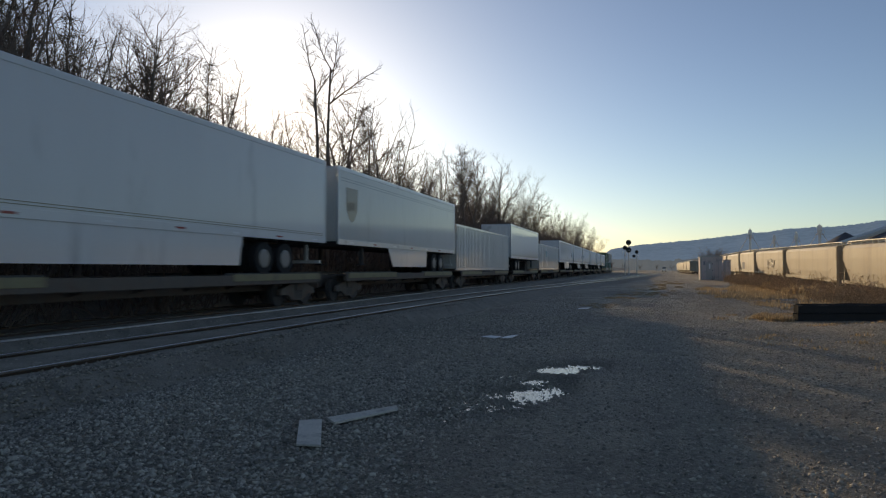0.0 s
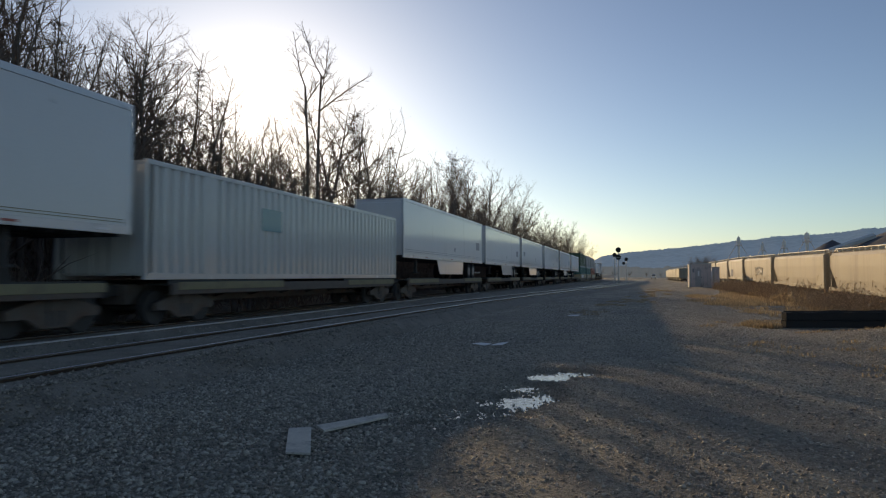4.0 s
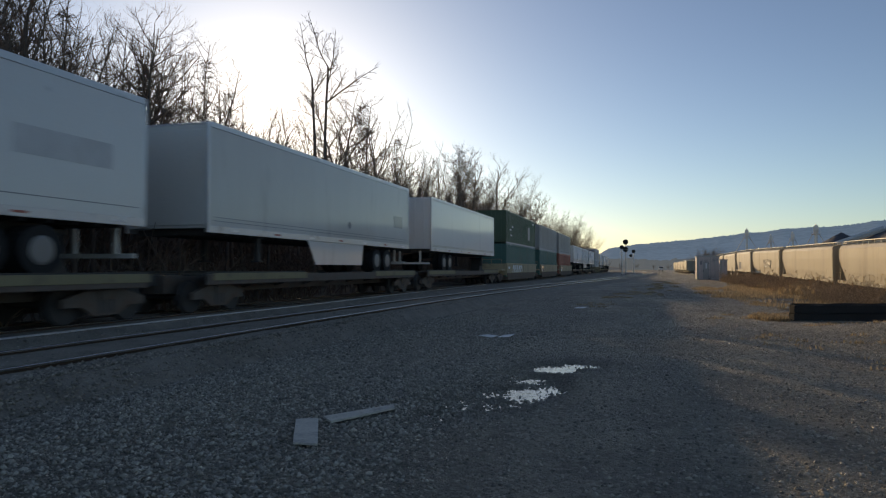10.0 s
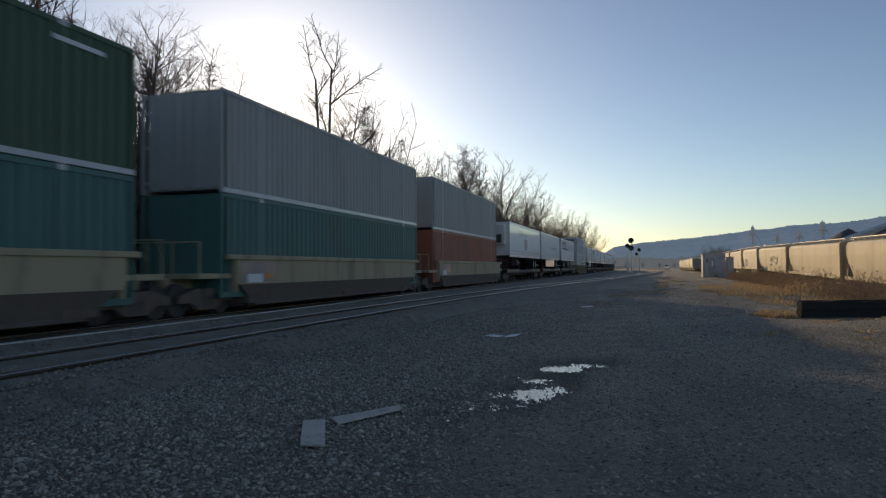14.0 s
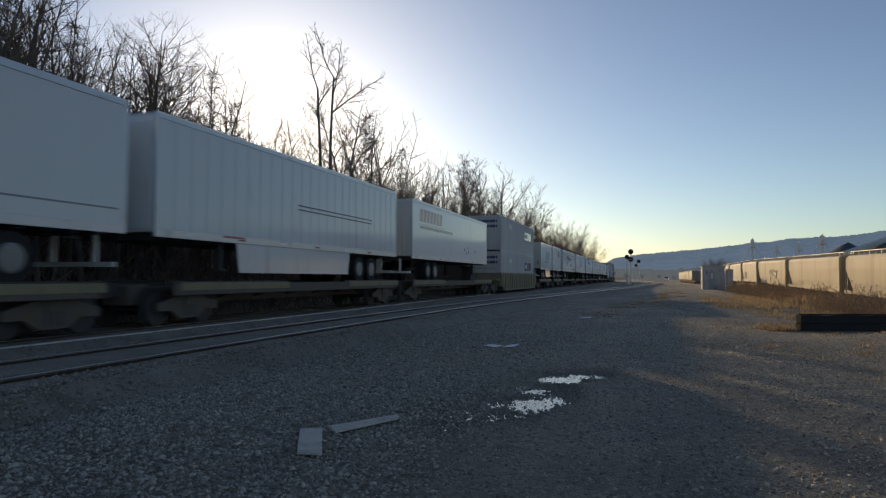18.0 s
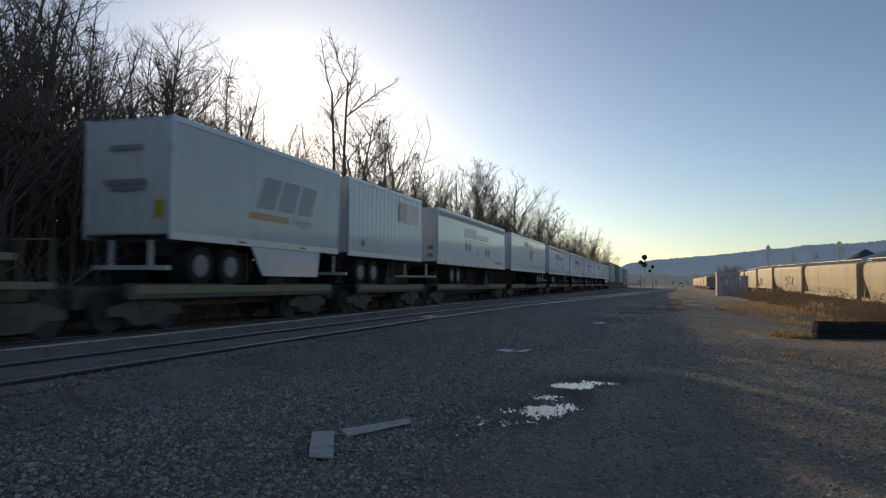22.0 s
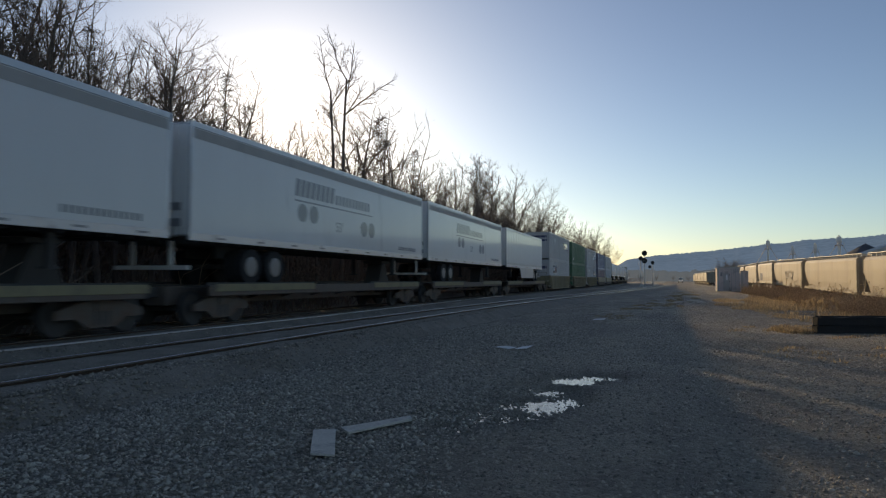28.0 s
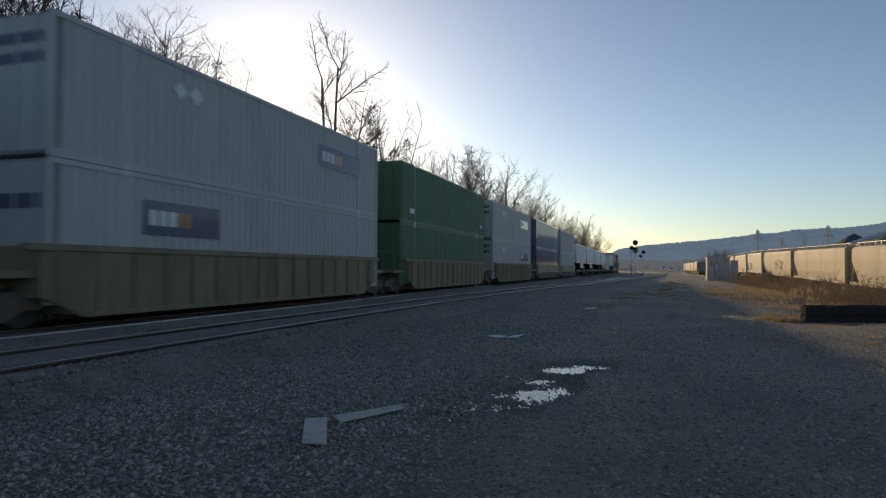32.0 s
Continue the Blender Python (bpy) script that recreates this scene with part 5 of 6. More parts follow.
def branch_tree(seed, height, forks=2, fork_at=0.35, lean=0.22, first=0.1, gap=0.75, reach=2.6, ang=0.85, orders=4, thick=1.0, girth=1.0, wob=0.05):
    """Bare tree: a bole that forks into stems, and a crown of limbs, boughs and twigs, as tapered tubes."""
    rnd = random.Random(seed)
    trunk, crown = Geo(), Geo()
    r = (0.009 * height + 0.03) * girth
    bole = bough(rnd, trunk, Vector((0, 0, 0)), Vector((rnd.gauss(0, 0.05), rnd.gauss(0, 0.05), 1)), height * fork_at, r, r * 0.75, 5, wob * 0.6, 0.03, 8)
    a0 = rnd.random() * 6.283
    for k in range(forks):
        a = a0 + 6.283 * k / forks + rnd.gauss(0, 0.3)
        tilt = lean * rnd.uniform(0.6, 1.3) if forks > 1 else 0.02
        d = Vector((math.cos(a) * tilt, math.sin(a) * tilt, 1))
        stout = 0.72 if forks < 3 else 0.58 if forks < 5 else 0.4
        long = rnd.uniform(0.84, 1.04) if forks < 5 else rnd.uniform(0.8, 0.92) * (1.1 - 0.45 * tilt)
        stem = bough(rnd, trunk, bole[0][-1], d, height * (1 - fork_at) * long, r * stout, 0.012 if forks < 5 else 0.009, 9, wob, 0.035 if forks < 5 else 0.01, 6)
        sprout(rnd, crown, stem, 1, orders, first, gap, reach, ang, thick)
    if fork_at > 0.3:
        sprout(rnd, crown, bole, 2, min(orders, 3), 0.45, gap * 1.2, 0.2, 1.1, thick)
    return trunk.mesh("trunk", M_BARK, True), crown.mesh("crown", M_TWIG)


def tall_tree(seed, height, limb_at=None):
    """A slender forest tree grown up straight: clean stem, a forked top and small side shoots; limb_at adds one long bough."""
    rnd = random.Random(seed)
    trunk, crown = Geo(), Geo()
    stem = bough(rnd, trunk, Vector((0, 0, 0)), Vector((0, 0, 1)), height * 0.80, 0.14, 0.06, 12, 0.022, 0.05, 8)
    sprout(rnd, crown, stem, 2, 4, 0.5, 0.6, 0.10, 0.9, 1.0)
    a0 = rnd.random() * 6.283
    for k in range(3):
        a = a0 + 2.1 * k
        t = rnd.uniform(0.45, 0.8)
        fork = bough(rnd, trunk, stem[0][-1 - k], Vector((math.cos(a) * t, math.sin(a) * t, 1)), height * rnd.uniform(0.18, 0.23), 0.042, 0.013, 6, 0.1, 0.05, 5)
        sprout(rnd, crown, fork, 2, 4, 0.15, 0.34, 0.42, 0.75, 1.0)
    if limb_at:
        f, az, ll = limb_at
        i = int(f / 0.8 * 12)
        limb = bough(rnd, trunk, stem[0][i], Vector((math.cos(az), math.sin(az), 1.0)), ll, 0.06, 0.014, 7, 0.07, -0.03, 5)
        sprout(rnd, crown, limb, 2, 4, 0.25, 0.34, 0.40, 0.7, 1.0)
    return trunk.mesh("trunk", M_BARK, True), crown.mesh("crown", M_TWIG)


def vine_clumps(seed, height, n):
    """Dry creeper climbing a trunk: long strands that lean out and hang, thickest near the top."""
    rnd = random.Random(seed)
    g = Geo()
    for i in range(n):
        z = height * (0.2 + 0.8 * rnd.random() ** 0.6)
        a, out = rnd.random() * 6.283, abs(rnd.gauss(0, 0.16)) + 0.05
        p = Vector((math.cos(a) * 0.08, math.sin(a) * 0.08, z))
        d = Vector((math.cos(a), math.sin(a), rnd.gauss(0.5, 0.5))).normalized()
        pts = [p]
        for k in range(4):
            pts.append(pts[-1] + d * rnd.uniform(0.5, 1.0) * out)
            d = (d + Vector((rnd.gauss(0, 0.3), rnd.gauss(0, 0.3), rnd.gauss(-0.3, 0.6)))).normalized()
        tube_path(g, pts, [0.014, 0.012, 0.01, 0.008, 0.006], 3)
    return g.mesh("vine", M_VINE)


def make_tree(meshes, label, vine=None):
    t = thing("bare_tree", label, "tree", "bare trees behind the tracks")
    part("trunk", meshes[0], None, t)
    part("crown", meshes[1], None, t, "leafless branches and fine twigs")
    if vine:
        part("vine", vine, None, t, "tangle of dry creeper")
    return t


BANK, YOUNG, FAR = "tall bare deciduous tree on the wooded bank", "slender bare young tree in the woods", "bare tree among the far woods along the track"
KINDS = [make_tree(branch_tree(11, 12.0, 2, 0.42, 0.38, 0.10, 0.50, 3.6, 0.95), BANK),
         make_tree(branch_tree(12, 11.0, 3, 0.34, 0.48, 0.12, 0.56, 2.8, 0.8), BANK),
         make_tree(branch_tree(13, 11.0, 3, 0.30, 0.42, 0.10, 0.54, 3.2, 0.95), BANK),
         make_tree(branch_tree(14, 12.0, 2, 0.45, 0.30, 0.08, 0.44, 3.4, 1.0), BANK)]
KINDS += [make_tree(branch_tree(15 + i, 13.0, 1, 0.4, 0.1, 0.1, (0.55, 0.45)[i], (1.7, 2.4)[i], 1.0, 4, 1.0, 0.9, 0.07), "bare tree wrapped in dry creeper on the wooded bank", vine_clumps(71 + i, 12.4, 420)) for i in range(2)]
KINDS += [make_tree(branch_tree(31 + i, 11.0, (3, 3)[i], 0.26, 0.42, 0.12, 0.6, 3.0, 0.85, 3, 1.25), YOUNG) for i in range(2)]
KINDS += [make_tree(branch_tree(61 + i, 11.0, (6, 7)[i], 0.2, (0.6, 0.5)[i], 0.22, 0.34, (2.6, 2.2)[i], 0.7, 3, 1.1, 0.9, 0.09), FAR) for i in range(2)]
TALL = [make_tree(tall_tree(44, 15.2), "very tall slender bare tree rising above the others"), make_tree(tall_tree(52, 16.4, (0.72, 0.49, 3.8)), "very tall bare tree with one long side bough")]


def crown_top(tree):
    """Height under which nearly all of the crown lies."""
    zs = sorted(v.co.z for c in tree.children if c.name.startswith("crown") for v in c.data.vertices)
    return zs[int(len(zs) * (0.94 if tree in KINDS[:8] else 0.985))]


TOP = [crown_top(k) for k in KINDS]
used = set()
NEARER = 0.8


def plant(kind, x, y, height, turn):
    x, y, height = x * NEARER, y * NEARER, height * NEARER
    m = pose(x, y, ground_z(x, y) - 0.15, 0, 0, turn)
    s = height / TOP[kind]
    if kind in used:
        t = copy_thing(KINDS[kind], m)
    else:
        used.add(kind)
        t = KINDS[kind]
        t.matrix_basis = m
    t.scale = (s, s, s)
    return t


rt = random.Random(5)
for tall, (x, y) in zip(TALL, ((-17.6, 33.7), (-17.6, 34.85))):
    tall.matrix_basis = pose(x, y, ground_z(x, y) - 0.1)


def skyline(az):
    """Elevation in degrees to which the woods reach, by azimuth from the track."""
    return float(np.interp(az, (-51, -48.7, -46.8, -44.5, -41.8, -40.7, -38.4, -36.2, -34.9, -33, -31.2, -29.5, -27, -25.6, -23.2, -20.7, -18.8, -17, -15.1, -14.1, -11.9, -9, -7.1, -5.7, -4.3),
                           (22.5, 21.5, 19.5, 18.2, 19.3, 18.4, 18.0, 17.2, 15.6, 13.3, 12.5, 13.0, 14.0, 15.6, 14.6, 11.8, 10.2, 9.6, 11.2, 10.6, 9.0, 6.6, 5.4, 4.9, 3.6)))


FRONT = ((-54.5, 3), (-53, 0), (-51.8, 2), (-50.5, 4), (-49.4, 3), (-48.3, 1), (-47.4, 2), (-45.4, 1), (-43.1, 2), (-46.5, 4), (-44.3, 2), (-41.9, 0), (-40, 3), (-38.2, 2), (-36.4, 4), (-34.8, 5), (-34.0, 7), (-33.2, 9), (-32.4, 6), (-31.4, 6), (-30.5, 8), (-29.6, 7), (-28.8, 6), (-27.6, 9), (-25.4, 3), (-23.6, 5), (-22.2, 6), (-20.7, 4), (-19.0, 6), (-17.2, 7), (-21.5, 8), (-19.6, 9), (-18.1, 8), (-16.3, 6),
         (-15.1, 5), (-14.0, 3), (-12.8, 7), (-11.9, 1), (-10.9, 6), (-10.0, 7), (-9.2, 0), (-8.4, 6), (-7.8, 7), (-7.2, 6), (-6.6, 7), (-6.1, 6), (-5.6, 7), (-5.2, 6), (-4.8, 7), (-4.45, 6))
for az, kind in FRONT:
    x = -17.4 - rt.uniform(0, 1.2)
    y = x / math.tan(radians(az))
    hh = 1.55 - ground_z(x, y) + math.hypot(x, y) * math.tan(radians(skyline(az) - 0.6))
    if kind > 5 and az > -16:
        kind += 2
    plant(kind, x / NEARER, y / NEARER, hh / NEARER * rt.uniform(0.96, 1.03), rt.uniform(0, 360))
for k in range(26):
    az = -54 + 1.95 * k + rt.uniform(-0.6, 0.6)
    x = -20.5 - rt.uniform(0, 4.0)
    y = x / math.tan(radians(az))
    hh = 1.55 - ground_z(x, y) + math.hypot(x, y) * math.tan(radians(skyline(az) - rt.uniform(1.5, 3.5)))
    plant(rt.choice((2, 6, 7)) if az < -16 else rt.choice((6, 7, 8, 9)), x / NEARER, y / NEARER, hh / NEARER, rt.uniform(0, 360))
for k in range(60):
    y = 8 + k * 4.1 + rt.uniform(-2, 2)
    x = -25 - rt.uniform(0, 14) - max(0, y - 225) * 0.35
    plant((6 if y < 70 else 8) + rt.randrange(2), x, y, rt.uniform(7.5, 9.5) if y < 75 else rt.uniform(10.0, 13.5), rt.uniform(0, 360))


def thicket_mesh(seed, n, w, d, hgt):
    """Leafless undergrowth: arching stems and twigs."""
    rnd = random.Random(seed)
    g = Geo()
    for i in range(n):
        p = Vector((rnd.uniform(-w, w), rnd.uniform(-d, d), 0))
        dd = Vector((rnd.gauss(0, 0.35), rnd.gauss(0, 0.35), 1)).normalized()
        ll = hgt * rnd.uniform(0.35, 1.0)
        pts = [p]
        for k in range(4):
            dd = (dd + Vector((rnd.gauss(0, 0.28), rnd.gauss(0, 0.28), rnd.gauss(-0.05, 0.2)))).normalized()
            pts.append(pts[-1] + dd * ll / 4)
        tube_path(g, pts, [0.03, 0.026, 0.02, 0.015, 0.01], 3)
        for k in (1, 2, 3):
            q = pts[k]
            e = (dd + Vector((rnd.gauss(0, 0.8), rnd.gauss(0, 0.8), rnd.gauss(0, 0.4)))).normalized()
            tube_path(g, [q, q + e * ll * 0.14, q + (e + Vector((rnd.gauss(0, 0.4), rnd.gauss(0, 0.4), 0.2))) * ll * 0.22], [0.012, 0.01, 0.007], 3)
    return g.mesh("thicket", M_TWIG)


THICK = [thicket_mesh(90 + i, 120, 2.6, 3.4, (3.2, 4.0, 4.8)[i]) for i in range(3)]
THICK.append(thicket_mesh(95, 60, 2.6, 3.4, 4.2))
THICK += [thicket_mesh(97 + i, 190, 2.8, 3.2, 4.6) for i in range(2)]
for k in range(64):
    y = 4 + k * 3.6 + rt.uniform(-1, 1)
    row = k % 2
    x = (-16.3 if row == 0 else -19.2) - 1.2 * smooth01((y - 25) / 20) - rt.uniform(0, 1.5) - max(0, y - 225) * 0.35
    o = tagged(new("thicket", THICK[rt.randrange(3) if y < 42 else rt.randrange(4, 6)]), "leafless brown undergrowth thicket at the foot of the woods", "shrub", "undergrowth along the woods", "stuff")
    o.matrix_basis = pose(x, y, ground_z(x, y) - 0.1, 0, 0, rt.uniform(0, 360))
    o.scale = (1.0, 1.0, 1.0 + 0.9 * smooth01((y - 30) / 50))
for k in range(44):
    y = 3 + k * 1.9 + rt.uniform(-1, 1)
    x = (-21.5, -25.0, -29.0)[k % 3] - rt.uniform(0, 2)
    o = tagged(new("thicket", THICK[4 if y < 34 else 3]), "leafless brown undergrowth thicket on the wooded bank", "shrub", "undergrowth along the woods", "stuff")
    o.matrix_basis = pose(x, y, ground_z(x, y) - 0.1, 0, 0, rt.uniform(0, 360))
    o.scale = (1.5, 1.5, 1.6) if y < 34 else (1.5, 1.5, 1.35)


# ---- hills ----
def ridge(name, dist, az0, az1, height_at, label, mat_):
    g = Geo()
    azs = [az0 + (az1 - az0) * i / 700 for i in range(701)]
    azs = [radians(a) for a in sorted([a for a in azs if not -14 < a < 30] + [-14 + 44 * i / 1500 for i in range(1501)])]
    n, rows = len(azs) - 1, 8
    for az in azs:
        for j in range(rows + 1):
            f = (0.0, 0.2, 0.4, 0.58, 0.74, 0.87, 0.95, 0.985, 1.0)[j]
            el = height_at(math.degrees(az)) + 0.10 * noise.noise(Vector((az * 40, 0, 1)))
            if f > 0.99:
                el += 0.07 * noise.noise(Vector((az * 240, 0, 2))) + 0.06 * noise.noise(Vector((az * 800, 0, 3)))
            d = dist * (0.72 + 0.28 * f)
            z = -6 + (1.55 + dist * math.tan(radians(max(el, 0.02))) + 6) * (f ** 1.3)
            z += dist * 0.00012 * noise.noise(Vector((az * 14, f * 4, 7))) * f * (1 - f) * 4
            g.v.append((d * math.sin(az), d * math.cos(az), z))
    for i in range(n):
        for j in range(rows):
            a = i * (rows + 1) + j
            g.f.append((a, a + rows + 1, a + rows + 2, a + 1))
    g.s = [0] * len(g.f)
    return solid(name, g, mat_, label, "hill", kind="structure", smooth=True)


# distance haze painted in: bluish base plus a faint blue glow
M_HAZED_HILL = mat("wooded_hill_painted_haze", (0.11, 0.125, 0.15), 1.0, 0.0, 0.4, 0.006, 0.05, 0.0, spec=0.0)
hb = M_HAZED_HILL.node_tree.nodes["Principled BSDF"]
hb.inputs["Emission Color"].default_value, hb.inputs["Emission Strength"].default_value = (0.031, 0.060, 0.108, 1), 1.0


def hill_profile(az):
    return float(np.interp(az, (-180, -120, -40, -12, -5, -3.4, -2.6, 0.2, 4.5, 7.8, 10.6, 14.3, 16.6, 30, 60, 100, 180), (3.0, 2.6, 0.6, 0.8, 1.0, 1.2, 1.65, 2.05, 2.4, 2.75, 3.05, 3.2, 3.45, 4.0, 3.6, 2.4, 3.0)))


# woods nearly black; the grey-blue glow stands in for haze over the valley
M_HAZED_WOODS = mat("far_woods_painted_haze", (0.035, 0.034, 0.036), 1.0, 0.0, 0.5, 0.03, 0.3, 0.0, spec=0.0)
wb = M_HAZED_WOODS.node_tree.nodes["Principled BSDF"]
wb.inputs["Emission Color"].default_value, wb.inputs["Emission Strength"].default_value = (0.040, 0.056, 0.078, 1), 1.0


def woods_profile(az):
    return 0.75 + 0.35 * noise.noise(Vector((az * 0.35, 2, 0))) + 0.15 * noise.noise(Vector((az * 1.7, 5, 0)))


ridge("backdrop_woods", 1000, -180, 180, woods_profile, "low belt of bare far woods with painted haze glow", M_HAZED_WOODS)
ridge("backdrop_hill", 2600, -180, 180, hill_profile, "long wooded ridge with distance haze painted in blue", M_HAZED_HILL)


# ---- stones on the yard ----
def scatter_stones(name, n, x0, x1, y0, y1, r0, r1, mat_, label, seed, bias=1.6, surface=ground_z):
    """Loose stones, each a rough eight-sided lump bedded in the ground."""
    rng = np.random.default_rng(seed)
    ys = y0 + (y1 - y0) * rng.random(n) ** bias
    xs = x0 + (x1 - x0) * rng.random(n)
    fade = np.minimum(1.0, np.minimum(np.minimum(xs - x0, x1 - xs), (ys - y0) * 0.8) / 1.3)
    keep = fade > rng.random(n)
    xs, ys = xs[keep], ys[keep]
    n = len(xs)
    zs = np.array([surface(x, y) for x, y in zip(xs, ys)])
    base = np.array([(1, 0, 0), (-1, 0, 0), (0, 1, 0), (0, -1, 0), (0, 0, 1), (0, 0, -1)], float)
    faces = np.array([(0, 2, 4), (2, 1, 4), (1, 3, 4), (3, 0, 4), (2, 0, 5), (1, 2, 5), (3, 1, 5), (0, 3, 5)])
    r = r0 + (r1 - r0) * rng.random(n) ** 2
    sc = np.stack([r * rng.uniform(0.7, 1.4, n), r * rng.uniform(0.7, 1.4, n), r * rng.uniform(0.5, 0.95, n)], 1)
    v = base[None] * sc[:, None] * rng.uniform(0.75, 1.25, (n, 6, 1))
    v += rng.normal(0, 0.18, (n, 6, 3)) * r[:, None, None]
    a = rng.random(n) * 6.283
    c, s = np.cos(a)[:, None], np.sin(a)[:, None]
    v = np.stack([v[:, :, 0] * c - v[:, :, 1] * s, v[:, :, 0] * s + v[:, :, 1] * c, v[:, :, 2]], 2)
    v += np.stack([xs, ys, zs + r * 0.12], 1)[:, None]
    f = (faces[None] + 6 * np.arange(n)[:, None, None]).reshape(-1, 3)
    me = bpy.data.meshes.new(name)
    me.vertices.add(6 * n)
    me.vertices.foreach_set("co", v.reshape(-1))
    me.loops.add(24 * n)
    me.loops.foreach_set("vertex_index", f.reshape(-1).astype(np.int32))
    me.polygons.add(8 * n)
    me.polygons.foreach_set("loop_start", np.arange(0, 24 * n, 3, dtype=np.int32))
    me.update(calc_edges=True)
    me.materials.append(mat_)
    return tagged(new(name, me), label, "gravel", kind="stuff")


scatter_stones("coarse_gravel", 34000, -7.2, -1.6, 1.0, 22.0, 0.009, 0.036, M_STONE, "coarse grey crushed stone beside the track", 3, 1.7)
scatter_stones("crushed_stone", 26000, -7.2, -1.2, 1.5, 10.0, 0.012, 0.025, M_STONE, "dense crushed stone beside the track", 14, 1.3)
scatter_stones("fine_gravel", 66000, -3.2, 8.0, 1.0, 18.0, 0.006, 0.024, M_STONE, "fine grey gravel of the yard road", 4, 1.9)
scatter_stones("yard_stones", 16000, -0.5, 9.0, 1.2, 15.0, 0.009, 0.024, M_STONE, "scattered larger stones on the yard road", 12, 1.6)
scatter_stones("far_gravel", 22000, -6.5, 10.0, 13.0, 46.0, 0.012, 0.03, M_STONE, "loose grey stones farther along the yard road", 9, 1.3)
scatter_stones("ballast_stones", 22000, -11.6, -5.6, 4.5, 36.0, 0.012, 0.034, M_STONEBROWN, "brown-stained ballast stones along the track", 5, 1.6, bed_z)
scatter_stones("shoulder_stones", 14000, -7.9, -5.0, 4.0, 18.0, 0.012, 0.034, M_STONEBROWN, "brown-grey stones on the shoulder of the track bed", 6, 1.5, bed_z)
scatter_stones("puddle_stones", 11000, -2.9, -0.4, 6.2, 11.5, 0.005, 0.021, M_STONE, "wet stones standing in the puddle", 7, 1.0)


def water_material():
    m = bpy.data.materials.new("puddle_water")
    m.use_nodes = True
    n, l = m.node_tree.nodes, m.node_tree.links
    b = n["Principled BSDF"]
    b.inputs["Base Color"].default_value = (0.03, 0.03, 0.028, 1)
    b.inputs["Roughness"].default_value = 0.04
    b.inputs["Specular IOR Level"].default_value = 0.6
    t = n.new("ShaderNodeTexNoise")
    t.inputs["Scale"].default_value = 16.0
    bp = n.new("ShaderNodeBump")
    bp.inputs["Strength"].default_value, bp.inputs["Distance"].default_value = 0.45, 0.012
    tc = n.new("ShaderNodeTexCoord")
    l.new(tc.outputs["Object"], t.inputs["Vector"])
    l.new(t.outputs["Fac"], bp.inputs["Height"])
    l.new(bp.outputs[0], b.inputs["Normal"])
    return m


g = Geo()
g.add([(-2.7, 6.0, PUDDLE_Z), (-0.3, 6.0, PUDDLE_Z), (-0.3, 11.8, PUDDLE_Z), (-2.7, 11.8, PUDDLE_Z)], [(0, 1, 2, 3)])
solid("puddle", g, water_material(), "shallow puddle of rain water in the gravel", "puddle", kind="structure")


# ---- litter on the gravel ----
def flat_sheet(name, pts, thick, mat_, label, category, lift=0.0):
    """A thin warped board from its four corners on the ground."""
    g = Geo()
    n = 6
    for k in (1, 0):
        for j in range(n + 1):
            for i in range(n + 1):
                u, v = i / n, j / n
                x = (pts[0][0] * (1 - u) + pts[1][0] * u) * (1 - v) + (pts[3][0] * (1 - u) + pts[2][0] * u) * v
                y = (pts[0][1] * (1 - u) + pts[1][1] * u) * (1 - v) + (pts[3][1] * (1 - u) + pts[2][1] * u) * v
                z = ground_z(x, y) + 0.03 + 0.018 * (u - 0.5) * (v - 0.5) + lift * v + k * thick
                g.v.append((x, y, z))
    m = (n + 1) ** 2
    for k in (0, 1):
        for j in range(n):
            for i in range(n):
                a = k * m + j * (n + 1) + i
                g.f.append((a, a + 1, a + n + 2, a + n + 1))
    rim = [i for i in range(n)] + [i * (n + 1) + n for i in range(n)] + [n * (n + 1) + n - i for i in range(n)] + [(n - i) * (n + 1) for i in range(n)]
    for a, c in zip(rim, rim[1:] + rim[:1]):
        g.f.append((a, c, c + m, a + m))
    g.s = [0] * len(g.f)
    return solid(name, g, mat_, label, category)


flat_sheet("plywood_sheet", ((-2.88, 5.15), (-2.67, 5.20), (-3.09, 6.03), (-3.30, 5.96)), 0.018, M_PLY, "weathered grey plywood offcut lying on gravel", "board")
flat_sheet("board", ((-3.07, 6.10), (-2.91, 5.95), (-2.54, 6.72), (-2.63, 6.90)), 0.022, M_PLY, "weathered grey plank lying on gravel", "board")
flat_sheet("card_scrap", ((-3.50, 14.5), (-3.16, 14.3), (-3.06, 14.62), (-3.38, 14.9)), 0.008, M_PAPER, "pale scrap of card lying on gravel", "litter", 0.004)
flat_sheet("card_scrap", ((-3.04, 14.35), (-2.82, 14.6), (-2.78, 15.15), (-2.98, 14.9)), 0.008, M_PAPER, "pale scrap of card lying on gravel", "litter", 0.006)
flat_sheet("card_scrap", ((-2.44, 25.5), (-2.05, 25.8), (-2.0, 26.3), (-2.35, 26.0)), 0.01, M_PAPER, "pale scrap of card lying far off on gravel", "litter", 0.02)


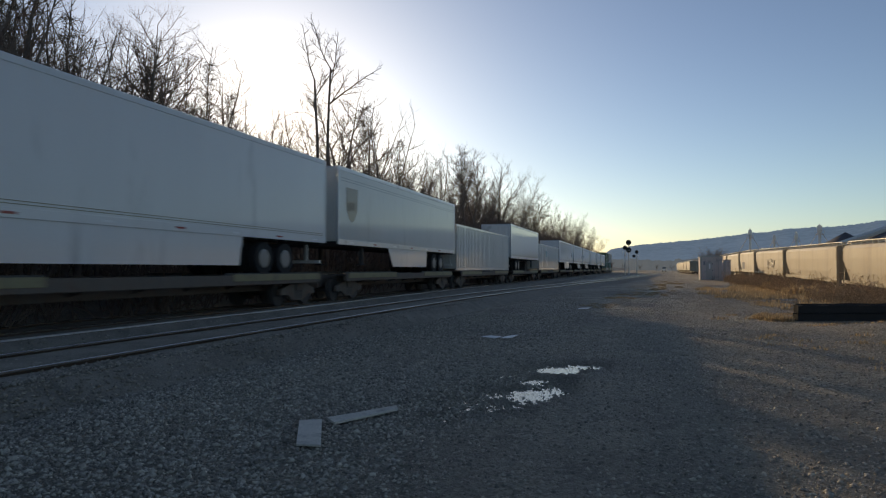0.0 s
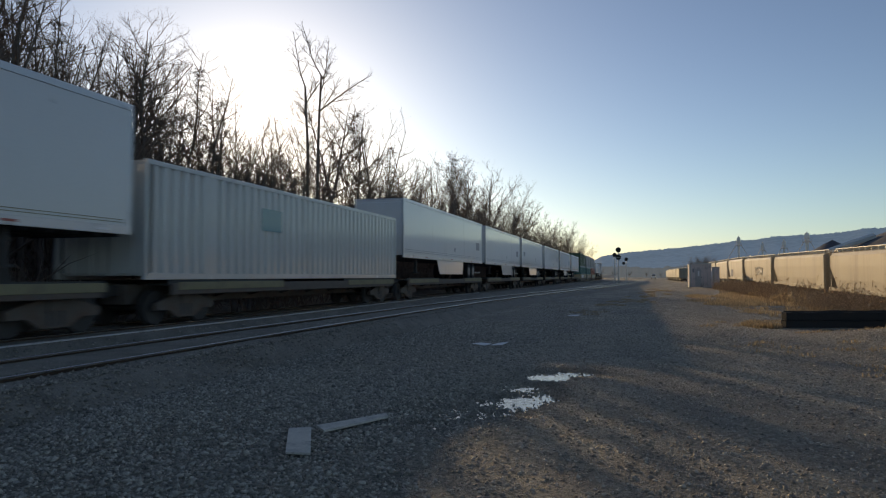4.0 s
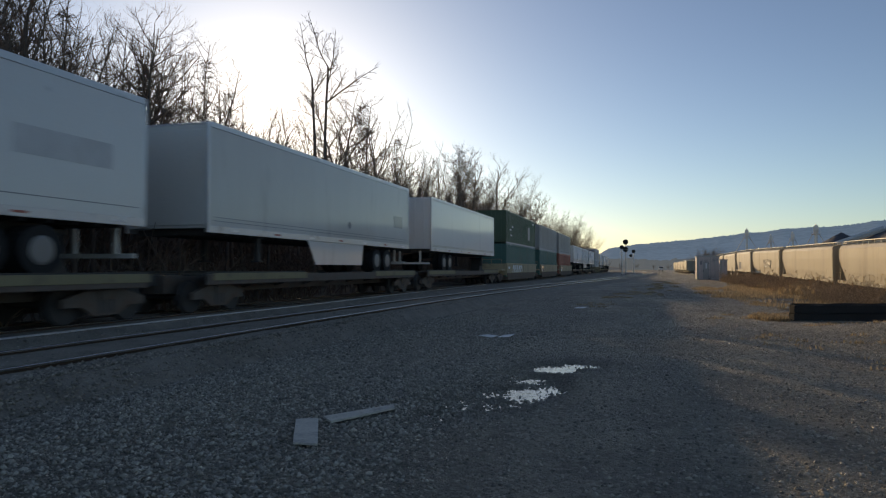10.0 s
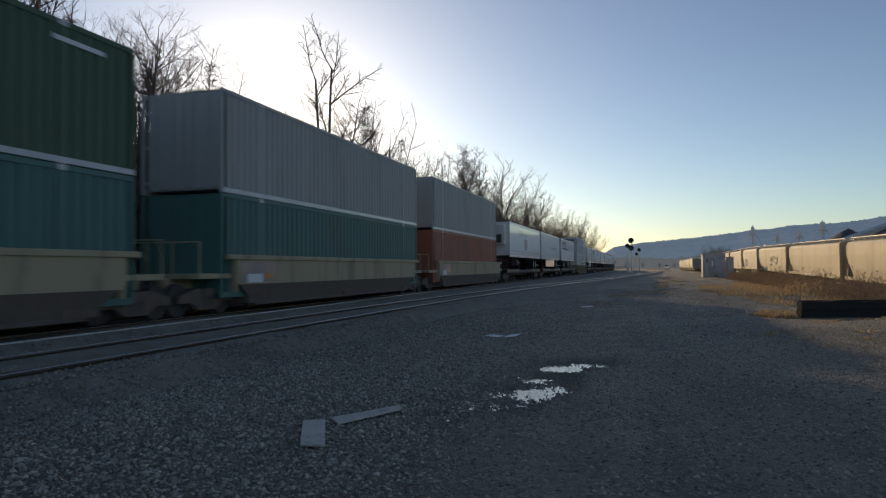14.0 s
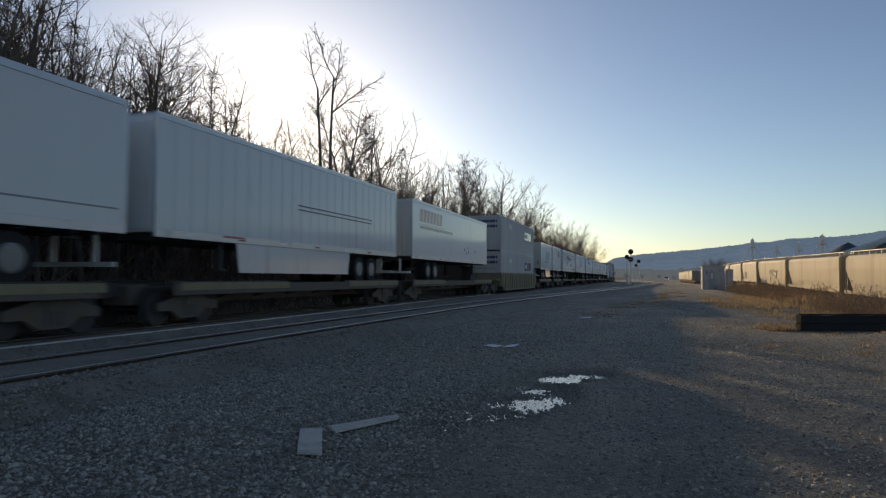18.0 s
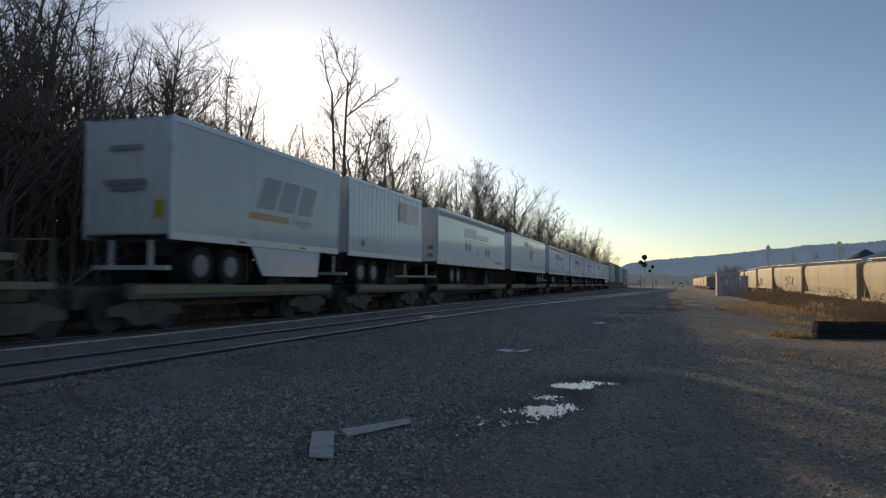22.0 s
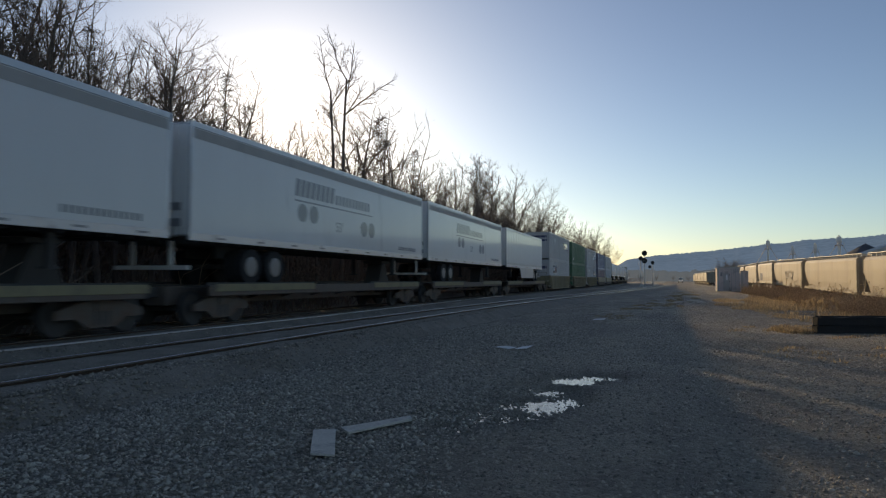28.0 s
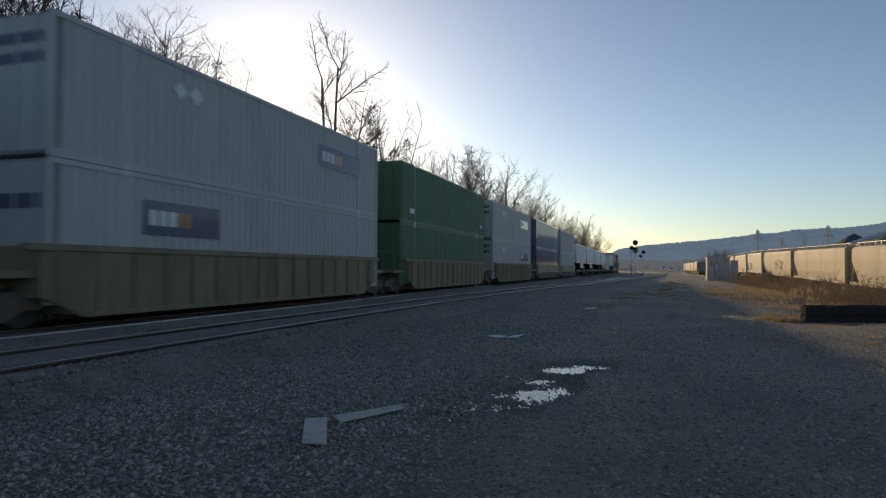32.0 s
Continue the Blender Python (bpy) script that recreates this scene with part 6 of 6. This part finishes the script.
# ---- stacked timbers ----
def timber(length, w, h, seed):
    rnd = random.Random(seed)
    g = Geo()
    n = 14
    for i in range(n + 1):
        x = length * i / n
        for a, c in ((-1, -1), (1, -1), (1, 1), (-1, 1)):
            for e in ((0.86, 1.0), (1.0, 0.86)) if a * c > 0 else ((1.0, 0.86), (0.86, 1.0)):
                g.v.append((x, a * w / 2 * e[0] + rnd.gauss(0, 0.006), h / 2 + c * h / 2 * e[1] + rnd.gauss(0, 0.006)))
    for i in range(n):
        for k in range(8):
            a, c = i * 8 + k, i * 8 + (k + 1) % 8
            g.f.append((a, c, c + 8, a + 8))
    g.f += [tuple(range(8)), tuple(range(n * 8, n * 8 + 8))]
    g.s = [0] * len(g.f)
    return g


for k, (x, y, z, turn, length) in enumerate(((4.24, 21.72, 0.0, 17, 5.4), (4.62, 22.25, 0.02, 19, 5.0), (4.28, 21.84, 0.25, 18, 5.6), (4.42, 22.2, 0.27, 20, 5.2))):
    o = solid("timber_beam", timber(length, 0.30, 0.25, k), M_TIMBER, "long tar-black squared timber in a stack on gravel", "timber", "stack of black timbers")
    o.matrix_world = pose(x, y, ground_z(x + 1, y) + z - 0.04, 0, 0, turn)


# ---- grass and weeds ----
def grass_patch(name, n, spots, hgt, mat_, label, seed, wide=0.012, droop=0.5):
    """Blades of dry grass about the given spots (x, y, radius x, radius y)."""
    rng = np.random.default_rng(seed)
    g = Geo()
    w = np.array([s[2] * s[3] for s in spots])
    pick = rng.choice(len(spots), n, p=w / w.sum())
    for k in range(n):
        sx, sy, rx, ry = spots[pick[k]]
        a, r = rng.random() * 6.283, math.sqrt(rng.random())
        x, y = sx + rx * r * math.cos(a), sy + ry * r * math.sin(a)
        z = ground_z(x, y) - 0.01
        hh = hgt * rng.uniform(0.4, 1.15) * (1.1 - 0.5 * r)
        t = rng.random() * 6.283
        dx, dy = math.cos(t), math.sin(t)
        b = droop * hh * rng.random()
        ww = wide * rng.uniform(0.6, 1.4)
        p0, p1, p2 = (x, y, z), (x + dx * b * 0.35, y + dy * b * 0.35, z + hh * 0.6), (x + dx * b, y + dy * b, z + hh * rng.uniform(0.85, 1.0))
        ox, oy = -dy * ww, dx * ww
        o = len(g.v)
        g.v += [(p0[0] - ox, p0[1] - oy, p0[2]), (p0[0] + ox, p0[1] + oy, p0[2]), (p1[0] + ox * 0.8, p1[1] + oy * 0.8, p1[2]), (p1[0] - ox * 0.8, p1[1] - oy * 0.8, p1[2]), p2]
        g.f += [(o, o + 1, o + 2, o + 3), (o + 3, o + 2, o + 4)]
    me = bpy.data.meshes.new(name)
    me.from_pydata(g.v, [], g.f)
    me.materials.append(mat_)
    return tagged(new(name, me), label, "grass", kind="stuff")


rg = random.Random(17)
strip = [(rg.uniform(4.2, 12.5), rg.uniform(34, 60), rg.uniform(0.6, 1.6), rg.uniform(1.0, 3.0)) for _ in range(40)] + [(5.2 + 0.10 * (y - 27) + rg.uniform(-0.4, 0.8), y, 1.0, 1.6) for y in range(44, 98, 2)]
strip += [(rg.uniform(5.0, 12.0), rg.uniform(26, 50), rg.uniform(0.15, 0.5), rg.uniform(0.2, 0.9)) for _ in range(60)]
strip += [(rg.uniform(8.0, 11.0), rg.uniform(25, 38), rg.uniform(0.7, 1.6), rg.uniform(0.8, 2.0)) for _ in range(16)]
grass_patch("dry_grass", 34000, strip, 0.27, M_DRYGRASS, "golden dry grass along the yard edge", 21, 0.02)
low = [(3.4, 21.9, 0.55, 0.6), (3.9, 22.6, 0.4, 0.5), (3.1, 14.6, 0.5, 0.35), (2.8, 16.3, 0.5, 0.5), (3.9, 12.6, 0.5, 0.4), (-1.7, 29, 0.7, 1.2), (-1.1, 36, 0.8, 2.0), (-0.6, 43, 0.9, 3.0), (0.6, 52, 0.8, 4.0), (4.6, 24.5, 0.7, 0.7), (1.6, 62, 0.8, 5.0), (2.6, 75, 1.0, 6.0), (5.0, 15.2, 1.0, 0.5), (4.4, 11.2, 0.9, 0.5), (5.6, 19.2, 1.2, 0.7), (3.2, 22.4, 0.9, 0.7), (6.4, 16.2, 1.6, 0.7), (8.2, 20.5, 1.5, 1.0)]
low = [(x + rg.gauss(0, rx * 0.8), y + rg.gauss(0, ry * 0.8), rx * rg.uniform(0.15, 0.5), ry * rg.uniform(0.15, 0.5)) for x, y, rx, ry in low for _ in range(9)]
low += [(rg.uniform(4.5, 9.5), rg.uniform(23, 36), rg.uniform(0.2, 0.7), rg.uniform(0.2, 0.8)) for _ in range(46)]
grass_patch("thatch", 16000, low, 0.10, M_DRYGRASS, "low tufts of dry yellow grass on gravel", 22, 0.012, 1.0)

grass_patch("grass_tuft", 2200, [(3.85, 21.9, 0.42, 0.4), (3.6, 22.5, 0.4, 0.5), (3.95, 21.4, 0.2, 0.2)], 0.22, M_DRYGRASS, "golden tuft of dry grass beside the black timbers", 23, 0.014, 0.8)

tall = [(rg.uniform(8.6, 12.8), rg.uniform(28, 62), rg.uniform(0.4, 1.1), rg.uniform(0.6, 2.0)) for _ in range(46)]
grass_patch("tall_grass", 15000, tall, 0.75, M_DRYGRASS, "tall tan dry grass among the brown weeds", 24, 0.016, 0.7)


def weed_mesh(seed, n, w, d, hgt):
    rnd = random.Random(seed)
    g = Geo()
    for i in range(n):
        p = Vector((rnd.uniform(-w, w), rnd.uniform(-d, d), 0))
        dd = Vector((rnd.gauss(0, 0.25), rnd.gauss(0, 0.25), 1)).normalized()
        ll = hgt * rnd.uniform(0.4, 1.0)
        pts = [p, p + dd * ll * 0.5, p + (dd + Vector((rnd.gauss(0, 0.2), rnd.gauss(0, 0.2), 0))) * ll]
        tube_path(g, pts, [0.012, 0.009, 0.005], 3)
        for k in range(5):
            f = rnd.uniform(0.35, 1.0)
            q = pts[0].lerp(pts[2], f)
            e = Vector((rnd.gauss(0, 0.7), rnd.gauss(0, 0.7), rnd.uniform(0.2, 1.0))).normalized() * ll * rnd.uniform(0.1, 0.24)
            tube_path(g, [q, q + e], [0.008, 0.005], 3)
            s = rnd.uniform(0.025, 0.05)
            o = len(g.v)
            c = q + e
            g.v += [tuple(c + Vector(v) * s) for v in ((1, 0, 0), (0, 1, 0.3), (-1, 0, 0), (0, -1, 0.3), (0, 0, 1.3))]
            g.f += [(o, o + 1, o + 4), (o + 1, o + 2, o + 4), (o + 2, o + 3, o + 4), (o + 3, o, o + 4)]
            g.s += [0] * 4
    return g.mesh("weeds", M_WEED)


WEEDS = [weed_mesh(60 + i, 46, 1.6, 1.8, (0.9, 1.1, 1.45)[i]) for i in range(3)]
for k in range(150):
    y = 25 + rg.random() ** 1.3 * 70
    x = max(13.0 - 4.8 * rg.random(), 0.128 * y + rg.uniform(0, 1.2))
    o = tagged(new("weed_clump", WEEDS[rg.randrange(3)]), "clump of dry brown weeds in front of the hopper track", "weeds", "brown weeds along the yard track", "stuff")
    o.matrix_basis = pose(x, y, ground_z(x, y) - 0.05, 0, 0, rg.uniform(0, 360))
    z = rg.uniform(0.75, 1.3) * (1.15 if x > 10.5 else 0.8)
    o.scale = (z, z, z)
for x, y, s in ((12.6, 37.0, 1.3), (12.2, 43.5, 1.0), (12.9, 31.5, 1.25)):
    t = copy_thing(KINDS[7], pose(x, y, ground_z(x, y) - 0.1, 0, 0, 40 * y))
    t.scale = (0.24 * s, 0.24 * s, 0.22 * s)
    t.name = "bare_shrub"
    tagged(t, "bare twiggy shrub among dry weeds", "shrub", "shrubs along the yard track")


# ---- signal bungalow and its side cabinet ----
def make_bungalow():
    b = thing("signal_bungalow", "pale grey steel signal equipment bungalow beside the yard", "equipment cabinet")
    part("body", Geo().bevel_box(0, 2.9, 0, 3.0, 0.15, 3.15, 0.03), M_SHED, b)
    part("roof", Geo().prism([(-0.12, 3.15), (3.02, 3.15), (3.02, 3.22), (1.45, 3.36), (-0.12, 3.22)], 1, -0.12, 3.12), M_CABINET, b)
    part("base", Geo().box(-0.05, 2.95, -0.05, 3.05, -0.5, 0.15), M_CABINET, b)
    # strip added at the left corner to stand in for the sunlit side
    part("lit_side_strip", Geo().box(-0.03, 0.22, -0.03, 0.05, 0.15, 3.15), M_CABINET, b, "pale strip standing in for the sunlit left side")
    for x in (1.75, 2.3):
        part("seam_strip", Geo().box(x, x + 0.06, -0.02, 0.0, 0.2, 3.1), M_CABINET, b)
    part("notice", Geo().box(1.1, 1.3, -0.055, -0.04, 1.6, 2.3), M_LTWHITE, b, "white notice plate")
    d = part("door", Geo().bevel_box(0.75, 1.55, -0.04, 0.0, 0.3, 2.5, 0.015), M_CABINET, b)
    part("handle", Geo().box(0.82, 0.86, -0.09, -0.04, 1.2, 1.45), M_BLACKSTEEL, d)
    for z in (0.5, 1.35, 2.2):
        part("hinge", Geo().box(1.5, 1.58, -0.06, -0.04, z, z + 0.14), M_BLACKSTEEL, d)
    part("vent", Geo().box(0.4, 0.62, -0.03, 0.0, 2.1, 2.6), M_LTGREY, b)
    return b


b = make_bungalow()
b.matrix_world = pose(7.5, 99.0, -0.15)
b.scale = (1.0, 1.0, 1.06)
c = thing("relay_cabinet", "pale steel relay cabinet standing beside the bungalow", "equipment cabinet")
part("body", Geo().bevel_box(0, 0.95, 0, 0.8, 0.1, 2.9, 0.03), M_SHED, c)
part("door", Geo().bevel_box(0.06, 0.32, -0.03, 0.0, 0.2, 2.8, 0.012), M_CABINET, c)
part("roof", Geo().bevel_box(-0.06, 1.01, -0.08, 0.86, 2.9, 2.98, 0.02), M_CABINET, c)
part("base", Geo().box(-0.04, 0.99, -0.04, 0.84, -0.5, 0.1), M_CABINET, c)
c.matrix_world = pose(10.02, 95.0, -0.2)


# ---- block signals ----
def make_signal(x, y, top, heads, label):
    s = thing("block_signal", label, "railway signal", "signals beside the main line")
    z0 = -0.1
    part("mast", Geo().tube((0, 0, z0), (0, 0, top), 0.09, 0.07, 10), M_GALV, s)
    part("base", Geo().bevel_box(-0.35, 0.35, -0.35, 0.35, z0 - 0.4, z0 + 0.25, 0.03), M_CABINET, s)
    l = Geo()
    for dx in (-0.2, 0.2):
        l.tube((dx, 0.25, z0), (dx, 0.25, top - 1.0), 0.02, 0.02, 6)
    for k in range(int((top - 1.2) / 0.35)):
        l.tube((-0.2, 0.25, 0.3 + k * 0.35), (0.2, 0.25, 0.3 + k * 0.35), 0.012, 0.012, 5)
    part("ladder", l, M_GALV, s)
    for dx, hz, r in heads:
        h = part("head", Geo().tube((dx, -0.12, hz), (dx, -0.02, hz), r, r, 20).box(dx - 0.12, dx + 0.12, -0.05, 0.2, hz - 0.25, hz + 0.25), M_SIGNALBLACK, s, "round black signal target")
        for lz in (-0.36, 0.0, 0.36):
            part("lens_hood", Geo().tube((dx, -0.34, hz + lz * r / 0.62), (dx, -0.12, hz + lz * r / 0.62), 0.12, 0.12, 10, False), M_SIGNALBLACK, h)
    part("platform", Geo().box(-0.5, 0.5, -0.3, 0.4, top - 2.3, top - 2.24).tube((-0.5, 0.4, top - 2.24), (-0.5, 0.4, top - 1.3), 0.02, 0.02, 6).tube((0.5, 0.4, top - 2.24), (0.5, 0.4, top - 1.3), 0.02, 0.02, 6).tube((-0.5, 0.4, top - 1.3), (0.5, 0.4, top - 1.3), 0.02, 0.02, 6), M_GALV, s)
    s.matrix_world = pose(x, y, 0)
    return s


make_signal(-3.45, 162.0, 8.2, ((0, 7.75, 0.62), (0, 6.0, 0.62)), "tall block signal with two black target heads")
make_signal(-4.3, 162.0, 7.0, ((0, 6.55, 0.5),), "slender block signal with one black target head")
make_signal(-2.0, 196.0, 6.8, ((0, 6.35, 0.5), (-0.75, 5.2, 0.42)), "distant block signal with small black heads")


# ---- grain elevator legs and heaps beyond the hoppers ----
def make_leg(az, dist, el, label, size=1.0):
    t = thing("elevator_tower", label, "tower", "elevator legs beyond the yard")
    top = 1.55 + dist * math.tan(radians(el))
    part("leg", Geo().bevel_box(-0.42 * size, 0.42 * size, -0.42, 0.42, -0.5, top - 2.0, 0.12), M_GALV, t)
    part("head_house", Geo().prism([(-0.7 * size, top - 2.0), (0.7 * size, top - 2.0), (0.7 * size, top - 0.7), (0.55 * size, top), (-0.55 * size, top), (-0.7 * size, top - 0.7)], 1, -0.6, 0.6), M_GALV, t)
    part("vent_cap", Geo().tube((0, 0, top), (0, 0, top + 0.5), 0.18, 0.22, 10), M_GALV, t)
    part("platform", Geo().box(-1.2 * size, 1.2 * size, -1.2, 1.2, top - 3.0, top - 2.85), M_SHED, t)
    r = Geo()
    for x in (-1.2, -0.4, 0.4, 1.2):
        r.tube((x * size, -1.2, top - 2.9), (x * size, -1.2, top - 1.8), 0.05, 0.05, 5)
    r.tube((-1.2 * size, -1.2, top - 1.8), (1.2 * size, -1.2, top - 1.8), 0.05, 0.05, 5)
    part("railing", r, M_SHED, t)
    for s in (-1, 1):
        part("spout", Geo().tube((s * 0.5, 0, top - 2.2), (s * 5.0, 2.0, max(2.0, top - 10.0)), 0.08, 0.08, 8), M_SHED, t)
    t.matrix_world = pose(dist * math.sin(radians(az)), dist * math.cos(radians(az)), 0, 0, 0, -az)
    return t


make_leg(8.0, 262, 3.05, "galvanised grain elevator leg with spouts", 0.9)
make_leg(9.7, 300, 2.55, "distant galvanised elevator leg", 0.8)
make_leg(11.2, 285, 2.72, "galvanised elevator leg with a railed platform", 0.9)
make_leg(12.75, 255, 3.25, "tall galvanised elevator leg with a railed platform", 1.15)


def heap(x, y, r, h, seed, label):
    g = Geo()
    n, m = 48, 12
    for j in range(m + 1):
        for i in range(n):
            a, f = 2 * math.pi * i / n, j / m
            rr = r * (1 - f ** 1.7) * (1 + 0.08 * noise.noise(Vector((math.cos(a) * 2, math.sin(a) * 2, seed))))
            g.v.append((x + rr * math.cos(a), y + rr * math.sin(a), -0.6 + h * f ** 1.1 + 0.12 * h * noise.noise(Vector((math.cos(a) * 3, math.sin(a) * 3, f * 4 + seed))) * f * (1 - f)))
    for j in range(m):
        for i in range(n):
            g.f.append((j * n + i, j * n + (i + 1) % n, (j + 1) * n + (i + 1) % n, (j + 1) * n + i))
    g.s = [0] * len(g.f)
    return solid("spoil_mound", g, M_DARKROOF, label, "mound", "dark mounds beyond the yard", smooth=True)


heap(250 * math.sin(radians(14.4)), 250 * math.cos(radians(14.4)), 16, 14.0, 1.0, "dark conical mound of bulk material")
heap(230 * math.sin(radians(19.9)), 230 * math.cos(radians(19.9)), 30, 18.5, 2.0, "large dark conical mound of bulk material")


def conveyor(p0, p1, label):
    c = thing("conveyor", label, "conveyor", "inclined conveyors over the heaps")
    a, d = Vector(p0), Vector(p1)
    part("gallery", Geo().tube(a, d, 0.9, 0.9, 6), M_GALV, c)
    for f in (0.25, 0.55, 0.85):
        q = a.lerp(d, f)
        part("trestle_leg", Geo().tube((q.x - 1.2, q.y, -0.6), (q.x, q.y, q.z), 0.18, 0.14, 6).tube((q.x + 1.2, q.y, -0.6), (q.x, q.y, q.z), 0.18, 0.14, 6), M_SHED, c)
    return c


conveyor((48, 215, 6.5), (66, 215, 13.0), "pale inclined conveyor gallery over a dark heap")
conveyor((58, 205, 8.0), (84, 205, 13.5), "long pale inclined conveyor gallery")
shed = thing("warehouse", "low grey warehouse roof behind the hopper cars", "building")
part("wall", Geo().box(36, 78, 222, 236, -0.6, 6.0), M_SHED, shed)
part("roof", Geo().prism([(221, 6.0), (237, 6.0), (229, 8.2)], 0, 35.5, 78.5), M_GALV, shed)

# far trees at the bend and behind the hoppers
for k, (az, d, h) in enumerate(((4.9, 320, 14.5), (5.4, 330, 15.5), (6.0, 335, 15.0), (4.4, 345, 12.5), (6.5, 350, 13.5), (5.1, 340, 14.0), (5.7, 345, 14.5), (4.7, 335, 13.5), (6.2, 338, 14.0), (5.3, 325, 14.0), (5.9, 322, 13.0), (4.1, 350, 10.5), (6.9, 355, 12.0), (7.3, 345, 11.5), (7.7, 352, 10.5), (6.7, 340, 12.5), (2.2, 420, 6.5), (1.0, 450, 6.0), (-0.3, 460, 6.5), (3.2, 430, 6.5), (-1.6, 430, 7.0), (-2.6, 420, 8.0))):
    plant(8 + k % 2, d * math.sin(radians(az)) / NEARER, d * math.cos(radians(az)) / NEARER, 0.78 * h / NEARER, 50 * k)


# ---- small rail vehicle far down the line, facing the camera with its lamps on ----
def lamp_material():
    m = bpy.data.materials.new("headlamp_glow")
    m.use_nodes = True
    e = m.node_tree.nodes["Principled BSDF"]
    e.inputs["Emission Color"].default_value, e.inputs["Emission Strength"].default_value = (1.0, 0.95, 0.8, 1), 1.6
    return m


v = thing("rail_truck", "small white service truck far down the line with lit headlamps", "truck")
part("cab", Geo().bevel_box(-1.0, 1.0, -1.6, 0.4, 0.9, 2.4, 0.12), M_WHITE, v)
part("bonnet", Geo().bevel_box(-0.95, 0.95, -2.6, -1.5, 0.7, 1.5, 0.1), M_WHITE, v)
part("bed", Geo().bevel_box(-1.0, 1.0, 0.4, 2.6, 0.8, 1.7, 0.05), M_SHED, v)
part("windscreen", Geo().box(-0.85, 0.85, -1.63, -1.58, 1.6, 2.25), M_SIGNALBLACK, v)
M_LAMP = lamp_material()
for s in (-1, 1):
    part("headlamp", Geo().tube((s * 0.7, -2.66, 1.1), (s * 0.7, -2.58, 1.1), 0.09, 0.09, 12), M_LAMP, v)
    for y in (-1.9, 1.7):
        w = part("wheel", Geo().tube((s * 0.85 - 0.12, y, 0.42), (s * 0.85 + 0.12, y, 0.42), 0.42, 0.42, 16), M_RUBBER, v)
        part("hub", Geo().tube((s * 0.97, y, 0.42), (s * 0.99, y, 0.42), 0.2, 0.18, 12), M_RIM, w)
v.matrix_world = pose(9.6, 352, 0.1)



def motions():
    """The train runs towards the camera at a steady pace."""
    for ob, c, z in MOVERS:
        if c < BEND_AT - 20:
            times = (0.0, 32.0)
        else:
            turn = min(32.0, (c - BEND_AT) / SPEED + 1.0)
            times = sorted({0.0, 32.0, *[round(0.5 * k, 3) for k in range(0, int(turn / 0.5) + 2) if 0.5 * k < 32.0]})
        rows = []
        for t in times:
            x, y, h = main_at(c - SPEED * t)
            rows.append((t, pose(x, y, z, 0, 0, h)))
        walk(ob, rows)


motions()
